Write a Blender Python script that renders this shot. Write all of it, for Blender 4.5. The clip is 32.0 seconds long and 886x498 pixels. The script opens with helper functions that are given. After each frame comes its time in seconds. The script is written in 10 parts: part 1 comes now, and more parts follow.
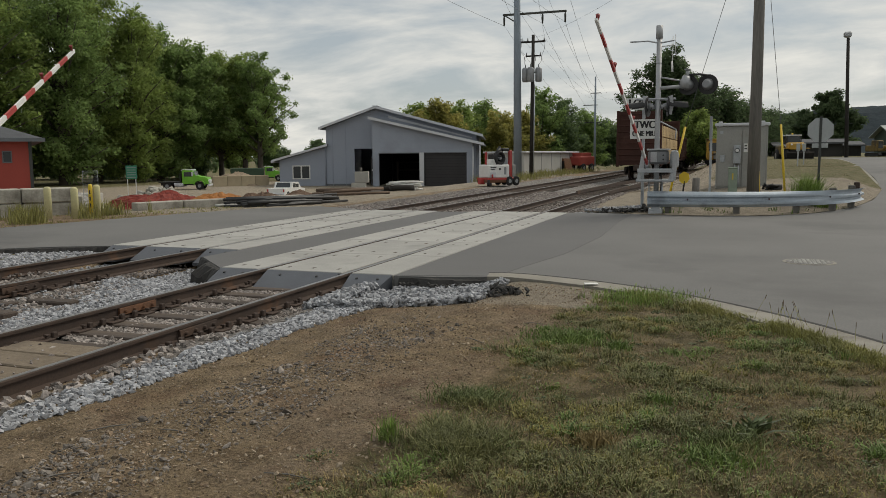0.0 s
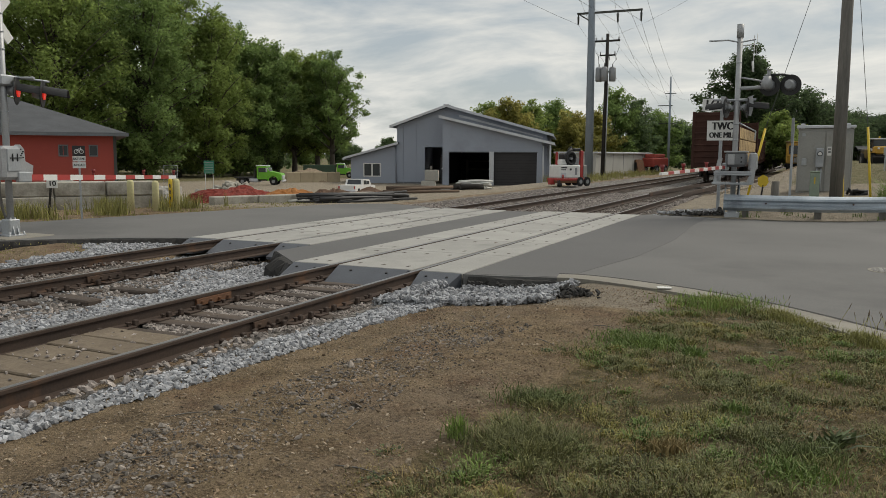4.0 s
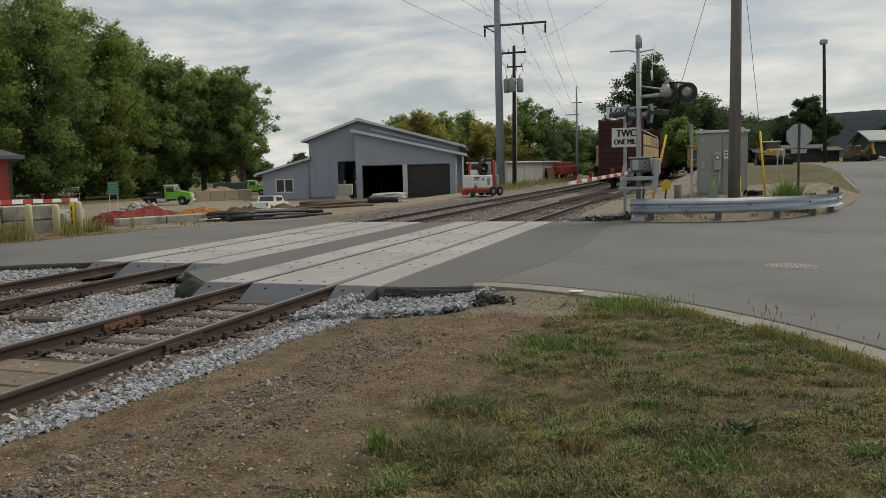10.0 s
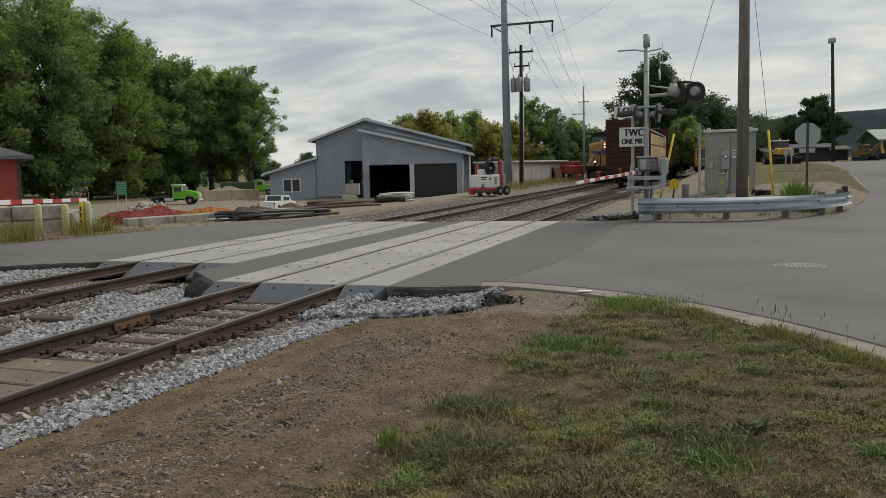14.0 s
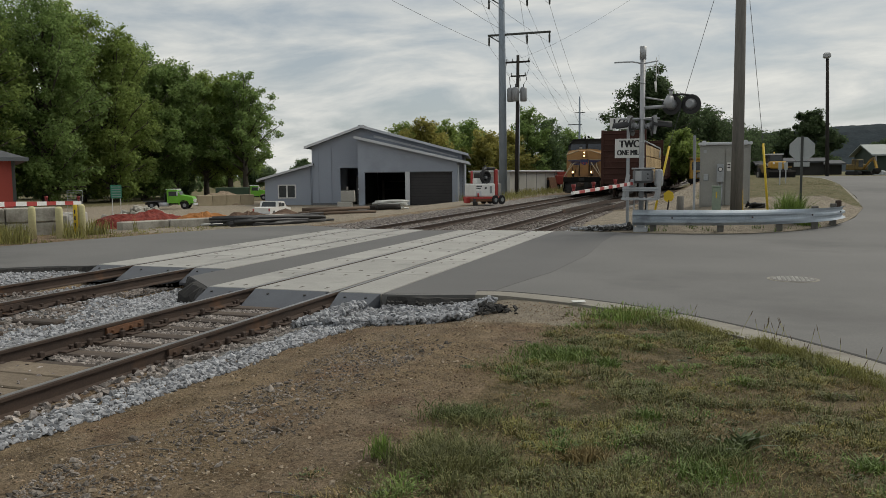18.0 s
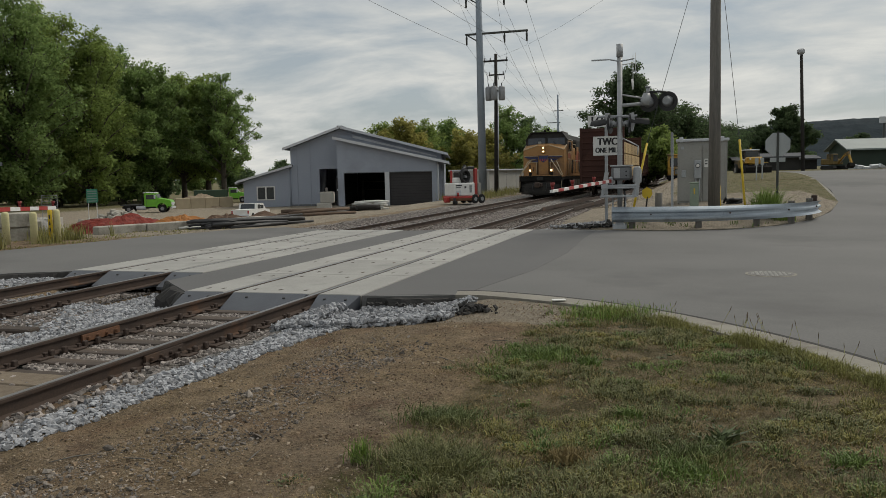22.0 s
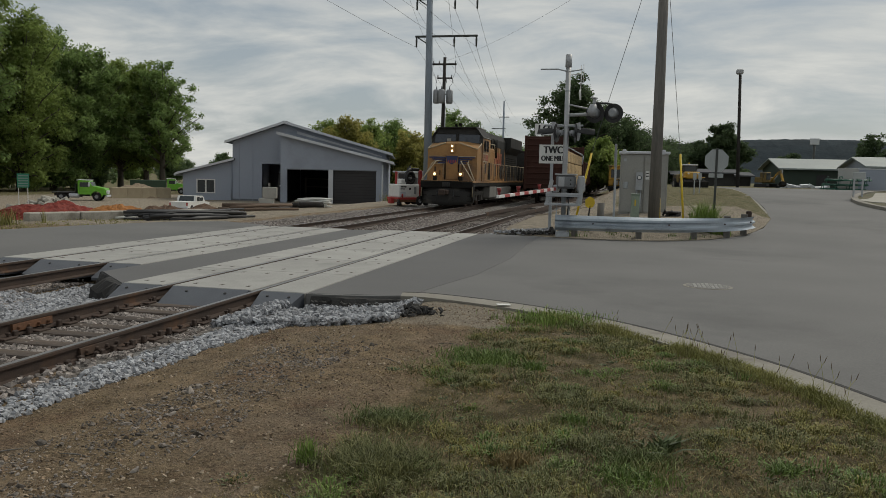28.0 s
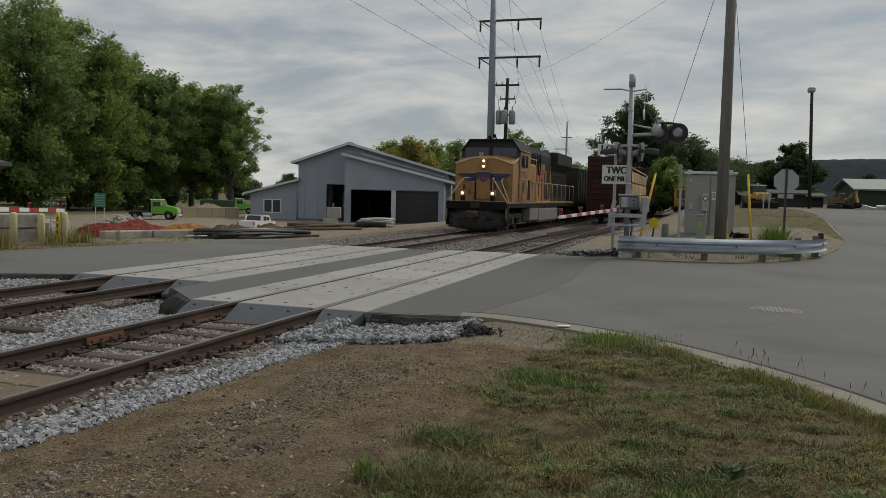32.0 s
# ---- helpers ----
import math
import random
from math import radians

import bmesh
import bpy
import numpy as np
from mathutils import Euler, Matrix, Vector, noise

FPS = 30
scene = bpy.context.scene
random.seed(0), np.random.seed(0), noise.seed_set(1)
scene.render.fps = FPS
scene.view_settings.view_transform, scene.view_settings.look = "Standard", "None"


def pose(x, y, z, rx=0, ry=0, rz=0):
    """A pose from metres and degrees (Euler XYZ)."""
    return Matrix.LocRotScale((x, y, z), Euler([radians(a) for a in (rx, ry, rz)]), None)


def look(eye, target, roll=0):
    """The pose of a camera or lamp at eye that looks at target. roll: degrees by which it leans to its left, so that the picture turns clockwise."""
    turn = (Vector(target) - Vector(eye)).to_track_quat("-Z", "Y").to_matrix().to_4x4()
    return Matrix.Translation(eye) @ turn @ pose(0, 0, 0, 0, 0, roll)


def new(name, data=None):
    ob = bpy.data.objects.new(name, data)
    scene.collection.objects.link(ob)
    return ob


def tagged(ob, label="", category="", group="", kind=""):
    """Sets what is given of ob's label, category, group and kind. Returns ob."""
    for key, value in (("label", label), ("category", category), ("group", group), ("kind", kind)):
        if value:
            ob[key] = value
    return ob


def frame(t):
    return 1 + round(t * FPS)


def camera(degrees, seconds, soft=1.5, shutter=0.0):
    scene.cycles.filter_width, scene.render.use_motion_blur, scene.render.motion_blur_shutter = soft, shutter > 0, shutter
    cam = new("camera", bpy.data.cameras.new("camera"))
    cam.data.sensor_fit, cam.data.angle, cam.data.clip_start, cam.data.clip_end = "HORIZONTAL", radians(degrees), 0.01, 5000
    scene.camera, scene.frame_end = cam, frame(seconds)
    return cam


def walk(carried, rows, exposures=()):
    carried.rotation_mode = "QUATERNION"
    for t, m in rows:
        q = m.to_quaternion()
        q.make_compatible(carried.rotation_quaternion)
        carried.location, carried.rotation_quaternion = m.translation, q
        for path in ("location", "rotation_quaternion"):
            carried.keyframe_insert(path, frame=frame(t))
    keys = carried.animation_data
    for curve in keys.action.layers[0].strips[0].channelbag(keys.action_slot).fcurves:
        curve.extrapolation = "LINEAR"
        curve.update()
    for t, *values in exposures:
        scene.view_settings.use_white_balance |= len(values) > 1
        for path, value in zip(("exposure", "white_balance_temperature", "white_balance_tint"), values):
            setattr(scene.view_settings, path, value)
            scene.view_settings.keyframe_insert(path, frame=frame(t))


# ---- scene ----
cam = camera(58.15, 32.0, soft=0.85)
PATH = [
    (0, (0.001, 0.001, 1.749), (-3.380, 9.341, 0.592), -0.50),
    (0.5, (-0.001, -0.007, 1.752), (-3.477, 9.289, 0.528), -0.44),
    (1, (-0.000, -0.000, 1.752), (-3.501, 9.289, 0.546), -0.61),
    (1.5, (0.009, -0.025, 1.752), (-3.485, 9.264, 0.519), -1.05),
    (2, (-0.008, -0.018, 1.739), (-3.747, 9.165, 0.434), -1.48),
    (2.5, (-0.027, -0.034, 1.745), (-4.043, 9.031, 0.444), -1.22),
    (3, (-0.039, -0.036, 1.747), (-4.189, 8.984, 0.560), -0.64),
    (3.5, (-0.040, -0.013, 1.746), (-4.237, 8.991, 0.601), 0.13),
    (5.5, (-0.019, 0.007, 1.742), (-4.132, 9.034, 0.482), 0.15),
    (6, (-0.045, 0.007, 1.744), (-4.245, 8.993, 0.472), 0.12),
    (6.5, (-0.055, 0.003, 1.741), (-4.294, 8.959, 0.387), 0.26),
    (7, (-0.051, 0.012, 1.737), (-4.279, 8.971, 0.369), 0.41),
    (7.5, (-0.044, 0.011, 1.742), (-4.257, 8.975, 0.363), 0.45),
    (8, (-0.038, 0.011, 1.739), (-4.243, 8.982, 0.381), 0.61),
    (8.5, (-0.034, 0.011, 1.738), (-4.216, 8.993, 0.384), 0.54),
    (9, (-0.042, 0.007, 1.736), (-4.221, 8.997, 0.426), -0.07),
    (9.5, (-0.026, 0.004, 1.740), (-3.883, 9.160, 0.598), -0.57),
    (10, (0.003, -0.029, 1.739), (-3.199, 9.389, 0.719), -1.37),
    (10.5, (-0.002, -0.039, 1.744), (-3.132, 9.406, 0.750), -1.85),
    (11, (-0.006, -0.036, 1.742), (-3.108, 9.421, 0.772), -1.65),
    (11.5, (-0.015, -0.040, 1.738), (-3.153, 9.394, 0.668), -1.64),
    (12, (-0.011, -0.042, 1.737), (-3.181, 9.378, 0.632), -1.79),
    (12.5, (-0.005, -0.046, 1.740), (-3.210, 9.366, 0.672), -1.90),
    (13, (-0.005, -0.040, 1.742), (-3.229, 9.367, 0.688), -1.87),
    (13.5, (-0.011, -0.051, 1.744), (-3.253, 9.351, 0.696), -1.72),
    (14, (-0.013, -0.054, 1.746), (-3.294, 9.336, 0.721), -1.42),
    (14.5, (-0.012, -0.040, 1.744), (-3.272, 9.361, 0.749), -1.25),
    (16.5, (-0.012, -0.049, 1.749), (-3.192, 9.390, 0.854), -0.94),
    (17, (-0.013, -0.052, 1.747), (-3.191, 9.388, 0.859), -0.91),
    (17.5, (-0.011, -0.054, 1.747), (-3.185, 9.386, 0.847), -0.76),
    (18, (-0.017, -0.058, 1.749), (-3.233, 9.365, 0.826), -0.56),
    (18.5, (-0.018, -0.039, 1.748), (-3.263, 9.376, 0.838), -0.55),
    (19, (-0.015, -0.025, 1.745), (-3.279, 9.386, 0.861), -0.48),
    (19.5, (-0.011, -0.017, 1.748), (-3.294, 9.392, 0.916), -0.63),
    (20, (-0.000, -0.022, 1.755), (-3.246, 9.403, 0.960), -1.05),
    (20.5, (0.008, -0.036, 1.757), (-3.088, 9.439, 0.953), -1.63),
    (21, (0.003, -0.030, 1.754), (-3.027, 9.463, 0.926), -1.78),
    (21.5, (-0.003, -0.024, 1.753), (-2.983, 9.480, 0.857), -1.46),
    (22, (-0.011, -0.008, 1.755), (-3.000, 9.489, 0.822), -1.30),
    (22.5, (-0.022, -0.018, 1.756), (-3.061, 9.461, 0.804), -0.99),
    (23, (-0.037, -0.038, 1.750), (-3.196, 9.399, 0.767), -0.83),
    (23.5, (-0.043, -0.047, 1.749), (-3.276, 9.362, 0.741), -0.79),
    (24, (-0.028, -0.059, 1.750), (-3.135, 9.392, 0.730), -0.67),
    (24.5, (-0.018, -0.061, 1.750), (-3.064, 9.410, 0.735), -0.62),
    (25, (-0.050, -0.023, 1.744), (-3.220, 9.415, 0.807), -0.73),
    (25.5, (-0.164, -0.010, 1.758), (-3.423, 9.409, 0.947), -0.94),
    (26, (-0.185, -0.041, 1.759), (-2.588, 9.648, 1.161), -0.93),
    (26.5, (-0.166, -0.063, 1.747), (-1.930, 9.756, 1.055), -0.35),
    (28.5, (-0.070, -0.016, 1.755), (-2.550, 9.626, 0.809), 1.84),
    (29, (-0.046, -0.045, 1.753), (-2.677, 9.559, 0.837), 1.91),
    (29.5, (-0.056, -0.032, 1.757), (-2.849, 9.540, 1.006), 1.71),
    (30, (-0.085, -0.031, 1.758), (-3.028, 9.506, 1.152), 1.86),
    (30.5, (-0.101, -0.054, 1.755), (-3.256, 9.416, 1.145), 1.79),
    (31, (-0.073, -0.065, 1.753), (-3.156, 9.426, 1.110), 1.76),
    (31.5, (-0.068, -0.068, 1.751), (-3.084, 9.442, 1.066), 1.71),
    (32, (-0.067, -0.045, 1.753), (-3.098, 9.460, 1.077), 1.39),
]
EXPOSURE = [(0, 0.04, 7100, 8.5), (2, 0.18, 7100, 8.5), (3.5, 0.13, 7100, 8.5), (6, 0.09, 7100, 8.5), (7, 0.23, 7100, 8.5), (9, 0.23, 7100, 8.5), (10, 0.03, 7080, 8.5), (10.6, -0.14, 7050, 8), (11.5, -0.2, 7050, 8), (12, -0.08, 7040, 8), (12.6, 0.0, 7020, 8), (14, 0.03, 7000, 8), (20, -0.06, 6980, 8), (21, -0.2, 6980, 8), (22, -0.09, 6970, 8), (25, 0.02, 6960, 7.8), (26, -0.15, 6930, 7.5), (26.5, -0.46, 6930, 7.5), (28.5, -0.15, 6900, 7.5), (30, -0.2, 6920, 8), (32, -0.29, 6920, 8)]
walk(cam, [(t, look(eye, target, roll)) for t, eye, target, roll in PATH], EXPOSURE)

# ---- light ----
SUN_EL, SUN_AZ = 48.0, 35.0
world = bpy.data.worlds.new("sky")
scene.world = world
world.use_nodes = True
nt = world.node_tree
nt.nodes.clear()
out = nt.nodes.new("ShaderNodeOutputWorld")
bg = nt.nodes.new("ShaderNodeBackground")
sky = nt.nodes.new("ShaderNodeTexSky")
sky.sky_type, sky.sun_disc = "NISHITA", False
sky.sun_elevation, sky.sun_rotation = radians(SUN_EL), radians(SUN_AZ)
skymul = nt.nodes.new("ShaderNodeVectorMath")
skymul.operation = "SCALE"
skymul.inputs["Scale"].default_value = 0.9
nt.links.new(sky.outputs[0], skymul.inputs[0])
tc = nt.nodes.new("ShaderNodeTexCoord")
sep = nt.nodes.new("ShaderNodeSeparateXYZ")
nt.links.new(tc.outputs["Generated"], sep.inputs[0])


def wmath(op, a, b):
    n = nt.nodes.new("ShaderNodeMath")
    n.operation = op
    for k, v in ((0, a), (1, b)):
        if isinstance(v, (int, float)):
            n.inputs[k].default_value = v
        else:
            nt.links.new(v, n.inputs[k])
    return n.outputs[0]


# The cloud deck is a flat layer seen from below, so its streaks narrow towards the horizon.
height = wmath("ADD", wmath("MAXIMUM", sep.outputs[2], 0.0), 0.2)
flat = nt.nodes.new("ShaderNodeCombineXYZ")
nt.links.new(wmath("DIVIDE", sep.outputs[0], height), flat.inputs[0])
nt.links.new(wmath("DIVIDE", sep.outputs[1], height), flat.inputs[1])
spin = nt.nodes.new("ShaderNodeMapping")
spin.inputs["Rotation"].default_value = (0, 0, radians(20))
spin.inputs["Scale"].default_value = (0.8, 1.15, 1)
nt.links.new(flat.outputs[0], spin.inputs["Vector"])
cloud = nt.nodes.new("ShaderNodeTexNoise")
cloud.inputs["Scale"].default_value, cloud.inputs["Detail"].default_value = 1.7, 8
cloud.inputs["Roughness"].default_value, cloud.inputs["Distortion"].default_value = 0.57, 0.35
nt.links.new(spin.outputs[0], cloud.inputs["Vector"])
ramp = nt.nodes.new("ShaderNodeValToRGB")
ramp.color_ramp.elements[0].position, ramp.color_ramp.elements[0].color = 0.36, (3.9, 4.45, 5.1, 1)
ramp.color_ramp.elements[1].position, ramp.color_ramp.elements[1].color = 0.64, (7.35, 7.55, 7.65, 1)
nt.links.new(cloud.outputs[0], ramp.inputs[0])
mixw = nt.nodes.new("ShaderNodeMix")
mixw.data_type = "RGBA"
thin_cloud = nt.nodes.new("ShaderNodeMapRange")
thin_cloud.inputs["From Min"].default_value, thin_cloud.inputs["From Max"].default_value = 0.36, 0.55
thin_cloud.inputs["To Min"].default_value, thin_cloud.inputs["To Max"].default_value = 0.74, 0.96
nt.links.new(cloud.outputs[0], thin_cloud.inputs["Value"])
nt.links.new(thin_cloud.outputs[0], mixw.inputs["Factor"])
nt.links.new(skymul.outputs[0], mixw.inputs["A"])
nt.links.new(ramp.outputs[0], mixw.inputs["B"])
nt.links.new(mixw.outputs["Result"], bg.inputs[0])
bg.inputs[1].default_value = 0.1
nt.links.new(bg.outputs[0], out.inputs[0])
sun_data = bpy.data.lights.new("sun", "SUN")
sun_data.energy, sun_data.angle, sun_data.color = 1.9, radians(25), (1.0, 0.96, 0.9)
sun = new("sun", sun_data)
sun.rotation_euler = (radians(90 - SUN_EL), 0, radians(180 - SUN_AZ))

# ---- materials ----


def mat(name, a, b=None, rough=0.8, metal=0.0, scale=6.0, fine=60.0, bump=0.15, dist=0.02, rand=0.0, stain=None, stain_at=0.62, glow=0.0,
        stretch=(1, 1, 1), island=0.0):
    """A material of two mixed tones at two scales, fine relief and an optional third tone in patches."""
    m = bpy.data.materials.new(name)
    m.use_nodes = True
    t = m.node_tree
    p = t.nodes["Principled BSDF"]
    link = t.links.new
    b = b or tuple(0.75 * v for v in a)
    co = t.nodes.new("ShaderNodeTexCoord")
    mp = t.nodes.new("ShaderNodeMapping")
    mp.inputs["Scale"].default_value = stretch
    link(co.outputs["Object"], mp.inputs["Vector"])
    big, small = t.nodes.new("ShaderNodeTexNoise"), t.nodes.new("ShaderNodeTexNoise")
    big.inputs["Scale"].default_value, big.inputs["Detail"].default_value = scale, 5
    small.inputs["Scale"].default_value, small.inputs["Detail"].default_value = fine, 4
    for n in (big, small):
        link(mp.outputs[0], n.inputs["Vector"])
    add = t.nodes.new("ShaderNodeMath")
    add.operation = "MULTIPLY_ADD"
    add.inputs[1].default_value = 0.55
    half = t.nodes.new("ShaderNodeMath")
    half.operation = "MULTIPLY"
    half.inputs[1].default_value = 0.45
    link(small.outputs[0], half.inputs[0])
    link(big.outputs[0], add.inputs[0])
    link(half.outputs[0], add.inputs[2])
    rp = t.nodes.new("ShaderNodeValToRGB")
    rp.color_ramp.elements[0].position, rp.color_ramp.elements[0].color = 0.36, (*b, 1)
    rp.color_ramp.elements[1].position, rp.color_ramp.elements[1].color = 0.64, (*a, 1)
    link(add.outputs[0], rp.inputs[0])
    col = rp.outputs[0]
    if stain:
        st = t.nodes.new("ShaderNodeTexNoise")
        st.inputs["Scale"].default_value, st.inputs["Detail"].default_value = scale * 0.45, 6
        st.inputs["Roughness"].default_value = 0.65
        link(mp.outputs[0], st.inputs["Vector"])
        sr = t.nodes.new("ShaderNodeValToRGB")
        sr.color_ramp.elements[0].position, sr.color_ramp.elements[1].position = stain_at - 0.06, stain_at + 0.06
        link(st.outputs[0], sr.inputs[0])
        mx = t.nodes.new("ShaderNodeMix")
        mx.data_type = "RGBA"
        mx.inputs["B"].default_value = (*stain, 1)
        link(sr.outputs[0], mx.inputs["Factor"])
        link(col, mx.inputs["A"])
        col = mx.outputs["Result"]
    if rand or island:
        src = t.nodes.new("ShaderNodeNewGeometry") if island else t.nodes.new("ShaderNodeObjectInfo")
        sock = src.outputs["Random Per Island"] if island else src.outputs["Random"]
        mr = t.nodes.new("ShaderNodeMapRange")
        mr.inputs["To Min"].default_value, mr.inputs["To Max"].default_value = 1 - (island or rand), 1 + (island or rand)
        link(sock, mr.inputs["Value"])
        sc = t.nodes.new("ShaderNodeVectorMath")
        sc.operation = "SCALE"
        link(col, sc.inputs[0])
        link(mr.outputs[0], sc.inputs["Scale"])
        col = sc.outputs[0]
    link(col, p.inputs["Base Color"])
    p.inputs["Roughness"].default_value, p.inputs["Metallic"].default_value = rough, metal
    if bump:
        bp = t.nodes.new("ShaderNodeBump")
        bp.inputs["Strength"].default_value, bp.inputs["Distance"].default_value = bump, dist
        link(add.outputs[0], bp.inputs["Height"])
        link(bp.outputs[0], p.inputs["Normal"])
    if glow:
        p.inputs["Emission Color"].default_value, p.inputs["Emission Strength"].default_value = (*a, 1), glow
    return m


def leaf_mat(name, a, b):
    """Leaves let part of the light through."""
    m = mat(name, a, b, rough=0.7, scale=0.25, fine=2.0, bump=0, island=0.35)
    t = m.node_tree
    p = t.nodes["Principled BSDF"]
    p.inputs["Specular IOR Level"].default_value = 0.2
    thin = t.nodes.new("ShaderNodeBsdfTranslucent")
    both = t.nodes.new("ShaderNodeMixShader")
    both.inputs[0].default_value = 0.6
    t.links.new(p.inputs["Base Color"].links[0].from_socket, thin.inputs["Color"])
    t.links.new(p.outputs[0], both.inputs[1])
    t.links.new(thin.outputs[0], both.inputs[2])
    t.links.new(both.outputs[0], t.nodes["Material Output"].inputs["Surface"])
    return m


M_ASPHALT = mat("asphalt", (0.142, 0.140, 0.135), (0.100, 0.099, 0.097), rough=0.85, scale=0.3, fine=34, bump=0.3, dist=0.012, stain=(0.088, 0.087, 0.085), stain_at=0.57)
M_NEWASPHALT = mat("patch_asphalt", (0.112, 0.111, 0.110), (0.09, 0.089, 0.089), rough=0.85, scale=0.35, fine=50, bump=0.3, dist=0.01)
M_CONCRETE = mat("panel_concrete", (0.35, 0.346, 0.325), (0.28, 0.276, 0.26), rough=0.9, scale=1.2, fine=30, bump=0.12, rand=0.07, stain=(0.25, 0.25, 0.235), stain_at=0.62)
M_KERB = mat("kerb_concrete", (0.26, 0.245, 0.208), (0.19, 0.177, 0.15), rough=0.92, scale=1.5, fine=35, bump=0.25, stain=(0.135, 0.12, 0.10))
M_RAMP = mat("ramp_steel", (0.085, 0.095, 0.11), (0.065, 0.07, 0.085), rough=0.55, metal=0.2, scale=3, fine=40)
M_RUST = mat("rusty_rail", (0.075, 0.05, 0.038), (0.045, 0.032, 0.026), rough=0.85, metal=0.2, scale=3, fine=50, stain=(0.11, 0.06, 0.035))
M_SHINE = mat("rail_head_steel", (0.27, 0.265, 0.265), (0.18, 0.172, 0.168), rough=0.36, metal=0.85, scale=2, fine=60)
M_RUSTBAR = mat("orange_rust", (0.17, 0.075, 0.035), (0.10, 0.05, 0.028), rough=0.9, scale=8, fine=60)
M_TIE = mat("tie_wood", (0.082, 0.062, 0.048), (0.04, 0.031, 0.026), rough=0.95, scale=3, fine=25, bump=0.5, rand=0.25, stretch=(0.25, 2, 2))
M_STONE = mat("ballast_stone", (0.355, 0.362, 0.38), (0.21, 0.215, 0.225), rough=0.9, scale=14, fine=70, bump=0.3, island=0.45)
M_DIRTYSTONE = mat("dirty_ballast_stone", (0.32, 0.285, 0.26), (0.16, 0.138, 0.125), rough=0.95, scale=10, fine=60, bump=0.3, island=0.5)
M_PLANK = mat("dirt_covered_plank", (0.215, 0.172, 0.122), (0.13, 0.10, 0.07), rough=0.95, scale=2.5, fine=30, bump=0.7, rand=0.15, stain=(0.11, 0.087, 0.065), stain_at=0.6)
M_WINDSHIELD = mat("cab_windscreen", (0.045, 0.055, 0.07), (0.03, 0.036, 0.048), rough=0.22, scale=1, fine=8, bump=0)


def ground_mat():
    """Dirt, turf, ballast and dry verge, mixed by where each lies, with ragged edges."""
    m = bpy.data.materials.new("ground_cover")
    m.use_nodes = True
    t = m.node_tree
    link = t.links.new
    p = t.nodes["Principled BSDF"]
    co = t.nodes.new("ShaderNodeTexCoord")

    def grain(scale, detail=6, rough=0.6):
        n = t.nodes.new("ShaderNodeTexNoise")
        n.inputs["Scale"].default_value, n.inputs["Detail"].default_value, n.inputs["Roughness"].default_value = scale, detail, rough
        link(co.outputs["Object"], n.inputs["Vector"])
        return n.outputs[0]

    def ramp2(src, a, b, lo=0.35, hi=0.65):
        r = t.nodes.new("ShaderNodeValToRGB")
        r.color_ramp.elements[0].position, r.color_ramp.elements[0].color = lo, (*a, 1)
        r.color_ramp.elements[1].position, r.color_ramp.elements[1].color = hi, (*b, 1)
        link(src, r.inputs[0])
        return r.outputs[0]

    def mixed(fac, a, b):
        n = t.nodes.new("ShaderNodeMix")
        n.data_type = "RGBA"
        link(fac, n.inputs["Factor"])
        link(a, n.inputs["A"])
        link(b, n.inputs["B"])
        return n.outputs["Result"]

    def cover(name, edge):
        at = t.nodes.new("ShaderNodeAttribute")
        at.attribute_name = name
        ad = t.nodes.new("ShaderNodeMath")
        ad.operation = "MULTIPLY_ADD"
        link(edge, ad.inputs[0])
        ad.inputs[1].default_value = 0.9
        link(at.outputs["Fac"], ad.inputs[2])
        r = t.nodes.new("ShaderNodeMapRange")
        r.inputs["From Min"].default_value, r.inputs["From Max"].default_value = 0.88, 1.02
        link(ad.outputs[0], r.inputs["Value"])
        return r.outputs[0]

    coarse, mid, fine, edge = grain(0.7), grain(3.2), grain(38, 5, 0.7), grain(2.6, 8, 0.7)
    sum_ = t.nodes.new("ShaderNodeMath")
    sum_.operation = "MULTIPLY_ADD"
    link(fine, sum_.inputs[0])
    sum_.inputs[1].default_value = 0.6
    hm = t.nodes.new("ShaderNodeMath")
    hm.operation = "MULTIPLY"
    hm.inputs[1].default_value = 0.4
    link(mid, hm.inputs[0])
    link(hm.outputs[0], sum_.inputs[2])
    dirt = mixed(ramp2(coarse, (0, 0, 0), (1, 1, 1), 0.42, 0.6), ramp2(sum_.outputs[0], (0.092, 0.066, 0.039), (0.335, 0.25, 0.155), 0.38, 0.62), ramp2(sum_.outputs[0], (0.10, 0.074, 0.05), (0.30, 0.228, 0.155), 0.38, 0.62))
    red = grain(1.3)
    dirt = mixed(ramp2(red, (0, 0, 0), (0.55, 0.55, 0.55), 0.52, 0.66), dirt, ramp2(sum_.outputs[0], (0.085, 0.048, 0.03), (0.235, 0.14, 0.088), 0.38, 0.62))
    turf = mixed(ramp2(mid, (0, 0, 0), (1, 1, 1), 0.42, 0.6), ramp2(sum_.outputs[0], (0.046, 0.040, 0.019), (0.155, 0.125, 0.06)), ramp2(sum_.outputs[0], (0.075, 0.057, 0.034), (0.25, 0.192, 0.115)))
    vor = t.nodes.new("ShaderNodeTexVoronoi")
    vor.inputs["Scale"].default_value = 17
    link(co.outputs["Object"], vor.inputs["Vector"])
    sepc = t.nodes.new("ShaderNodeSeparateColor")
    link(vor.outputs["Color"], sepc.inputs[0])
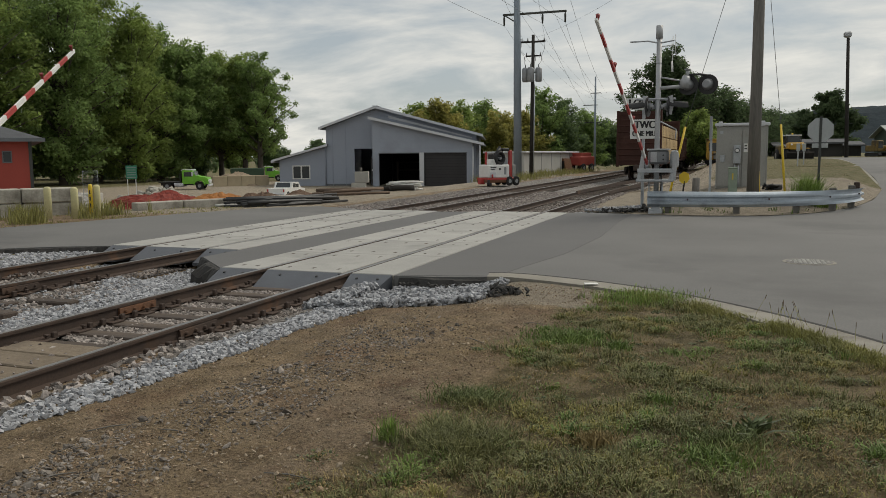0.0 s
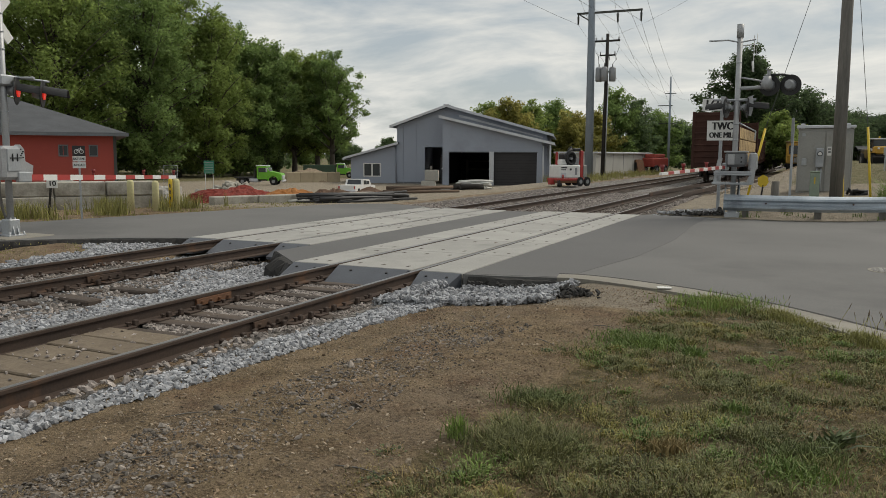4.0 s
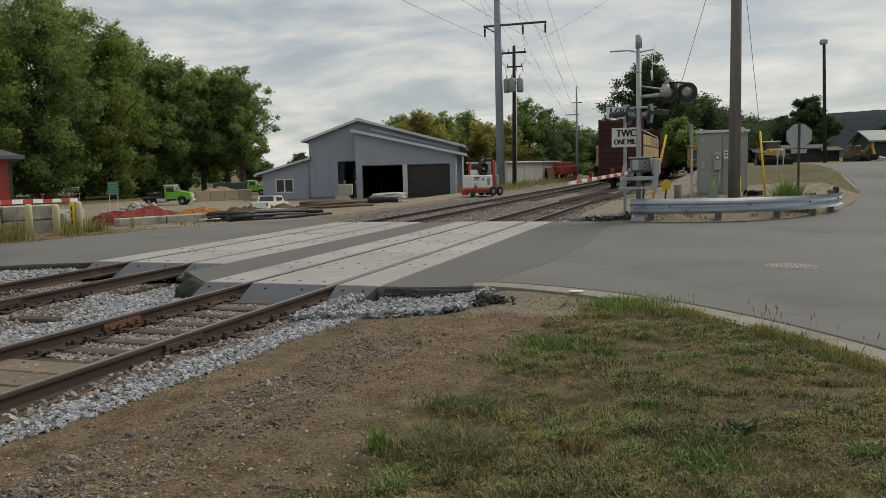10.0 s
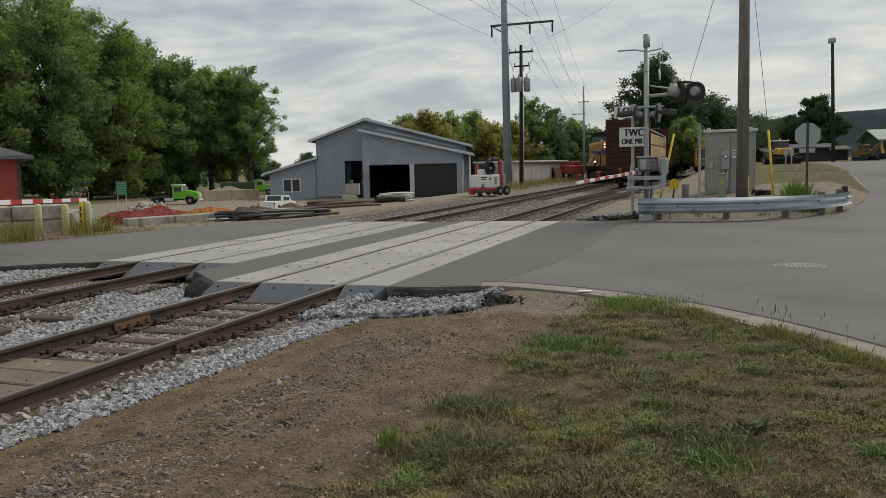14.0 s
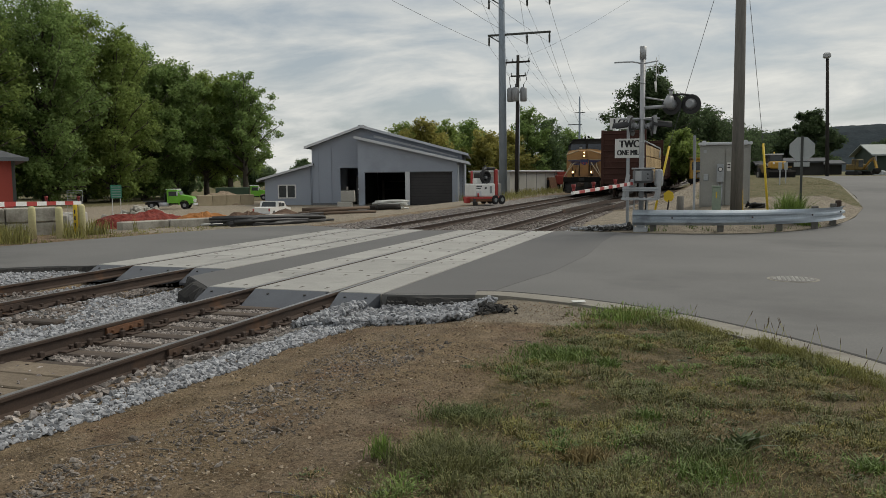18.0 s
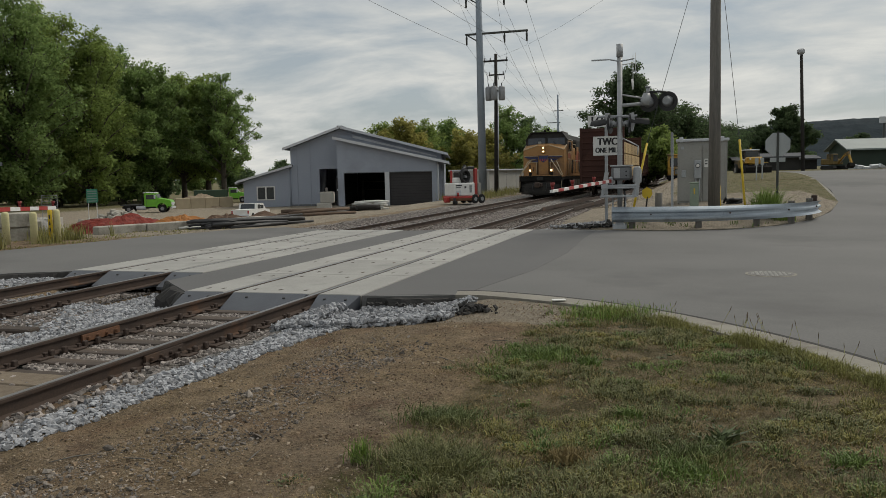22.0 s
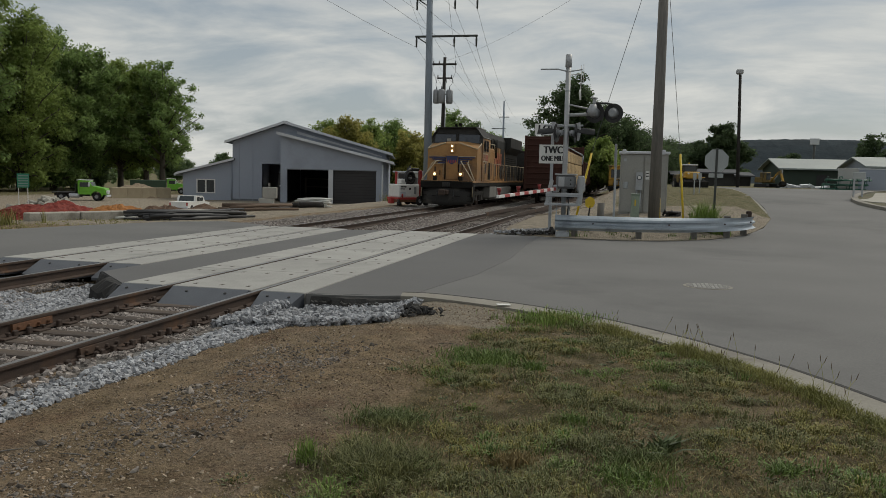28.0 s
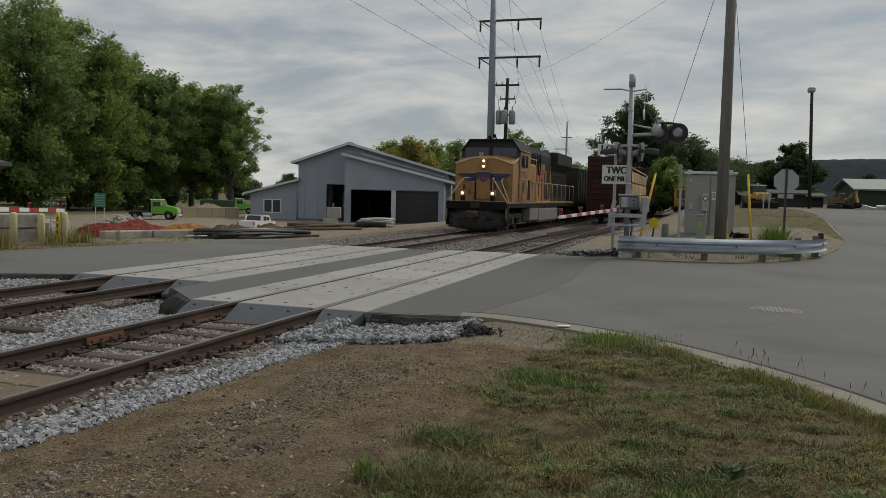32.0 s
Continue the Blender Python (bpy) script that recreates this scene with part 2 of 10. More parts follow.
    gravel = mixed(ramp2(coarse, (0, 0, 0), (1, 1, 1), 0.36, 0.56), ramp2(sepc.outputs[0], (0.085, 0.073, 0.063), (0.26, 0.232, 0.205), 0.1, 0.9), ramp2(sepc.outputs[0], (0.10, 0.093, 0.086), (0.30, 0.288, 0.275), 0.1, 0.9))
    dry = mixed(ramp2(mid, (0, 0, 0), (1, 1, 1), 0.4, 0.62), ramp2(sum_.outputs[0], (0.08, 0.08, 0.036), (0.15, 0.14, 0.065)), ramp2(sum_.outputs[0], (0.115, 0.10, 0.055), (0.205, 0.172, 0.10)))
    sand = ramp2(sum_.outputs[0], (0.165, 0.14, 0.107), (0.37, 0.32, 0.25), 0.36, 0.64)
    dirt = mixed(cover("sand", edge), dirt, sand)
    col = mixed(cover("turf", edge), dirt, turf)
    col = mixed(cover("dry", edge), col, dry)
    col = mixed(cover("gravel", edge), col, gravel)
    link(col, p.inputs["Base Color"])
    p.inputs["Roughness"].default_value = 0.95
    p.inputs["Specular IOR Level"].default_value = 0.2
    b = t.nodes.new("ShaderNodeBump")
    b.inputs["Strength"].default_value, b.inputs["Distance"].default_value = 1.0, 0.09
    link(sum_.outputs[0], b.inputs["Height"])
    link(b.outputs[0], p.inputs["Normal"])
    return m


M_GROUND = ground_mat()
M_GALV = mat("galvanised_steel", (0.42, 0.44, 0.46), (0.33, 0.35, 0.37), rough=0.5, metal=0.55, scale=3, fine=25, bump=0.05)
M_ALU = mat("mast_aluminium", (0.40, 0.41, 0.42), (0.31, 0.32, 0.33), rough=0.5, metal=0.4, scale=2, fine=30, bump=0.05)
M_WHITE = mat("white_paint", (0.72, 0.72, 0.70), (0.62, 0.62, 0.60), rough=0.6, scale=3, fine=30, bump=0.05)
M_RED = mat("red_paint", (0.42, 0.045, 0.04), (0.33, 0.04, 0.035), rough=0.5, scale=3, fine=30, bump=0.05)
M_BLACK = mat("black_paint", (0.022, 0.022, 0.023), (0.014, 0.014, 0.015), rough=0.6, scale=3, fine=30, bump=0.05)
M_YELLOW = mat("yellow_plastic", (0.68, 0.48, 0.03), (0.58, 0.40, 0.03), rough=0.55, scale=2, fine=25, bump=0.05)
M_POST = mat("faded_yellow_paint", (0.58, 0.54, 0.30), (0.46, 0.43, 0.24), rough=0.8, scale=2, fine=25, bump=0.1, stain=(0.3, 0.27, 0.17))
M_SHED = mat("blue_grey_siding", (0.30, 0.335, 0.40), (0.265, 0.298, 0.358), rough=0.6, scale=0.5, fine=12, bump=0.04, stain=(0.24, 0.265, 0.315), stain_at=0.62)
M_TRIM = mat("pale_trim", (0.55, 0.57, 0.60), (0.45, 0.47, 0.5), rough=0.5, scale=1, fine=20, bump=0.04)
M_ROOFGREY = mat("grey_roof_metal", (0.16, 0.17, 0.185), (0.12, 0.13, 0.14), rough=0.5, metal=0.2, scale=1, fine=20)
M_SHINGLE = mat("slate_shingles", (0.085, 0.09, 0.10), (0.06, 0.064, 0.07), rough=0.9, scale=1.5, fine=18, bump=0.3)
M_REDWALL = mat("red_siding", (0.34, 0.055, 0.038), (0.28, 0.045, 0.033), rough=0.7, scale=0.7, fine=15, bump=0.06)
# Near-black: paints the shade inside bays and hollows, also dark joint lines.
M_DARK = mat("near_black", (0.012, 0.012, 0.014), (0.008, 0.008, 0.009), rough=0.95, bump=0)
M_BAY = mat("dark_door_panel", (0.03, 0.028, 0.03), (0.022, 0.021, 0.023), rough=0.6, scale=2, fine=20)
M_GLASS = mat("dark_glass", (0.04, 0.05, 0.055), (0.03, 0.035, 0.04), rough=0.12, bump=0)
M_POLE = mat("weathered_pole_wood", (0.185, 0.175, 0.158), (0.105, 0.098, 0.09), rough=0.95, scale=3, fine=22, bump=0.5, stretch=(2, 2, 0.15))
M_DARKPOLE = mat("creosote_pole_wood", (0.03, 0.026, 0.023), (0.019, 0.017, 0.015), rough=0.95, scale=3, fine=22, bump=0.4, stretch=(2, 2, 0.15))
M_BLUESTEEL = mat("blue_grey_pole_steel", (0.25, 0.295, 0.345), (0.20, 0.24, 0.285), rough=0.6, metal=0.2, scale=1, fine=12, bump=0.04)
M_CABINET = mat("cabinet_grey", (0.30, 0.30, 0.28), (0.25, 0.25, 0.235), rough=0.6, scale=1.5, fine=20, bump=0.05, stain=(0.22, 0.21, 0.185))
M_PALEGREEN = mat("pale_green_box", (0.25, 0.31, 0.24), (0.2, 0.25, 0.2), rough=0.6, scale=2, fine=20)
M_ORANGE = mat("armour_yellow_paint", (0.36, 0.19, 0.062), (0.255, 0.132, 0.046), rough=0.6, scale=0.8, fine=14, bump=0.04, stain=(0.13, 0.075, 0.04), stain_at=0.57)
M_LOCOGREY = mat("sooty_grey_paint", (0.05, 0.049, 0.047), (0.028, 0.028, 0.027), rough=0.7, scale=0.8, fine=14, bump=0.05)
M_LOCOBLACK = mat("grimy_black_steel", (0.019, 0.018, 0.016), (0.011, 0.0105, 0.010), rough=0.8, scale=1, fine=18, bump=0.1, stain=(0.032, 0.028, 0.023))
M_LOCOBLUE = mat("navy_emblem", (0.025, 0.035, 0.11), (0.02, 0.028, 0.085), rough=0.5, bump=0)
M_LAMP = mat("warm_headlight", (1.0, 0.80, 0.45), (1.0, 0.80, 0.45), rough=0.3, bump=0, glow=2.6)
M_REDLAMP = mat("red_lamp", (0.6, 0.03, 0.02), (0.6, 0.03, 0.02), rough=0.3, bump=0, glow=0.7)
M_REDGATE = mat("red_gate_lens", (0.24, 0.02, 0.018), (0.17, 0.016, 0.015), rough=0.5, bump=0)
M_REDLENS = mat("red_lens_unlit", (0.16, 0.012, 0.012), (0.12, 0.01, 0.01), rough=0.25, bump=0)
M_LENSBACK = mat("signal_back_grey", (0.27, 0.28, 0.29), (0.22, 0.23, 0.24), rough=0.5, metal=0.3, scale=4, fine=30)
M_BROWNCAR = mat("oxide_brown_paint", (0.07, 0.034, 0.027), (0.045, 0.024, 0.02), rough=0.8, scale=0.8, fine=14, bump=0.08, stain=(0.095, 0.052, 0.04), stain_at=0.6)
M_LUMBER = mat("fresh_lumber", (0.40, 0.285, 0.135), (0.31, 0.215, 0.10), rough=0.8, scale=1.2, fine=18, bump=0.1, rand=0.2, stretch=(1, 0.1, 3))
M_MACHINE = mat("machine_yellow", (0.52, 0.30, 0.035), (0.38, 0.215, 0.03), rough=0.5, scale=1.5, fine=15, bump=0.04, stain=(0.12, 0.085, 0.04), stain_at=0.58)
M_LIME = mat("lime_green_paint", (0.15, 0.45, 0.03), (0.12, 0.37, 0.025), rough=0.4, scale=1.5, fine=15, bump=0.03)
M_RUBBER = mat("tyre_rubber", (0.02, 0.02, 0.02), (0.013, 0.013, 0.013), rough=0.9, scale=6, fine=40)
M_BLOCK = mat("concrete_block", (0.40, 0.38, 0.33), (0.28, 0.265, 0.23), rough=0.92, scale=1.2, fine=20, bump=0.2, rand=0.15, stain=(0.16, 0.145, 0.12), stain_at=0.57)
M_SAND = mat("tan_sand", (0.30, 0.235, 0.16), (0.22, 0.17, 0.12), rough=0.95, scale=1.5, fine=12, bump=0.4)
M_MULCH = mat("red_mulch", (0.24, 0.038, 0.024), (0.13, 0.022, 0.016), rough=0.95, scale=3, fine=14, bump=0.9, dist=0.08)
M_ORANGEPILE = mat("orange_mulch", (0.40, 0.17, 0.05), (0.28, 0.12, 0.04), rough=0.95, scale=3, fine=14, bump=0.8, dist=0.06)
M_ROCKPILE = mat("grey_rock_pile", (0.30, 0.29, 0.27), (0.19, 0.183, 0.17), rough=0.95, scale=3, fine=12, bump=0.9, dist=0.08)
M_PIPE = mat("black_pipe", (0.025, 0.025, 0.026), (0.018, 0.018, 0.019), rough=0.55, scale=2, fine=20, bump=0.05, rand=0.2)
M_WHITEPIPE = mat("white_pipe", (0.6, 0.6, 0.57), (0.5, 0.5, 0.47), rough=0.5, scale=2, fine=20, bump=0.05, rand=0.1)
M_PALEWALL = mat("pale_metal_wall", (0.42, 0.42, 0.40), (0.35, 0.35, 0.335), rough=0.7, scale=0.7, fine=12, bump=0.05)
M_PALEROOF = mat("pale_green_roof", (0.24, 0.275, 0.265), (0.20, 0.23, 0.225), rough=0.6, scale=0.5, fine=12, bump=0.05)
M_GREENSIGN = mat("green_sign", (0.02, 0.20, 0.12), (0.018, 0.17, 0.10), rough=0.5, bump=0)
M_LEAF = leaf_mat("leaf_green", (0.25, 0.345, 0.12), (0.17, 0.25, 0.088))
M_LEAF2 = leaf_mat("leaf_light_green", (0.295, 0.375, 0.115), (0.205, 0.275, 0.085))
M_LEAFDARK = leaf_mat("leaf_dark_green", (0.18, 0.25, 0.125), (0.125, 0.18, 0.09))
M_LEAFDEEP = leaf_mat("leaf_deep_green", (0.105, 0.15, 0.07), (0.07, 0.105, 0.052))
M_LEAFGOLD = leaf_mat("leaf_gold", (0.40, 0.36, 0.11), (0.27, 0.27, 0.09))
M_BARK = mat("bark", (0.10, 0.085, 0.068), (0.055, 0.047, 0.04), rough=0.95, scale=3, fine=16, bump=0.6)
M_GRASS = mat("grass_blade", (0.135, 0.162, 0.05), (0.085, 0.108, 0.036), rough=0.75, scale=0.9, fine=6, bump=0, island=0.45, stain=(0.20, 0.18, 0.07), stain_at=0.56)
M_DRYGRASS = mat("dry_grass", (0.30, 0.225, 0.096), (0.17, 0.13, 0.057), rough=0.8, scale=0.8, fine=6, bump=0, island=0.4)
# Distance haze is mixed into this bluish base colour.
M_HILL = mat("haze_toned_hill", (0.021, 0.034, 0.042), (0.011, 0.019, 0.025), rough=0.95, scale=0.04, fine=0.25, bump=0.35, dist=3.0)
M_IRON = mat("cast_iron", (0.17, 0.165, 0.155), (0.11, 0.105, 0.10), rough=0.7, metal=0.3, scale=6, fine=40)
M_IRONBLACK = mat("tar_joint", (0.03, 0.029, 0.028), (0.02, 0.019, 0.018), rough=0.9, scale=3, fine=40, bump=0.2)
M_WIRE = mat("wire", (0.06, 0.06, 0.065), (0.05, 0.05, 0.055), rough=0.6, bump=0)

for dull in (M_LOCOBLACK, M_LOCOGREY, M_HILL, M_ROOFGREY, M_BROWNCAR):
    dull.node_tree.nodes["Principled BSDF"].inputs["Specular IOR Level"].default_value = 0.12

# ---- helpers of this scene ----


class Shape:
    """Collects vertices and faces of one mesh."""

    def __init__(self):
        self.v, self.f, self.smooth = [], [], []

    def add(self, verts, faces, smooth=False):
        n = len(self.v)
        self.v.extend(tuple(p) for p in verts)
        self.f.extend([tuple(i + n for i in face) for face in faces])
        self.smooth.extend([smooth] * len(faces))
        return self

    def box(self, x0, x1, y0, y1, z0, z1, c=0.0, m=None):
        """A box, with its edges cut by c."""
        if c <= 0:
            v = [(x, y, z) for z in (z0, z1) for y in (y0, y1) for x in (x0, x1)]
            f = [(0, 2, 3, 1), (4, 5, 7, 6), (0, 1, 5, 4), (2, 6, 7, 3), (0, 4, 6, 2), (1, 3, 7, 5)]
        else:
            c = min(c, 0.49 * (x1 - x0), 0.49 * (y1 - y0), 0.49 * (z1 - z0))
            v, f, at = [], [], {}
            lo, hi = (x0, y0, z0), (x1, y1, z1)
            for s in [(i, j, k) for i in (0, 1) for j in (0, 1) for k in (0, 1)]:
                for ax in range(3):
                    p = [(hi[a] if s[a] else lo[a]) + (0 if a == ax else (-c if s[a] else c)) for a in range(3)]
                    at[s, ax] = len(v)
                    v.append(tuple(p))
            for ax in range(3):
                b1, b2 = (ax + 1) % 3, (ax + 2) % 3
                for side in (0, 1):
                    q = []
                    for i, j in ((0, 0), (1, 0), (1, 1), (0, 1)):
                        s = [0, 0, 0]
                        s[ax], s[b1], s[b2] = side, i, j
                        q.append(at[tuple(s), ax])
                    f.append(tuple(q if side else q[::-1]))
                for i in (0, 1):
                    for j in (0, 1):
                        s0, s1 = [0, 0, 0], [0, 0, 0]
                        s0[b1] = s1[b1] = i
                        s0[b2] = s1[b2] = j
                        s1[ax] = 1
                        q = [at[tuple(s0), b1], at[tuple(s1), b1], at[tuple(s1), b2], at[tuple(s0), b2]]
                        f.append(tuple(q if i != j else q[::-1]))
            for s in [(i, j, k) for i in (0, 1) for j in (0, 1) for k in (0, 1)]:
                q = [at[s, 0], at[s, 1], at[s, 2]]
                f.append(tuple(q if sum(s) % 2 else q[::-1]))
        if m is not None:
            v = [m @ Vector(p) for p in v]
        return self.add(v, f)

    def tube(self, pts, r, n=10, caps=True, smooth=True):
        """A round bar along points; r is one radius or one for each point."""
        pts = [Vector(p) for p in pts]
        rs = r if isinstance(r, (list, tuple)) else [r] * len(pts)
        v, f = [], []
        ref = None
        for k, p in enumerate(pts):
            d = (pts[min(k + 1, len(pts) - 1)] - pts[max(k - 1, 0)]).normalized()
            if ref is None:
                ref = Vector((0, 0, 1)) if abs(d.z) < 0.9 else Vector((1, 0, 0))
            u = (ref - d * ref.dot(d)).normalized()
            w = d.cross(u)
            ref = u
            v += [p + rs[k] * (math.cos(2 * math.pi * i / n) * u + math.sin(2 * math.pi * i / n) * w) for i in range(n)]
        for k in range(len(pts) - 1):
            f += [(k * n + i, k * n + (i + 1) % n, (k + 1) * n + (i + 1) % n, (k + 1) * n + i) for i in range(n)]
        self.add(v, f, smooth)
        if caps:
            self.f += [tuple(len(self.v) - len(v) + i for i in range(n))[::-1], tuple(len(self.v) - n + i for i in range(n))]
            self.smooth += [False, False]
        return self

    def prism(self, poly, a, b, axis="z"):
        """A polygon pushed from a to b along an axis. poly: pairs in the two other axes, in order x, y, z."""
        def at(p, h):
            return {"z": (p[0], p[1], h), "y": (p[0], h, p[1]), "x": (h, p[0], p[1])}[axis]
        n = len(poly)
        v = [at(p, a) for p in poly] + [at(p, b) for p in poly]
        f = [tuple(range(n))[::-1], tuple(range(n, 2 * n))] + [(i, (i + 1) % n, n + (i + 1) % n, n + i) for i in range(n)]
        return self.add(v, f)

    def disc(self, c, d, r, t, n=20, r2=None):
        """A round plate with its middle at c, facing d, of thickness t."""
        c, d = Vector(c), Vector(d).normalized()
        return self.tube([c - d * t / 2, c + d * t / 2], [r, r2 or r], n)

    def moved(self, m):
        self.v = [tuple(m @ Vector(p)) for p in self.v]
        return self

    def mesh(self, name, material=None):
        me = bpy.data.meshes.new(name)
        me.from_pydata(self.v, [], self.f)
        me.polygons.foreach_set("use_smooth", self.smooth)
        if material:
            me.materials.append(material)
        me.update()
        bm = bmesh.new()
        bm.from_mesh(me)
        bmesh.ops.recalc_face_normals(bm, faces=bm.faces)
        bm.to_mesh(me)
        bm.free()
        return me


def part(name, shape, material, parent, label=""):
    ob = new(name, shape if isinstance(shape, bpy.types.Mesh) else shape.mesh(name, material))
    ob.parent = parent
    return tagged(ob, label)


def thing(name, m, label, category, group="", kind=""):
    ob = new(name)
    ob.empty_display_size = 0.2
    ob.matrix_basis = m
    return tagged(ob, label, category, group, kind)


def solo(name, shape, material, label, category, group="", kind="", m=None):
    ob = new(name, shape if isinstance(shape, bpy.types.Mesh) else shape.mesh(name, material))
    if m is not None:
        ob.matrix_basis = m
    return tagged(ob, label, category, group, kind)


def raw(name, verts, faces, material, smooth=False):
    """A mesh from arrays, for what has very many faces."""
    me = bpy.data.meshes.new(name)
    if isinstance(verts, list):
        me.from_pydata(verts, [], faces)
    else:
        groups = faces if isinstance(faces, list) else [faces]
        me.vertices.add(len(verts))
        me.vertices.foreach_set("co", np.asarray(verts, dtype=np.float32).ravel())
        loops = np.concatenate([g.ravel() for g in groups]).astype(np.int32)
        sizes = np.concatenate([np.full(len(g), g.shape[1]) for g in groups])
        me.loops.add(len(loops))
        me.loops.foreach_set("vertex_index", loops)
        me.polygons.add(len(sizes))
        me.polygons.foreach_set("loop_start", np.concatenate([[0], np.cumsum(sizes)[:-1]]).astype(np.int32))
        me.polygons.foreach_set("use_smooth", [smooth] * len(sizes))
        me.validate()
    if smooth:
        me.polygons.foreach_set("use_smooth", [True] * len(me.polygons))
    me.materials.append(material)
    me.update()
    return me


def text_part(words, size, m, material, parent, name="lettering", bold=0.0):
    cu = bpy.data.curves.new(name, "FONT")
    cu.body, cu.size, cu.align_x, cu.align_y, cu.extrude = words, size, "CENTER", "CENTER", 0.002
    tmp = new("tmp", cu)
    me = bpy.data.meshes.new_from_object(tmp.evaluated_get(bpy.context.evaluated_depsgraph_get()))
    bpy.data.objects.remove(tmp)
    if bold:
        # heavier strokes: the same letters laid side by side
        bm = bmesh.new()
        for k in (-1, -0.33, 0.33, 1):
            n = len(bm.verts)
            bm.from_mesh(me)
            bm.verts.ensure_lookup_table()
            bmesh.ops.translate(bm, verts=bm.verts[n:], vec=(bold * k, 0, 0.0004 * k))
        bm.to_mesh(me)
        bm.free()
    me.materials.append(material)
    ob = new(name, me)
    ob.parent = parent
    ob.matrix_basis = m
    return ob


def smoothstep(v):
    v = min(1.0, max(0.0, v))
    return v * v * (3 - 2 * v)


def inside_many(poly, x, y):
    hit = np.zeros(len(x), dtype=bool)
    for (xi, yi), (xj, yj) in zip(poly, poly[-1:] + poly[:-1]):
        if yi != yj:
            hit ^= ((yi > y) != (yj > y)) & (x < (xj - xi) * (y - yi) / (yj - yi) + xi)
    return hit


def inside(poly, x, y):
    hit, j = False, len(poly) - 1
    for i in range(len(poly)):
        (xi, yi), (xj, yj) = poly[i], poly[j]
        if (yi > y) != (yj > y) and x < (xj - xi) * (y - yi) / (yj - yi) + xi:
            hit = not hit
        j = i
    return hit

# ---- ground and road ----
XA, XB = -6.19, -10.38  # middles of the two tracks
HALF = 0.7525
KERB = [(-4.66, 10.72), (-4.1, 10.78), (-3.3, 11.02), (-2.95, 11.1), (-1.74, 10.65), (-1.02, 10.2), (-0.45, 9.75), (0.16, 9.13), (0.7, 8.47), (1.16, 7.8), (1.58, 7.0), (1.98, 6.1), (2.3, 5.1), (2.5, 4.0), (2.6, 2.0), (2.6, -30.0)]
ISLAND = [(-4.3, 25.0), (-3.3, 24.25), (-2.38, 23.9), (-0.76, 23.5), (0.87, 23.8), (2.3, 24.9), (3.5, 26.8), (4.4, 29.4), (5.2, 33.0), (5.7, 38.0), (6.2, 50.0), (6.6, 75.0), (-1.0, 75.0), (-1.6, 40.0), (-4.3, 33.0)]
RIGHT = [(40.0, -30.0), (40.0, 27.0), (24.0, 29.5), (15.0, 32.4), (11.9, 34.6), (10.95, 37.0), (10.45, 39.4), (10.3, 41.2), (10.5, 43.2), (11.1, 45.6), (13.4, 51.5), (17.5, 58.0), (22.0, 66.0), (26.0, 75.0)]
ROAD_R = KERB + RIGHT + [(6.6, 75.0), (6.2, 50.0), (5.7, 38.0), (5.2, 33.0), (4.4, 29.4), (3.5, 26.8), (2.3, 24.9), (0.87, 23.8), (-0.76, 23.5), (-2.38, 23.9), (-3.3, 24.25), (-4.66, 24.2)]
ROAD_L = [(-11.88, 12.9), (-12.9, 12.45), (-13.9, 11.7), (-15.0, 10.7), (-17.5, 7.6), (-22.0, 1.0), (-40.0, -30.0), (-50.0, -30.0), (-27.0, 2.0), (-19.8, 11.5), (-18.35, 14.0), (-17.7, 16.5), (-17.1, 19.0), (-16.4, 21.8), (-15.4, 24.4), (-14.0, 25.6), (-11.88, 24.5)]
ROAD_M = [(-8.9, 11.9), (-7.70, 10.75), (-7.70, 24.2), (-8.9, 23.9)]


def rise(x, y):
    return 1.35 * smoothstep((y - 21) / 34) * smoothstep((x + 4.5) / 5.0)


def road_z(x, y):
    return rise(x, y) * smoothstep((x + 3) / 6)


def mound(x, y):
    """The dirt island behind the guardrail."""
    return 0.16 + 0.30 * smoothstep((y - 24.2) / 4.5) * smoothstep((x + 3.5) / 3.5)


def island_z(x, y):
    n = 0.03 * noise.noise((x * 0.5, y * 0.5, 0)) + 0.012 * noise.noise((x * 2.5, y * 2.5, 3))
    z = mound(x, y) * (1 - smoothstep((y - 33) / 8)) + max(rise(x, y) * smoothstep((y - 28) / 8), road_z(x, y) - 0.02) + n
    near = 9.0
    for (ax, ay), (bx, by) in zip(ISLAND[:11], ISLAND[1:12]):
        u = min(1, max(0, ((x - ax) * (bx - ax) + (y - ay) * (by - ay)) / ((bx - ax) ** 2 + (by - ay) ** 2)))
        near = min(near, math.hypot(x - ax - u * (bx - ax), y - ay - u * (by - ay)))
    low = road_z(x, y) + 0.015
    return low + (z - low) * smoothstep(near / 1.3)


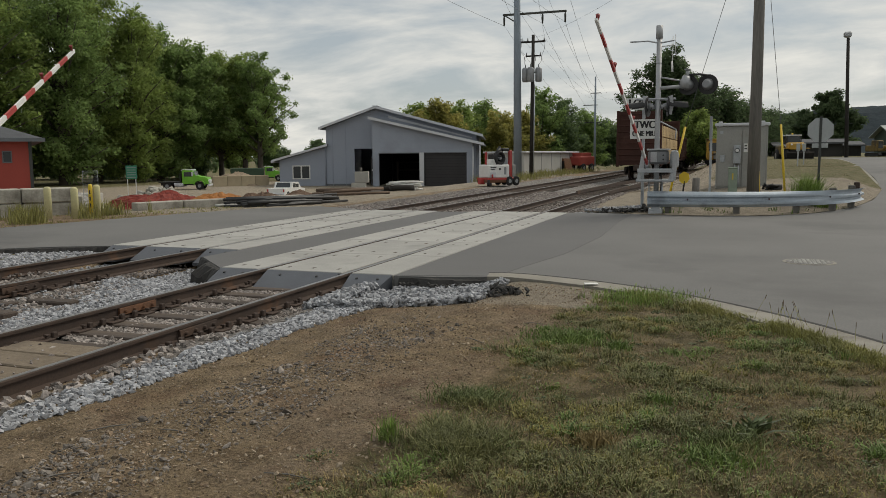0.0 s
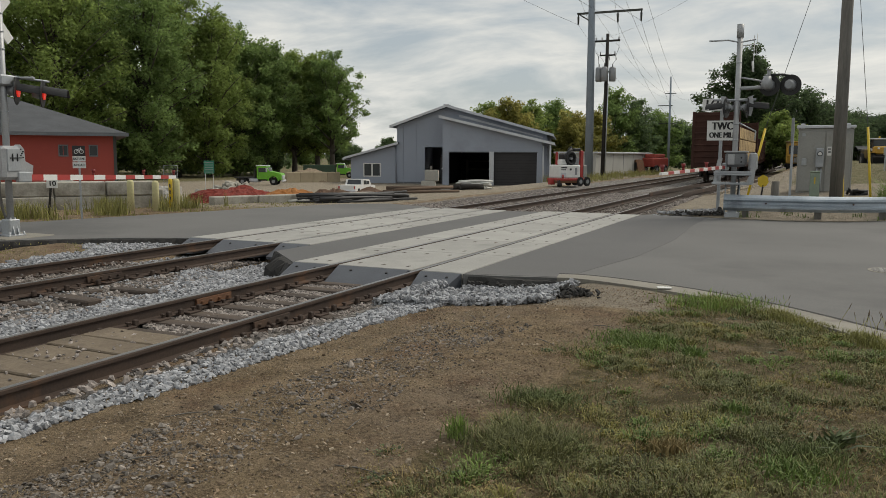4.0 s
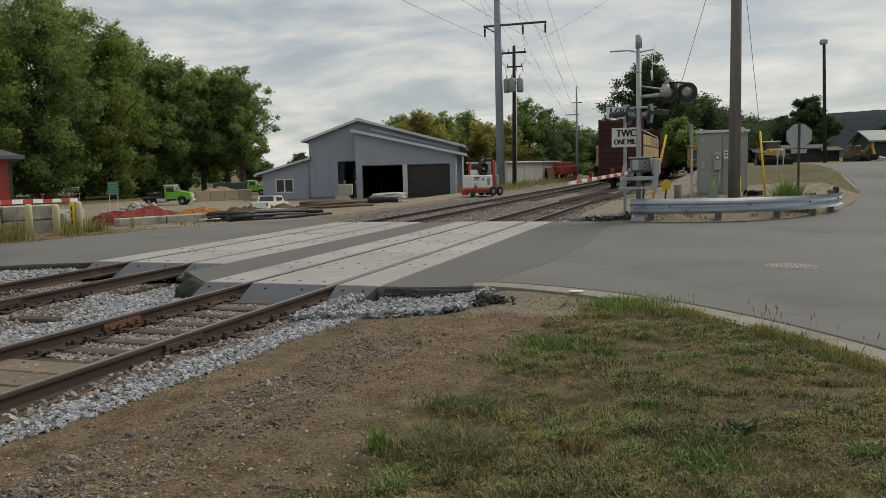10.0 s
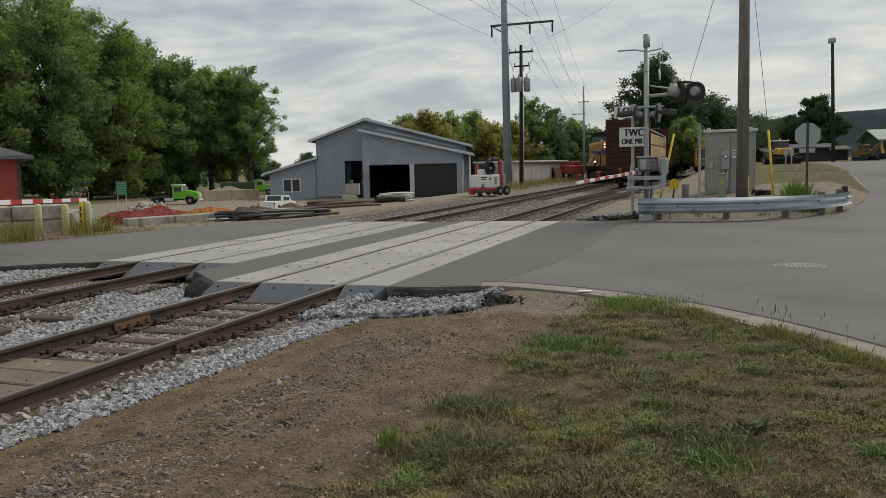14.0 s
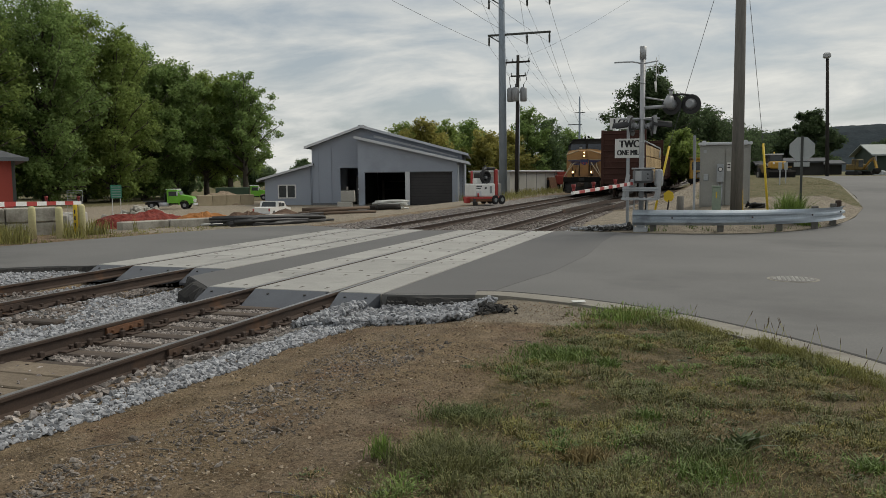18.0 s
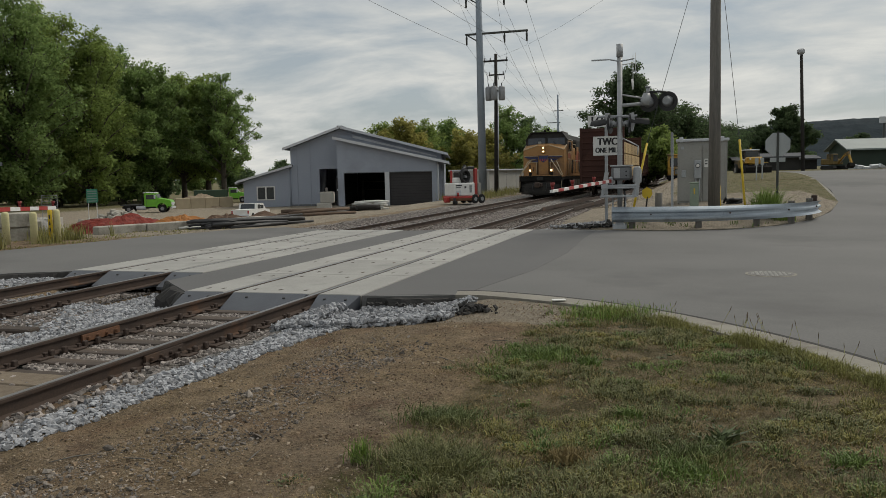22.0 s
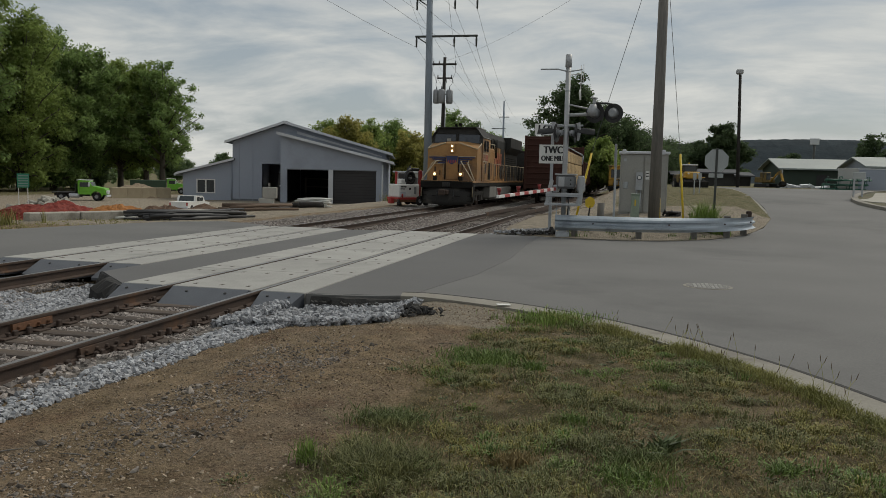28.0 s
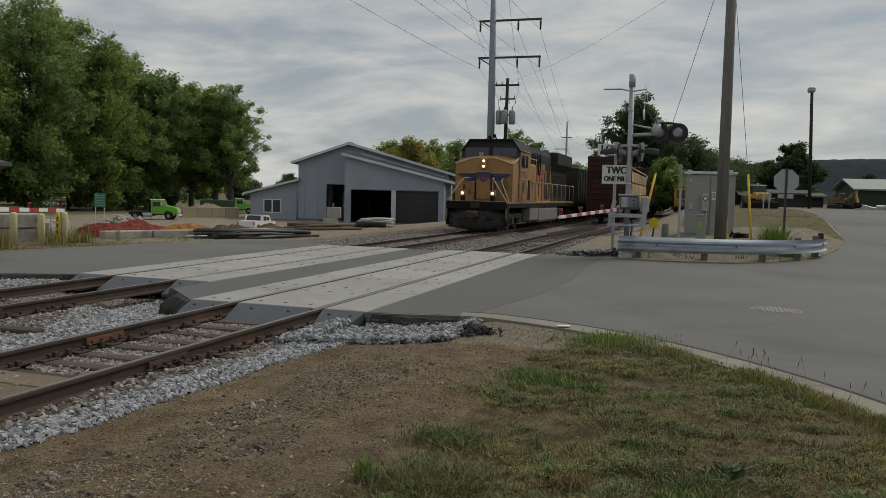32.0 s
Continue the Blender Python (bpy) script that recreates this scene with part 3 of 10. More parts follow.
def ground_z(x, y):
    n = 0.03 * noise.noise((x * 0.5, y * 0.5, 0)) + 0.012 * noise.noise((x * 2.5, y * 2.5, 3))
    if -5.2 < x < 3 and y < 11:
        n += 0.016 * noise.noise((x * 4.5, y * 4.5, 6)) + 0.012 * noise.noise((x * 9.5, y * 9.5, 7))
    if inside(ROAD_R, x, y):
        return road_z(x, y) - 0.2
    if inside(ROAD_L, x, y) or inside(ROAD_M, x, y) or (-11.9 < x < -4.6 and 10.4 < y < 24.4):
        return -0.35
    if inside(ISLAND, x, y):
        return island_z(x, y)
    if -13.0 < x < -4.75 and y < 400:
        # the ballast beds lie a little above the shoulder
        d = min(abs(x - XA), abs(x - XB))
        low = -0.055 * smoothstep((0.8 - abs(x - XA)) / 0.12) * smoothstep((y - 6.1) / 0.3)
        if x > XA + 0.7 and y < 10.6:
            return -0.2 + (0.1 - 0.05 * smoothstep((y - 6.4) / 1.5)) * smoothstep((x - XA - 0.84) / 0.16 - 1.5 * smoothstep((y - 6.4) / 1.5)) + 0.5 * n
        side = 0.12 * smoothstep((-11.5 - x) / 0.7) * smoothstep((y - 8.5) / 1.5)
        return -0.20 - 0.05 * smoothstep((d - 1.1) / 0.8) + low + side + 0.5 * n
    if x <= -13.0:
        drop = 1.5 * smoothstep((math.hypot(x, y) - 26) / 34) * smoothstep((-17.5 - x) / 5)
        return -0.20 + 0.08 * smoothstep((y - 8.5) / 1.5) * (1 - smoothstep((y - 24) / 4)) + 0.09 * smoothstep((-13 - x) / 3) - drop * (1 - smoothstep((y - 300) / 300)) + n
    if y > 24:
        return -0.15 + (rise(x, y) + 0.15) * smoothstep((x + 4.75) / 2.5) + n
    return -0.1 - 0.05 * smoothstep((y - 7) / 1.5) + (0.09 + 0.05 * smoothstep((y - 7) / 1.5)) * smoothstep((x + 4.75) / 2.6) + n * 0.6 - 0.09 * smoothstep((y - 8.8) / 0.8) * smoothstep((-2.7 - x) / 0.8)


def spread(parts):
    out = []
    for a, b, step in parts:
        k = max(1, round((b - a) / step))
        out += [a + (b - a) * i / k for i in range(k)]
    return out + [parts[-1][1]]


def build_ground():
    xs = spread([(-1600, -300, 130), (-300, -60, 20), (-60, -14, 1.5), (-14, -7.2, 0.4), (-7.2, -5.0, 0.12), (-5.0, 3, 0.06), (3, 8, 0.5), (8, 40, 2), (40, 300, 20), (300, 1600, 130)])
    ys = spread([(-600, -40, 80), (-40, 0, 4), (0, 2, 0.4), (2, 11.4, 0.06), (11.4, 12, 0.12), (12, 36, 0.5), (36, 90, 2.5), (90, 400, 25), (400, 3000, 200)])
    v = [(x, y, ground_z(x, y) - (0.35 if -4.3 < x < 6.6 and 23.4 < y < 44 and inside(ISLAND, x, y) else 0)) for y in ys for x in xs]
    n = len(xs)
    f = [(j * n + i, j * n + i + 1, (j + 1) * n + i + 1, (j + 1) * n + i) for j in range(len(ys) - 1) for i in range(n - 1)]
    me = raw("ground", v, f, M_GROUND, True)
    cover = {k: np.zeros(len(v), dtype=np.float32) for k in ("turf", "gravel", "dry", "sand")}
    for k, (x, y, _) in enumerate(v):
        edge = -1.75 - 0.35 * smoothstep((5.5 - y) / 2) + 0.28 * smoothstep((y - 8) / 1.5)
        cover["turf"][k] = smoothstep((x - edge) / 0.9 + 0.5) if y < 11.2 and x < 2.8 else 0
        bed = smoothstep((-4.85 + 0.4 * smoothstep((y - 6.5) / 1.5) - x) / 0.3 + 0.5) * smoothstep((x + 13.4) / 0.8) * (1.0 if y > 12 else smoothstep((x + 12.75) / 0.5 + 0.5))
        bare = smoothstep((7.0 - y) / 1.2) * max(smoothstep((1.35 - abs(x - XA)) / 0.4), smoothstep((1.2 - abs(x - XB + 0.3)) / 0.4) * 0.7, 0.9 * smoothstep((0.45 - abs(x + 9.1)) / 0.3))
        cover["gravel"][k] = bed * (1 - bare) if (y < 11.2 or y > 23.6) and y < 260 else 0
        if 24.5 < y < 75 and -14.6 < x < -12:
            cover["gravel"][k] = max(cover["gravel"][k], 0.62)
        far = smoothstep((x + 1.5) / 2) * smoothstep((y - 31) / 5) + smoothstep((y - 95) / 20) + smoothstep((-x - 60) / 12) + (1.0 if x > 12 else 0.0)
        cover["dry"][k] = min(1, far)
        yard = smoothstep((-13.6 - x) / 1.5) * smoothstep((y - 19) / 4) * (1 - smoothstep((math.hypot(x, y) - 112) / 14))
        corner = 0.8 * smoothstep((y - 8.4) / 1.2) * smoothstep((x + 3.7) / 0.8) * smoothstep((-1.0 - x) / 0.6) if y < 11.2 else 0.0
        cover["sand"][k] = max(0.78 * yard, corner, smoothstep((y - 23.8) / 0.5) * smoothstep((x + 4.6) / 0.6) * (1.0 if y < 60 else 0.0))
    for name, values in cover.items():
        me.attributes.new(name, "FLOAT", "POINT").data.foreach_set("value", values)
    return solo("ground", me, None, "brown dirt and gravel ground beside the railway", "ground", kind="structure")


def patch(name, poly, zfun, material, label, category, depth=0.16, step=1.5, kind="structure"):
    """A sheet over a polygon with its edge turned down."""
    from mathutils import geometry
    pts = [Vector(p) for p in poly]
    n = len(pts)
    x0, x1 = min(p[0] for p in poly), max(p[0] for p in poly)
    y0, y1 = min(p[1] for p in poly), max(p[1] for p in poly)
    for i in range(int((x1 - x0) / step) + 1):
        for j in range(int((y1 - y0) / step) + 1):
            x, y = x0 + (i + 0.37) * step, y0 + (j + 0.41) * step
            if inside(poly, x, y):
                pts.append(Vector((x, y)))
    vs, _, fs, *_ = geometry.delaunay_2d_cdt(pts, [(i, (i + 1) % n) for i in range(n)], [], 1, 1e-4)
    v = [(p.x, p.y, zfun(p.x, p.y)) for p in vs]
    f = [tuple(t) for t in fs]
    base = len(v)
    v += [(p[0], p[1], zfun(*p)) for p in poly] + [(p[0], p[1], zfun(*p) - depth) for p in poly]
    f += [(base + i, base + (i + 1) % n, base + n + (i + 1) % n, base + n + i) for i in range(n)]
    s = Shape()
    s.v, s.f, s.smooth = v, f, [False] * len(f)
    return solo(name, s, material, label, category, kind=kind)


def strip(line, w0, w1, z0, z1, zfun):
    """A bar along a line in the plan, from w0 to w1 on its right, between two heights over zfun."""
    s = Shape()
    v = []
    for k, (x, y) in enumerate(line):
        a, b = Vector(line[max(k - 1, 0)]), Vector(line[min(k + 1, len(line) - 1)])
        d = (b - a).normalized()
        nx, ny = d.y, -d.x
        z = zfun(x, y)
        v += [(x + nx * w0, y + ny * w0, z + z0), (x + nx * w1, y + ny * w1, z + z0), (x + nx * w1, y + ny * w1, z + z1), (x + nx * w0, y + ny * w0, z + z1)]
    f = [(4 * k + i, 4 * k + (i + 1) % 4, 4 * k + 4 + (i + 1) % 4, 4 * k + 4 + i) for k in range(len(line) - 1) for i in range(4)]
    f += [(0, 1, 2, 3), tuple(len(v) - 4 + i for i in range(4))]
    return s.add(v, f)


def smooth_line(line, times=2):
    for _ in range(times):
        out = [line[0]]
        for a, b in zip(line, line[1:]):
            out += [(0.75 * a[0] + 0.25 * b[0], 0.75 * a[1] + 0.25 * b[1]), (0.25 * a[0] + 0.75 * b[0], 0.25 * a[1] + 0.75 * b[1])]
        line = out + [line[-1]]
    return line


def build_roads():
    patch("road", ROAD_R, road_z, M_ASPHALT, "worn grey asphalt road at the crossing", "road", step=2.0)
    patch("road_left", ROAD_L, lambda x, y: -0.01, M_ASPHALT, "grey asphalt road beyond the tracks", "road")
    patch("road_middle", ROAD_M, lambda x, y: -0.012, M_NEWASPHALT, "dark asphalt strip between the crossing panels", "road")
    # new black asphalt along the near panel
    edge = [(-4.64, 10.75), (-3.2, 11.1), (-3.05, 12.2), (-2.75, 14), (-2.6, 17.2), (-2.75, 21), (-2.7, 23.95), (-4.64, 24.15)]
    patch("road_patch", edge, lambda x, y: 0.004, M_NEWASPHALT, "dark asphalt patch beside the crossing panels", "road", depth=0.004)
    edge = smooth_line(ISLAND[1:9], 2) + [(6.0, 45.0), (-1.3, 45.0), (-1.6, 40.0), (-4.3, 33.0), (-4.3, 25.0)]
    isle = patch("island_dirt", edge, island_z, M_GROUND, "bare tan dirt of the island round the signal", "ground", step=0.45, depth=0.5)
    grown = [smoothstep((p.co.x + 1.8) / 2) * smoothstep((p.co.y - 31) / 4) for p in isle.data.vertices]
    isle.data.attributes.new("dry", "FLOAT", "POINT").data.foreach_set("value", grown)
    isle.data.attributes.new("sand", "FLOAT", "POINT").data.foreach_set("value", [1.0] * len(grown))
    kerb = smooth_line(KERB[2:], 2)
    solo("gutter_joint", strip(kerb, -0.39, -0.335, -0.2, 0.009, lambda x, y: 0), M_IRONBLACK, "black tar joint between asphalt and gutter", "joint", kind="structure")
    solo("gutter", strip(kerb, -0.335, 0.0, -0.2, 0.007, lambda x, y: 0), M_KERB, "concrete gutter pan along the road edge", "gutter", kind="structure")
    solo("kerb", strip(kerb, 0.0, 0.13, -0.2, 0.022, lambda x, y: 0), M_KERB, "weathered concrete kerb at the grass edge", "kerb", kind="structure")
    isl = smooth_line(ISLAND[1:12], 2)
    solo("kerb_island", strip(isl, -0.16, 0.0, -0.2, 0.006, road_z), M_KERB, "low concrete kerb round the dirt island", "kerb", kind="structure")
    far = smooth_line(RIGHT[1:], 2)
    solo("kerb_far", strip(far, 0.0, 0.3, -0.2, 0.14, road_z), M_KERB, "pale concrete kerb at the far road side", "kerb", kind="structure")


# ---- tracks ----
PROFILE = [(-0.075, -0.175), (0.075, -0.175), (0.075, -0.160), (0.012, -0.140), (0.010, -0.045), (0.036, -0.036), (0.037, -0.008), (0.030, 0.0), (-0.030, 0.0), (-0.037, -0.008), (-0.036, -0.036), (-0.010, -0.045), (-0.012, -0.140), (-0.075, -0.160)]


def build_track(name, xc, y0, y1, tie_from, tie_to, label):
    tr = thing(name, pose(xc, 0, 0), label, "railway track", "railway tracks", "structure")
    for sx in (-HALF, HALF):
        s = Shape().prism([(sx + px, pz) for px, pz in PROFILE], y0, y1, "y")
        rail = part("rail", s, M_RUST, tr, "rusty brown steel rail")
        part("running_surface", Shape().box(sx - 0.028, sx + 0.028, y0, y1, 0.0, 0.003), M_SHINE, rail, "worn steel top of the rail")
    tie = Shape().box(-1.3, 1.3, -0.115, 0.115, -0.36, -0.17, 0.015).mesh("tie", M_TIE)
    plate = Shape().box(-0.18, 0.18, -0.1, 0.1, -0.176, -0.158, 0.004).mesh("tie_plate", M_RUST)
    spike = Shape().box(-0.017, 0.017, -0.017, 0.017, -0.02, 0.028, 0.004).box(-0.032, 0.022, -0.024, 0.024, 0.026, 0.046, 0.006).mesh("spike", M_RUST)
    anchor = Shape().box(-0.1, 0.1, -0.03, 0.03, -0.045, -0.012, 0.008).box(0.065, 0.115, -0.035, 0.035, -0.03, 0.05, 0.01).mesh("rail_anchor", M_RUST)
    rng = random.Random(int(xc * 100))
    y = tie_from
    while y < tie_to:
        if not 10.5 < y < 24.3:
            t = part("tie", tie, None, tr)
            t.matrix_basis = pose(rng.uniform(-0.06, 0.06), y, rng.uniform(-0.012, 0.004), 0, 0, rng.uniform(-1.5, 1.5))
            for sx in (-HALF, HALF):
                if y < 40:
                    p = part("tie_plate", plate, None, tr)
                    p.matrix_basis = pose(sx, y, 0.003)
                    if 5.8 < y < 13:
                        for k in (-1, 1):
                            part("spike", spike, None, p).matrix_basis = pose(k * 0.105, k * 0.05 + rng.uniform(-0.015, 0.015), -0.158, 0, 0, 0 if k > 0 else 180)
                            if rng.random() < 0.75:
                                part("rail_anchor", anchor, None, p).matrix_basis = pose(0, k * 0.16, -0.155, 0, 0, 0 if rng.random() < 0.6 else 180)
        y += rng.uniform(0.50, 0.58)
    if xc == XA:
        # old planks under dirt, nearer than the open ties
        y = -1.0
        while y < 5.9:
            w = rng.uniform(0.40, 0.50)
            q = part("plank", Shape().box(-0.655, 0.655, 0.008, w - 0.008, -0.22, -0.12 + rng.uniform(-0.012, 0.006), 0.012), M_PLANK, tr, "dirt-covered crossing plank")
            q.matrix_basis = pose(rng.uniform(-0.012, 0.012), y, 0, 0, rng.uniform(-0.5, 0.5), rng.uniform(-0.8, 0.8))
            y += w
    return tr


def build_panels(xc, y0, y1, label):
    """Concrete crossing panels: a wide one between the rails and one on the outer side of each rail."""
    cr = thing("crossing_panels", pose(xc, 0, 0), label, "crossing panel", "crossing surfaces", "structure")
    n = 6 if y1 - y0 > 12.5 else 5
    rng = random.Random(int(xc * 10))
    step = (y1 - y0) / n
    for x0, x1 in ((-1.5, -HALF - 0.07), (-HALF + 0.1, HALF - 0.1), (HALF + 0.07, 1.5)):
        bolts = Shape()
        for k in range(n):
            for u in (0.16, 0.5, 0.84) if x1 - x0 > 1 else (0.3, 0.7):
                for w in (0.15, 0.85):
                    bolts.box(-0.025, 0.025, -0.05, 0.05, -0.001, 0.0015, m=pose(x0 + (x1 - x0) * u, y0 + step * (k + w), 0.006))
        for k in range(n):
            s = Shape().box(x0, x1, y0 + k * step + 0.008, y0 + (k + 1) * step - 0.008, -0.2, 0.006 + rng.uniform(-0.003, 0.003), 0.012)
            part("panel", s, M_CONCRETE, cr)
        part("lifting_pockets", bolts, M_RUST, cr, "rusty recessed lifting pockets")
        # sloped steel plate at each end
        for ye, d in ((y0, -1), (y1, 1)):
            inset = 0.02 if x1 - x0 > 1 else 0.0
            s = Shape()
            a, b = ye + d * 0.01, ye + d * 0.62
            xs0, xs1 = x0 + inset, x1 - inset
            s.add([(xs0, a, 0.0), (xs1, a, 0.0), (xs1 - 0.09, b, -0.2), (xs0 + 0.09, b, -0.2), (xs0, a, -0.25), (xs1, a, -0.25), (xs1 - 0.09, b, -0.25), (xs0 + 0.09, b, -0.25)],
                  [(0, 1, 2, 3), (4, 5, 6, 7), (0, 1, 5, 4), (3, 2, 6, 7), (0, 3, 7, 4), (1, 2, 6, 5)])
            ramp = part("end_ramp", s, M_RAMP, cr, "blue-grey steel end ramp")
            for u in (0.25, 0.75):
                hb = Shape()
                hb.disc((xs0 + (xs1 - xs0) * u, ye + d * 0.16, -0.045), (0, d * 0.3, 1), 0.022, 0.02, 8)
                part("bolt", hb, M_BLACK, ramp)


build_ground()
build_roads()
build_track("railway_track", XA, -30, 420, 1.6, 130, "near railway track with rusty rails and worn wooden ties in ballast")
build_track("railway_track", XB, -30, 420, 1.6, 130, "far railway track with rusty rails and worn wooden ties in ballast")
build_panels(XA, 10.74, 24.2, "pale concrete crossing panels on the near track with steel end ramps")
build_panels(XB, 12.95, 24.0, "pale concrete crossing panels on the far track with steel end ramps")

# ---- rolling stock ----


def wheel_shape(r, w=0.14, n=24):
    s = Shape().disc((0, 0, 0), (1, 0, 0), r, w, n)
    return s.disc((0, 0, 0), (1, 0, 0), r * 0.35, w + 0.06, 12)


def build_truck(parent, y, axles, pitch, x=1.0):
    """A railway bogie with its wheels, side frames and springs."""
    bogie = part("bogie", Shape().box(-0.9, 0.9, -0.25, 0.25, 0.45, 0.95, 0.03), M_LOCOBLACK, parent, "black bogie")
    bogie.matrix_basis = pose(0, y, 0)
    half = pitch * (axles - 1) / 2
    for sx in (-1, 1):
        s = Shape().box(sx * x - 0.09, sx * x + 0.09, -half - 0.5, half + 0.5, 0.62, 0.88, 0.03)
        for k in range(axles):
            yy = -half + k * pitch
            s.box(sx * x - 0.11, sx * x + 0.11, yy - 0.2, yy + 0.2, 0.32, 0.68, 0.03)
            s.tube([(sx * x, yy - 0.34, 0.35), (sx * x, yy - 0.34, 0.75)], 0.07, 8)
            s.tube([(sx * x, yy + 0.34, 0.35), (sx * x, yy + 0.34, 0.75)], 0.07, 8)
        part("side_frame", s, M_BOGIE, bogie)
    w = wheel_shape(0.5 if axles == 3 else 0.45).mesh("wheel", M_RUST)
    for k in range(axles):
        for sx in (-1, 1):
            ob = part("wheel", w, None, bogie)
            ob.matrix_basis = pose(sx * 0.74, -half + k * pitch, 0.5 if axles == 3 else 0.45)


def rail_bar(parent, pts, r=0.022, mat_=None, name="handrail", label=""):
    return part(name, Shape().tube(pts, r, 6), mat_ or M_RAILPAINT, parent, label)


M_RAILPAINT = mat("grubby_cream_paint", (0.42, 0.36, 0.24), (0.3, 0.25, 0.17), rough=0.6, scale=3, fine=20, bump=0.03)


M_PLOUGH = mat("dusty_plough_steel", (0.034, 0.032, 0.029), (0.018, 0.017, 0.016), rough=0.85, scale=1.6, fine=14, bump=0.08, stain=(0.062, 0.056, 0.048), stain_at=0.55)
M_GRIME = mat("brown_grime", (0.10, 0.055, 0.03), (0.055, 0.034, 0.022), rough=0.9, scale=3, fine=20, bump=0.02)
M_BOGIE = mat("dusty_bogie_iron", (0.075, 0.067, 0.058), (0.04, 0.036, 0.032), rough=0.9, scale=2, fine=18, bump=0.1)


def build_loco():
    lo = thing("locomotive", pose(XB, 60, 0), "grimy yellow-orange diesel locomotive with sooty roof and lit headlights", "locomotive")
    # under the deck
    frame_s = Shape().box(-1.52, 1.52, 0.55, 22.0, 1.18, 1.5, 0.02)
    part("deck", frame_s, M_LOCOBLACK, lo, "black deck sill")
    part("deck_edge", Shape().box(-1.535, 1.535, 0.56, 21.95, 1.40, 1.505, 0.01), M_ORANGE, lo, "yellow-orange deck edge")
    plow, cols, rows_ = Shape(), 12, 5
    pv = []
    for back_ in (0.0, 0.06):
        for r in range(rows_ + 1):
            w = r / rows_
            for c in range(cols + 1):
                u = 2 * c / cols - 1
                pv.append(((1.44 + 0.12 * w) * u, -0.05 + 0.42 * abs(u) ** 1.6 + 0.30 * w - 0.16 * math.sin(math.pi * w) + back_, 0.1 + 0.10 * abs(u) + (1.18 - 0.10 * abs(u)) * w))
    n_ = (rows_ + 1) * (cols + 1)
    pf = []
    for r in range(rows_):
        for c in range(cols):
            a = r * (cols + 1) + c
            q = (a, a + 1, a + cols + 2, a + cols + 1)
            pf += [q, tuple(n_ + i for i in q[::-1])]
    for c in range(cols):
        pf += [(c, n_ + c, n_ + c + 1, c + 1), (n_ - 2 - c, n_ - 1 - c, 2 * n_ - 1 - c, 2 * n_ - 2 - c)]
    for r in range(rows_):
        a, b = r * (cols + 1), (r + 1) * (cols + 1) - 1
        pf += [(a, a + cols + 1, n_ + a + cols + 1, n_ + a), (b, n_ + b, n_ + b + cols + 1, b + cols + 1)]
    plow_ob = part("snow_plough", plow.add(pv, pf, True), M_PLOUGH, lo, "black dusty curved steel plough")
    for sx in (-0.62, 0.62):
        part("plough_step", Shape().box(sx - 0.2, sx + 0.2, 0.0, 0.12, 0.62, 0.66, 0.01), M_LOCOBLACK, plow_ob)
    part("front_sheet", Shape().box(-1.5, 1.5, 0.46, 0.64, 1.1, 1.44, 0.02), M_LOCOBLACK, lo)
    for sx in (-1, 1):
        part("pilot_rail", Shape().tube([(sx * 0.95, 0.5, 1.2), (sx * 0.95, 0.42, 1.42), (sx * 0.35, 0.42, 1.46), (sx * 0.3, 0.6, 1.3)], 0.02, 6), M_LOCOBLACK, lo)
    part("plug_box", Shape().box(-0.22, 0.22, 0.36, 0.48, 1.16, 1.4, 0.02), M_LOCOGREY, lo)
    coup = Shape().box(-0.2, 0.2, -0.25, 0.5, 0.72, 1.0, 0.05).box(-0.26, 0.1, -0.42, -0.18, 0.68, 1.04, 0.06)
    part("coupler", coup, M_RUST, lo)
    for sx in (-1, 1):
        st = Shape()
        for k in range(4):
            st.box(sx * 1.3 - 0.22, sx * 1.3 + 0.22, 0.64, 0.95, 0.35 + 0.29 * k, 0.39 + 0.29 * k, 0.005)
        st.box(sx * 1.53 - 0.015, sx * 1.53 + 0.015, 0.62, 0.97, 0.3, 1.4)
        part("steps", st, M_LOCOBLACK, lo)
        rail_bar(lo, [(sx * 1.5, 0.62, 0.6), (sx * 1.48, 0.62, 1.55), (sx * 0.72, 0.9, 2.62), (sx * 0.6, 1.85, 2.66)], 0.03)
        rail_bar(lo, [(sx * 1.52, 0.98, 0.6), (sx * 1.5, 0.98, 1.6), (sx * 1.05, 1.3, 2.5), (sx * 1.0, 1.85, 2.66)], 0.03)
        hose = Shape().tube([(sx * 0.45, 0.4, 0.95), (sx * 0.5, 0.15, 0.7), (sx * 0.45, 0.05, 0.45)], 0.03, 6)
        part("brake_hose", hose, M_BLACK, lo)
    # nose: a wide front with a peaked top
    nose = Shape()
    sec = [(-1.48, 1.5), (1.48, 1.5), (1.48, 3.25), (0.42, 3.58), (-0.42, 3.58), (-1.48, 3.25)]
    back = [(-1.5, 1.5), (1.5, 1.5), (1.5, 3.62), (0.42, 3.75), (-0.42, 3.75), (-1.5, 3.62)]
    nose.add([(x, 1.12 if z < 2 else 1.2, z) for x, z in sec] + [(x, 2.45, z) for x, z in back],
             [tuple(range(6))[::-1], tuple(range(6, 12))] + [(i, (i + 1) % 6, 6 + (i + 1) % 6, 6 + i) for i in range(6)])
    nose_ob = part("nose", nose, M_ORANGE, lo)
    part("nose_door", Shape().box(-0.36, 0.36, 1.085, 1.14, 1.56, 3.0, 0.02), M_ORANGE, nose_ob)
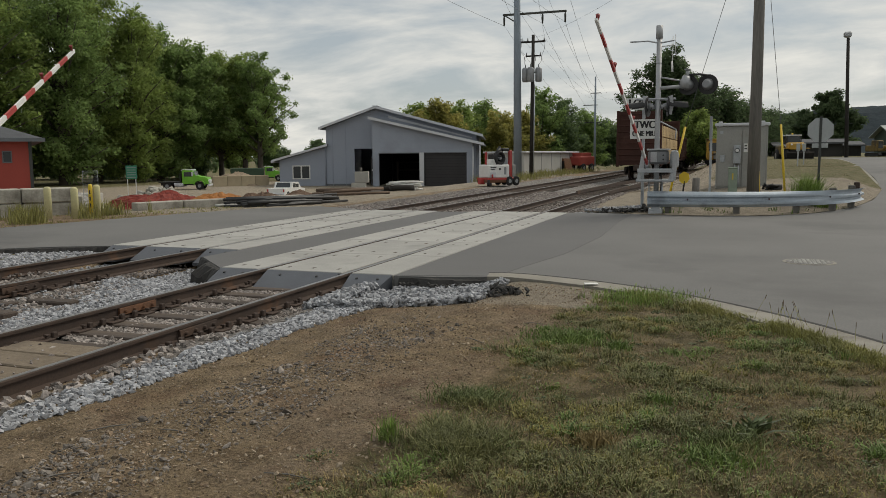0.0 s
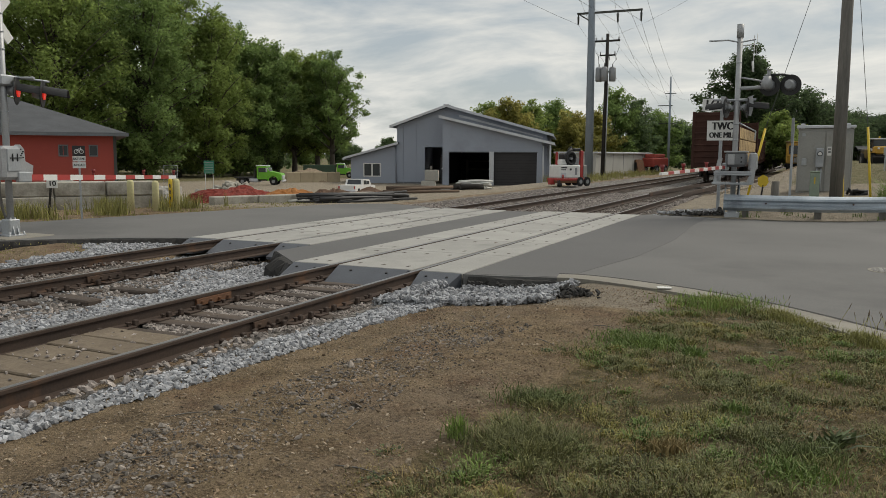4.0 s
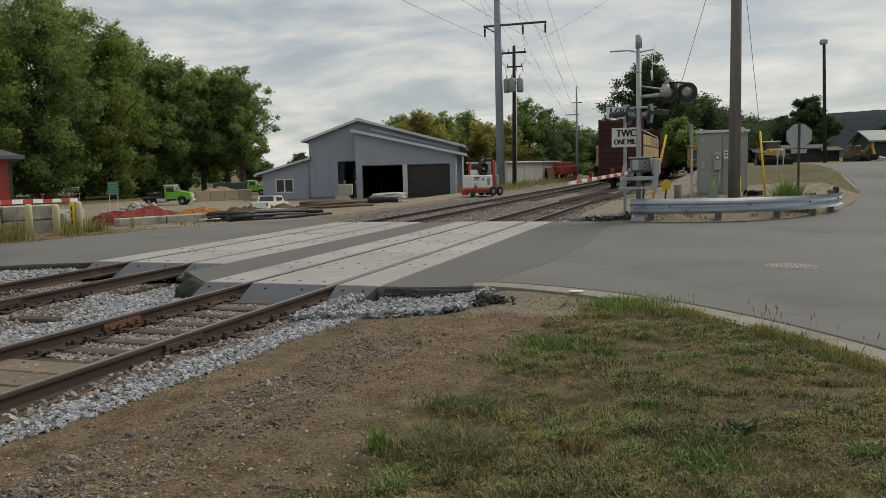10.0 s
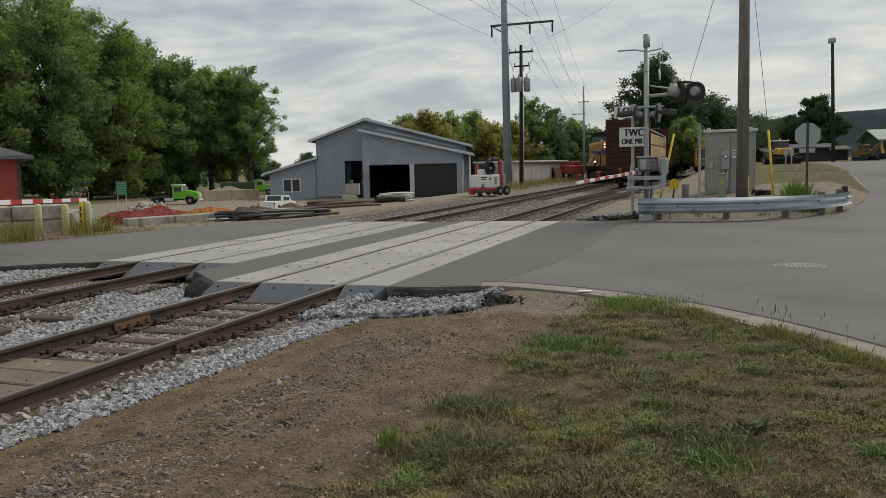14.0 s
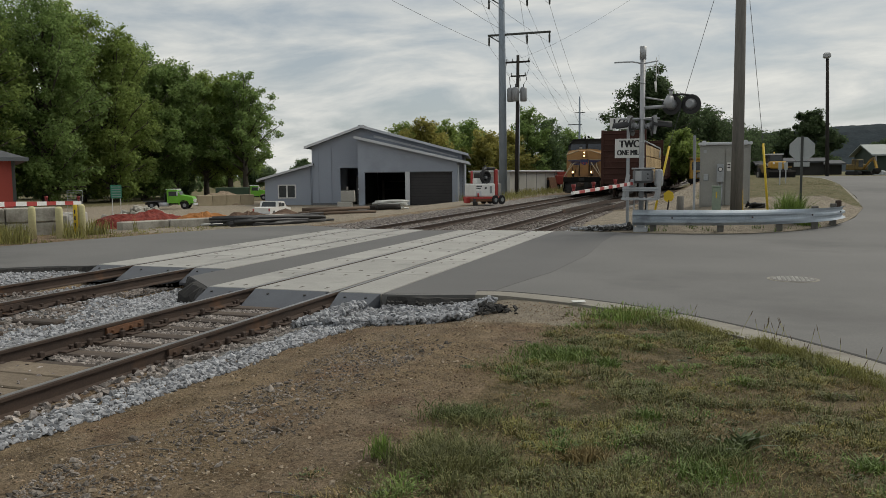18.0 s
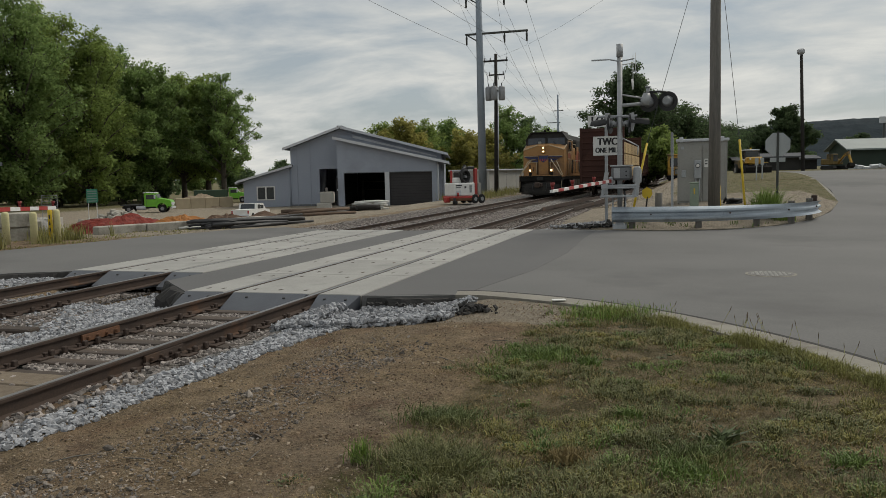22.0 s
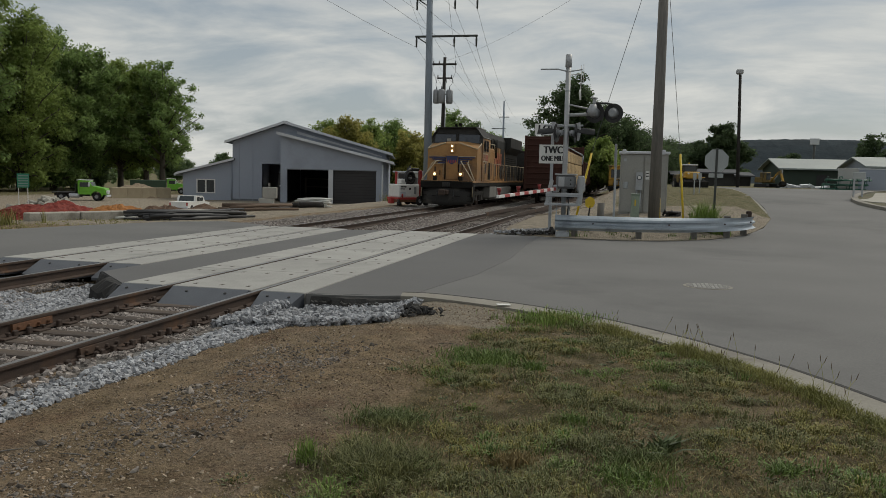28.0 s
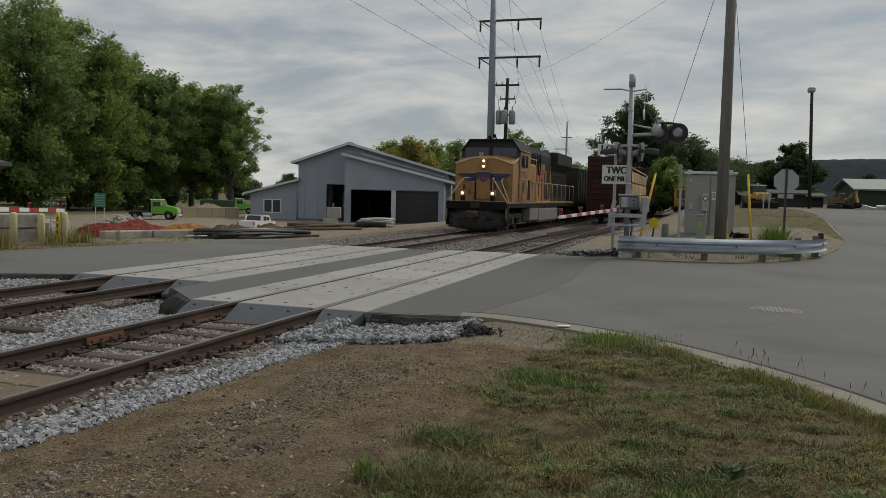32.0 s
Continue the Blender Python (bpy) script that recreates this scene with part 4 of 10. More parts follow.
    # Flat black strips mark the dark slots; nothing is cut into the nose.
    for sx in (-0.41, 0.41):
        part("door_seam", Shape().box(sx - 0.033, sx + 0.033, 1.1, 1.13, 1.56, 2.75), M_LOCOBLACK, nose_ob, "black strip drawn for the dark slot beside the nose door")
    for sx in (-1, 1):
        part("nose_edge_line", Shape().tube([(sx * 1.5, 2.43, 3.64), (sx * 1.49, 1.19, 3.26), (sx * 0.42, 1.19, 3.6)], 0.03, 6), M_RAILPAINT, nose_ob, "pale edge line")
    part("headlight_housing", Shape().box(-0.15, 0.15, 1.06, 1.3, 3.02, 3.56, 0.04), M_ORANGE, nose_ob)
    for gx, gw, z0 in ((-1.0, 0.05, 2.0), (-0.72, 0.03, 1.8), (0.62, 0.04, 2.1), (1.08, 0.05, 1.9), (0.2, 0.02, 1.6), (-0.15, 0.02, 1.7)):
        part("grime_streak", Shape().box(gx - gw, gx + gw, 1.108, 1.2, z0, z0 + 0.28), M_GRIME, nose_ob, "rusty grime streak")
    for sx in (-1, 1):
        part("nose_grab_rail", Shape().tube([(sx * 0.5, 1.08, 1.7), (sx * 0.5, 1.02, 1.75), (sx * 0.5, 1.02, 2.35), (sx * 0.5, 1.08, 2.4)], 0.018, 6), M_RAILPAINT, nose_ob)
    for z in (3.42, 3.16):
        part("headlight", Shape().disc((0, 1.05, z), (0, -1, 0), 0.062, 0.03, 16), M_LAMP, nose_ob, "lit warm headlight")
    for sx in (-1, 1):
        part("ditch_light_box", Shape().box(sx * 0.76 - 0.14, sx * 0.76 + 0.14, 0.72, 0.95, 1.74, 2.02, 0.03), M_ORANGE, lo)
        part("ditch_light", Shape().disc((sx * 0.76, 0.71, 1.88), (0, -1, 0), 0.072, 0.03, 16), M_LAMP, lo, "lit warm ditch light")
        part("light_bracket", Shape().box(sx * 0.76 - 0.1, sx * 0.76 + 0.1, 0.75, 0.92, 1.5, 1.75), M_LOCOBLACK, lo)
        # feathers of the plain blue wing emblem
        wing = Shape()
        for k in range(4):
            wing.box(min(sx * 0.38, sx * (1.36 - 0.17 * k)), max(sx * 0.38, sx * (1.36 - 0.17 * k)), 1.07, 1.14 - 0.005 * k, 2.76 - 0.1 * k, 2.82 - 0.1 * k)
        part("wing_emblem", wing, M_LOCOBLUE, nose_ob, "dark blue wing shape")
        part("wing_outline", Shape().box(min(sx * 0.4, sx * 1.4), max(sx * 0.4, sx * 1.4), 1.075, 1.13, 2.84, 2.87).box(min(sx * 0.4, sx * 1.1), max(sx * 0.4, sx * 1.1), 1.075, 1.13, 2.42, 2.445), M_RAILPAINT, nose_ob)
    part("shield_emblem", Shape().prism([(-0.34, 2.88), (0.34, 2.88), (0.3, 2.58), (0, 2.4), (-0.3, 2.58)], 1.066, 1.1, "y"), M_LOCOBLUE, nose_ob, "dark blue shield shape")
    sh = Shape()
    for k in range(4):
        sh.box(-0.21 + 0.13 * k, -0.16 + 0.13 * k, 1.058, 1.07, 2.5, 2.66)
    part("shield_stripes", sh, M_RED, nose_ob)
    # cab
    cab = Shape()
    cf = [(-1.55, 1.5), (1.55, 1.5), (1.55, 4.0), (1.12, 4.52), (-1.12, 4.52), (-1.55, 4.0)]
    cab.add([(x, 2.42 + 0.25 * max(0, z - 3.6), z) for x, z in cf] + [(x, 5.1, z) for x, z in cf],
            [tuple(range(6))[::-1], tuple(range(6, 12))] + [(i, (i + 1) % 6, 6 + (i + 1) % 6, 6 + i) for i in range(6)])
    cab_ob = part("cab", cab, M_ORANGE, lo)
    roof = Shape()
    rf = [(-1.585, 3.98), (-1.15, 4.555), (1.15, 4.555), (1.585, 3.98), (1.56, 3.95), (1.12, 4.51), (-1.12, 4.51), (-1.56, 3.95)]
    roof.prism(rf, 2.4, 5.2, "y")
    part("cab_roof", roof, M_LOCOGREY, cab_ob, "sooty grey roof")
    brow = Shape().add([(-1.56, 2.40, 3.60), (1.56, 2.40, 3.60), (1.56, 2.50, 4.0), (1.13, 2.62, 4.53), (-1.13, 2.62, 4.53), (-1.56, 2.50, 4.0)], [(0, 1, 2, 3, 4, 5)])
    brow.add([(-1.56, 2.43, 3.60), (1.56, 2.43, 3.60), (1.56, 2.56, 4.0), (1.13, 2.70, 4.53), (-1.13, 2.70, 4.53), (-1.56, 2.56, 4.0)], [(0, 1, 2, 3, 4, 5)])
    part("windscreen_surround", brow, M_LOCOGREY, cab_ob, "sooty grey windscreen surround")
    for sx in (-1, 1):
        x0, x1 = sorted((sx * 0.10, sx * 1.36))
        g = Shape().add([(x0, 2.385, 3.66), (x1, 2.385, 3.66), (x1, 2.50, 4.14), (x0, 2.50, 4.14), (x0, 2.41, 3.66), (x1, 2.41, 3.66), (x1, 2.525, 4.14), (x0, 2.525, 4.14)],
                        [(0, 1, 2, 3), (4, 5, 6, 7), (0, 1, 5, 4), (2, 3, 7, 6), (0, 3, 7, 4), (1, 2, 6, 5)])
        part("windscreen", g, M_WINDSHIELD, cab_ob, "grey glass windscreen")
        part("wiper", Shape().tube([(sx * 0.7, 2.37, 3.66), (sx * 0.5, 2.44, 3.98)], 0.012, 5), M_BLACK, cab_ob)
        side = Shape().box(sx * 1.55 - 0.02, sx * 1.55 + 0.02, 3.0, 3.65, 3.2, 3.85, 0.02).box(sx * 1.55 - 0.02, sx * 1.55 + 0.02, 3.8, 4.45, 3.2, 3.85, 0.02)
        part("side_window", side, M_GLASS, cab_ob)
        part("side_door", Shape().box(sx * 1.56 - 0.02, sx * 1.56 + 0.02, 4.55, 5.05, 1.6, 2.6, 0.01), M_LOCOBLACK, cab_ob, "dark side door grille")
        num = Shape()
        for k in range(4):
            num.box(sx * 1.56 - 0.014, sx * 1.56 + 0.014, 2.71 + 0.4 * k, 2.94 + 0.4 * k, 2.66, 3.04)
        part("number_bars", num, M_REDNUM, cab_ob, "plain dull red number bars")
        part("mirror", Shape().box(sx * 1.62 - 0.03, sx * 1.62 + 0.06, 2.9, 3.05, 3.35, 3.75, 0.01), M_BLACK, cab_ob)
    part("number_board", Shape().box(-0.62, -0.38, 2.39, 2.47, 3.72, 3.9, 0.01), M_CABINET, cab_ob)
    part("windscreen_frame", Shape().tube([(-1.4, 2.38, 3.63), (1.4, 2.38, 3.63)], 0.022, 6).tube([(-1.4, 2.51, 4.17), (1.4, 2.51, 4.17)], 0.022, 6).tube([(0, 2.38, 3.63), (0, 2.51, 4.17)], 0.03, 6), M_LOCOGREY, cab_ob)
    part("roof_edge_line", Shape().tube([(1.16, 2.5, 4.57), (1.16, 5.15, 4.57)], 0.03, 6).tube([(1.575, 2.5, 3.99), (1.575, 5.1, 3.99)], 0.022, 6), M_CABINET, cab_ob, "pale worn roof edge")
    for sx in (-1, 1):
        dr = part("cab_door", Shape().box(sx * 1.56 - 0.02, sx * 1.56 + 0.02, 3.1, 3.75, 1.55, 2.6, 0.01), M_ORANGE, cab_ob)
        part("door_window", Shape().box(sx * 1.585 - 0.01, sx * 1.585 + 0.01, 3.3, 3.5, 1.95, 2.5, 0.01), M_BLACK, dr, "narrow dark door window")
        for y_ in (2.7, 3.95):
            part("grab_rail", Shape().tube([(sx * 1.62, y_, 1.6), (sx * 1.62, y_, 2.5)], 0.02, 6), M_RAILPAINT, cab_ob)
        outline = Shape()
        for k in range(4):
            outline.box(sx * 1.555 - 0.01, sx * 1.555 + 0.01, 2.66 + 0.4 * k, 2.99 + 0.4 * k, 2.6, 3.1)
        part("number_outline", outline, M_RAILPAINT, cab_ob, "cream outline of the number bars")
    part("roof_horn", Shape().tube([(0.1, 3.3, 4.56), (0.1, 2.9, 4.7), (0.1, 2.7, 4.72)], [0.03, 0.05, 0.1], 8).tube([(-0.2, 3.3, 4.56), (-0.2, 2.9, 4.68)], [0.03, 0.09], 8), M_LOCOBLACK, cab_ob)
    part("antenna_dome", Shape().box(-0.7, -0.3, 3.6, 4.3, 4.52, 4.66, 0.05), M_LOCOGREY, cab_ob)
    # long hood
    hs = [(-1.0, 1.5), (1.0, 1.5), (1.0, 4.2), (0.85, 4.5), (-0.85, 4.5), (-1.0, 4.2)]
    hood = part("hood", Shape().prism(hs, 5.1, 14.5, "y"), M_ORANGE, lo)
    part("hood_roof", Shape().prism([(-1.03, 3.7), (-1.03, 4.2), (-0.87, 4.53), (0.87, 4.53), (1.03, 4.2), (1.03, 3.7)], 5.1, 14.5, "y"), M_LOCOGREY, hood, "sooty grey hood roof")
    part("radiator", Shape().prism([(-1.02, 1.5), (1.02, 1.5), (1.02, 3.4), (1.42, 3.85), (1.42, 4.55), (-1.42, 4.55), (-1.42, 3.85), (-1.02, 3.4)], 14.5, 20.6, "y"), M_LOCOGREY, lo, "sooty grey radiator section with wings")
    part("exhaust", Shape().box(-0.35, 0.35, 10.5, 12.0, 4.4, 4.65, 0.05), M_LOCOBLACK, hood)
    for sx in (-1, 1):
        blk = part("blower_housing", Shape().box(min(sx * 0.9, sx * 1.4), max(sx * 0.9, sx * 1.4), 5.15, 7.6, 1.5, 3.5, 0.05), M_ORANGE, lo)
        for k in range(5):
            d = Shape().box(sx * 1.4 - 0.015, sx * 1.4 + 0.02, 5.25 + 0.46 * k, 5.65 + 0.46 * k, 1.65, 3.3, 0.01)
            part("access_panel", d, M_ORANGE, blk)
        for k in range(7):
            d = Shape().box(sx * 1.0 - 0.015, sx * 1.0 + 0.02, 7.8 + 0.92 * k, 8.62 + 0.92 * k, 1.65, 3.7, 0.01)
            part("hood_door", d, M_ORANGE if k < 5 else M_LOCOGREY, hood)
        lets = Shape()
        for k in range(6):
            lets.box(sx * 1.025 - 0.012, sx * 1.025 + 0.012, 7.95 + 0.85 * k, 8.45 + 0.85 * k, 2.5, 3.35)
        part("lettering_bars", lets, M_REDNUM, hood, "plain dull red lettering bars")
        gr = Shape()
        for k in range(10):
            gr.box(sx * 1.02 - 0.01, sx * 1.02 + 0.015, 15, 20.2, 1.8 + 0.14 * k, 1.88 + 0.14 * k)
        part("grille", gr, M_LOCOBLACK, lo)
        top = Shape().tube([(sx * 1.5, 5.3, 2.55), (sx * 1.5, 21.4, 2.55)], 0.02, 6)
        hr = part("side_handrail", top, M_RAILPAINT, lo, "cream side handrail")
        for k in range(10):
            part("stanchion", Shape().tube([(sx * 1.5, 5.4 + 1.75 * k, 1.5), (sx * 1.5, 5.4 + 1.75 * k, 2.55)], 0.018, 6), M_RAILPAINT, hr)
        for k in range(5):
            vent = Shape().box(sx * 1.02 - 0.01, sx * 1.02 + 0.05, 5.3 + 0.72 * k, 5.75 + 0.72 * k, 3.3, 4.15, 0.01)
            part("intake_grille", vent, M_LOCOBLACK, hood, "dark upright intake")
        for k in range(4):
            part("hood_pipe", Shape().tube([(sx * 1.06, 8.9 + 0.5 * k, 3.0), (sx * 1.08, 8.9 + 0.5 * k, 3.8), (sx * 1.04, 9.1 + 0.5 * k, 4.2)], 0.035, 6), M_LOCOBLACK, hood)
        roofrail = Shape().tube([(sx * 1.42, 5.1, 3.75), (sx * 1.42, 7.6, 3.75)], 0.025, 6).tube([(sx * 1.42, 5.3, 3.5), (sx * 1.42, 5.3, 3.75)], 0.02, 6).tube([(sx * 1.42, 7.4, 3.5), (sx * 1.42, 7.4, 3.75)], 0.02, 6)
        part("roof_rail", roofrail, M_RAILPAINT, hood)
        for k in range(9):
            y_ = 5.4 + 0.95 * k
            x_ = sx * (1.405 if y_ < 7.5 else 1.03)
            part("grime_streak", Shape().box(x_ - 0.004, x_ + 0.018, y_, y_ + 0.05 + 0.08 * (k % 3), 1.6 + 0.2 * (k % 2), 2.3 + 0.3 * (k % 4)), M_GRIME, hood, "dark grime streak")
        part("battery_box", Shape().box(min(sx * 1.05, sx * 1.5), max(sx * 1.05, sx * 1.5), 5.6, 8.0, 0.5, 1.2, 0.04), M_TANK, lo, "pale grey underfloor box")
        tank = Shape().box(min(sx * 0.3, sx * 1.5), max(sx * 0.3, sx * 1.5), 8.1, 14.6, 0.35, 1.2, 0.12)
        part("fuel_tank", tank, M_TANK, lo, "pale dusty fuel tank")
    # the body stands back behind the front platform, up to its full height of 4.7 m
    front = {"deck", "deck_edge", "front_sheet", "pilot_rail", "plug_box", "coupler", "steps", "handrail", "brake_hose", "ditch_light_box", "ditch_light", "light_bracket"}
    back_by = Matrix.Translation((0, 0.72, 1.5)) @ Matrix.Diagonal((1, 1, 1.045, 1)) @ Matrix.Translation((0, 0, -1.5))
    for ob in lo.children:
        kind_ = ob.name.split(".")[0]
        if kind_ not in front:
            for q in [ob, *ob.children_recursive]:
                q.data.transform(Matrix.Translation((0, 0.42, 0)) if kind_ == "snow_plough" else back_by)
    part("platform", Shape().box(-1.5, 1.5, 0.62, 2.0, 1.44, 1.5, 0.01), M_LOCOBLACK, lo)
    build_truck(lo, 3.9, 3, 1.75)
    build_truck(lo, 18.3, 3, 1.75)
    return lo


M_MECH = mat("dull_cast_grey", (0.20, 0.21, 0.22), (0.14, 0.145, 0.15), rough=0.6, metal=0.3, scale=3, fine=25, bump=0.08)
M_TANK = mat("grey_dusty_tank", (0.20, 0.195, 0.18), (0.14, 0.135, 0.125), rough=0.7, scale=1.5, fine=15, bump=0.04)
M_REDNUM = mat("dull_red_lettering", (0.32, 0.075, 0.035), (0.24, 0.06, 0.03), rough=0.6, bump=0)
LOCO = build_loco()


def build_flatcar():
    fc = thing("flatcar", pose(XA, 57.6, 0), "oxide-brown bulkhead flatcar loaded with fresh lumber", "rail car", "standing rail cars")
    part("deck", Shape().box(-1.45, 1.45, 0.2, 19.5, 1.0, 1.25, 0.02), M_BROWNCAR, fc)
    for y in (0.0, 19.3):
        bh = part("bulkhead", Shape().box(-1.5, 1.5, y, y + 0.22, 1.0, 4.75, 0.03), M_BROWNCAR, fc, "brown steel bulkhead")
        ribs = Shape()
        for k in range(9):
            ribs.box(-1.42, 1.42, y - 0.07, y + 0.02, 1.3 + 0.4 * k, 1.39 + 0.4 * k, 0.02)
        part("rib", ribs, M_BROWNCAR, bh)
        for sx in (-1, 1):
            part("corner_post", Shape().box(sx * 1.46 - 0.09, sx * 1.46 + 0.09, y - 0.05, y + 0.28, 0.9, 4.8, 0.02), M_BROWNCAR, bh)
    part("centre_sill", Shape().box(-0.35, 0.35, -0.3, 19.8, 0.6, 1.0), M_LOCOBLACK, fc)
    part("top_chord", Shape().box(-0.18, 0.18, 0.2, 19.3, 4.4, 4.6, 0.02), M_BROWNCAR, fc)
    for k in range(6):
        part("upright", Shape().box(-0.12, 0.12, 3.0 + 2.7 * k, 3.2 + 2.7 * k, 1.2, 4.45), M_BROWNCAR, fc)
    part("coupler", Shape().box(-0.2, 0.2, -0.75, 0.1, 0.68, 0.98, 0.05).box(-0.27, 0.12, -0.95, -0.65, 0.62, 1.04, 0.06), M_RUST, fc)
    for k in range(6):
        part("rung", Shape().tube([(0.95, -0.12, 1.2 + 0.35 * k), (1.4, -0.12, 1.2 + 0.35 * k)], 0.015, 5), M_BROWNCAR, fc)
    build_truck(fc, 2.2, 2, 1.75)
    build_truck(fc, 17.3, 2, 1.75)
    # lumber packs
    rng = random.Random(5)
    for side in (-1, 1):
        for k in range(4):
            for j in range(3):
                x0, x1 = sorted((side * 0.2, side * 1.4))
                y0, z0 = 0.8 + 4.6 * k, 1.3 + 0.86 * j
                pk = Shape().box(x0, x1, y0, y0 + 4.4, z0, z0 + 0.8, 0.02)
                pack = part("lumber_pack", pk, M_LUMBER, fc, "banded pack of fresh lumber")
                bands = Shape()
                for u in (0.7, 2.2, 3.7):
                    bands.box(x0 - 0.008, x1 + 0.008, y0 + u, y0 + u + 0.05, z0 - 0.004, z0 + 0.806)
                part("band", bands, M_RUST, pack)
    return fc


def build_hopper(x, y, label, group, paint, top):
    hp = thing("hopper_car", pose(x, y, 0), label, "rail car", group)
    part("body", Shape().prism([(-1.3, 1.1), (1.3, 1.1), (1.5, 1.5), (1.5, top), (-1.5, top), (-1.5, 1.5)], 0.8, 12.2, "y"), paint, hp)
    for k in range(9):
        for sx in (-1, 1):
            part("side_rib", Shape().box(sx * 1.5 - 0.05, sx * 1.5 + 0.05, 1.0 + 1.35 * k, 1.1 + 1.35 * k, 1.3, top), paint, hp)
    part("top_rail", Shape().box(-1.56, 1.56, 0.75, 12.25, top - 0.02, top + 0.12, 0.02), paint, hp)
    part("sill", Shape().box(-0.3, 0.3, -0.2, 13.2, 0.7, 1.1), M_LOCOBLACK, hp)
    build_truck(hp, 1.9, 2, 1.75)
    build_truck(hp, 11.1, 2, 1.75)
    part("coupler", Shape().box(-0.2, 0.2, -0.9, 0.0, 0.68, 0.98, 0.05), M_RUST, hp)
    for k in range(5):
        part("rung", Shape().tube([(1.0, 0.72, 1.3 + 0.4 * k), (1.45, 0.72, 1.3 + 0.4 * k)], 0.015, 5), paint, hp)
    return hp


build_flatcar()
for yy in (79.0, 93.0, 107.0, 121.0):
    build_hopper(XA, yy, "dark brown open hopper car standing on the near track", "standing rail cars", M_BROWNCAR, 3.3)
TRAIN = [build_hopper(XB, 84.0 + 14.0 * k, "sooty black open hopper car coupled behind the locomotive", "moving rail cars", M_LOCOGREY, 3.9) for k in range(3)]


def build_siding():
    """A third track that leaves the near one behind the signal."""
    tr = thing("railway_siding", pose(0, 0, 0.02), "rusty siding track curving away beside the standing cars", "railway track", "railway tracks", "structure")
    line = [(XA + 3.9 * smoothstep((y - 38) / 46), y) for y in range(38, 200, 3)]
    for off in (-HALF, HALF):
        part("rail", strip(line, off - 0.035, off + 0.035, -0.17, 0.0, lambda x, y: 0.03 + 0.1 * smoothstep((y - 40) / 30)), M_RUST, tr)
    bed = part("ballast", strip(line[4:], -1.3, 1.3, -0.4, -0.165, lambda x, y: 0.03 + 0.1 * smoothstep((y - 40) / 30)), M_GROUND, tr, "dirty ballast under the siding")
    bed.data.attributes.new("gravel", "FLOAT", "POINT").data.foreach_set("value", [0.8] * len(bed.data.vertices))


build_siding()


def build_track_machine(x, y, label):
    mc = thing("track_machine", pose(x, y, 0.1), label, "track machine", "yellow track machines")
    part("chassis", Shape().box(-1.2, 1.2, 0, 5.5, 0.6, 1.0, 0.05), M_LOCOBLACK, mc)
    part("engine_cover", Shape().box(-1.15, 1.15, 2.4, 5.3, 1.0, 2.3, 0.08), M_MACHINE, mc)
    cab = part("cab", Shape().box(-1.1, 1.1, 0.3, 2.2, 1.0, 3.1, 0.08), M_MACHINE, mc)
    part("window", Shape().box(-0.85, 0.85, 0.27, 0.33, 1.9, 2.8, 0.03), M_GLASS, cab)
    for sx in (-1, 1):
        part("side_window", Shape().box(sx * 1.1 - 0.03, sx * 1.1 + 0.03, 0.6, 1.9, 1.9, 2.8, 0.02), M_GLASS, cab)
        part("frame_post", Shape().tube([(sx * 1.1, 3.2, 2.2), (sx * 1.1, 3.2, 3.3), (sx * 1.1, 5.0, 3.3)], 0.06, 6), M_MACHINE, mc)
    part("front_panel", Shape().box(-0.35, 0.3, 0.2, 0.26, 1.1, 1.85, 0.02), M_CABINET, cab, "pale blue-grey panel")
    part("roof_cap", Shape().box(-1.2, 1.2, 0.15, 2.3, 3.1, 3.22, 0.04), M_MACHINE, cab)
    part("beacon", Shape().tube([(0.5, 1.0, 3.22), (0.5, 1.0, 3.42)], 0.07, 8), M_YELLOW, cab)
    for k in range(5):
        part("guard_bar", Shape().tube([(-1.05 + 0.525 * k, 0.1, 0.95), (-1.05 + 0.525 * k, 0.1, 1.75)], 0.035, 6), M_MACHINE, mc)
    part("guard_rail", Shape().tube([(-1.1, 0.1, 1.75), (1.1, 0.1, 1.75)], 0.04, 6), M_MACHINE, mc)
    part("work_head", Shape().box(-1.0, -0.4, -0.3, 0.2, 0.3, 0.95, 0.05).box(0.4, 1.0, -0.3, 0.2, 0.3, 0.95, 0.05), M_LOCOBLACK, mc, "black work head")
    part("hose", Shape().tube([(-0.6, 0.0, 0.9), (-0.5, -0.1, 1.5), (0.0, 0.0, 1.7), (0.6, -0.1, 0.95)], 0.05, 6), M_BLACK, mc)
    w = wheel_shape(0.38).mesh("wheel", M_RUST)
    for yy in (0.9, 4.6):
        for sx in (-1, 1):
            part("wheel", w, None, mc).matrix_basis = pose(sx * 0.75, yy, 0.4)


build_track_machine(-1.5, 88, "yellow rail maintenance machine with a glazed cab on the siding")
build_track_machine(-1.7, 96, "yellow rail maintenance machine with a glazed cab on the siding")

# ---- crossing signals ----


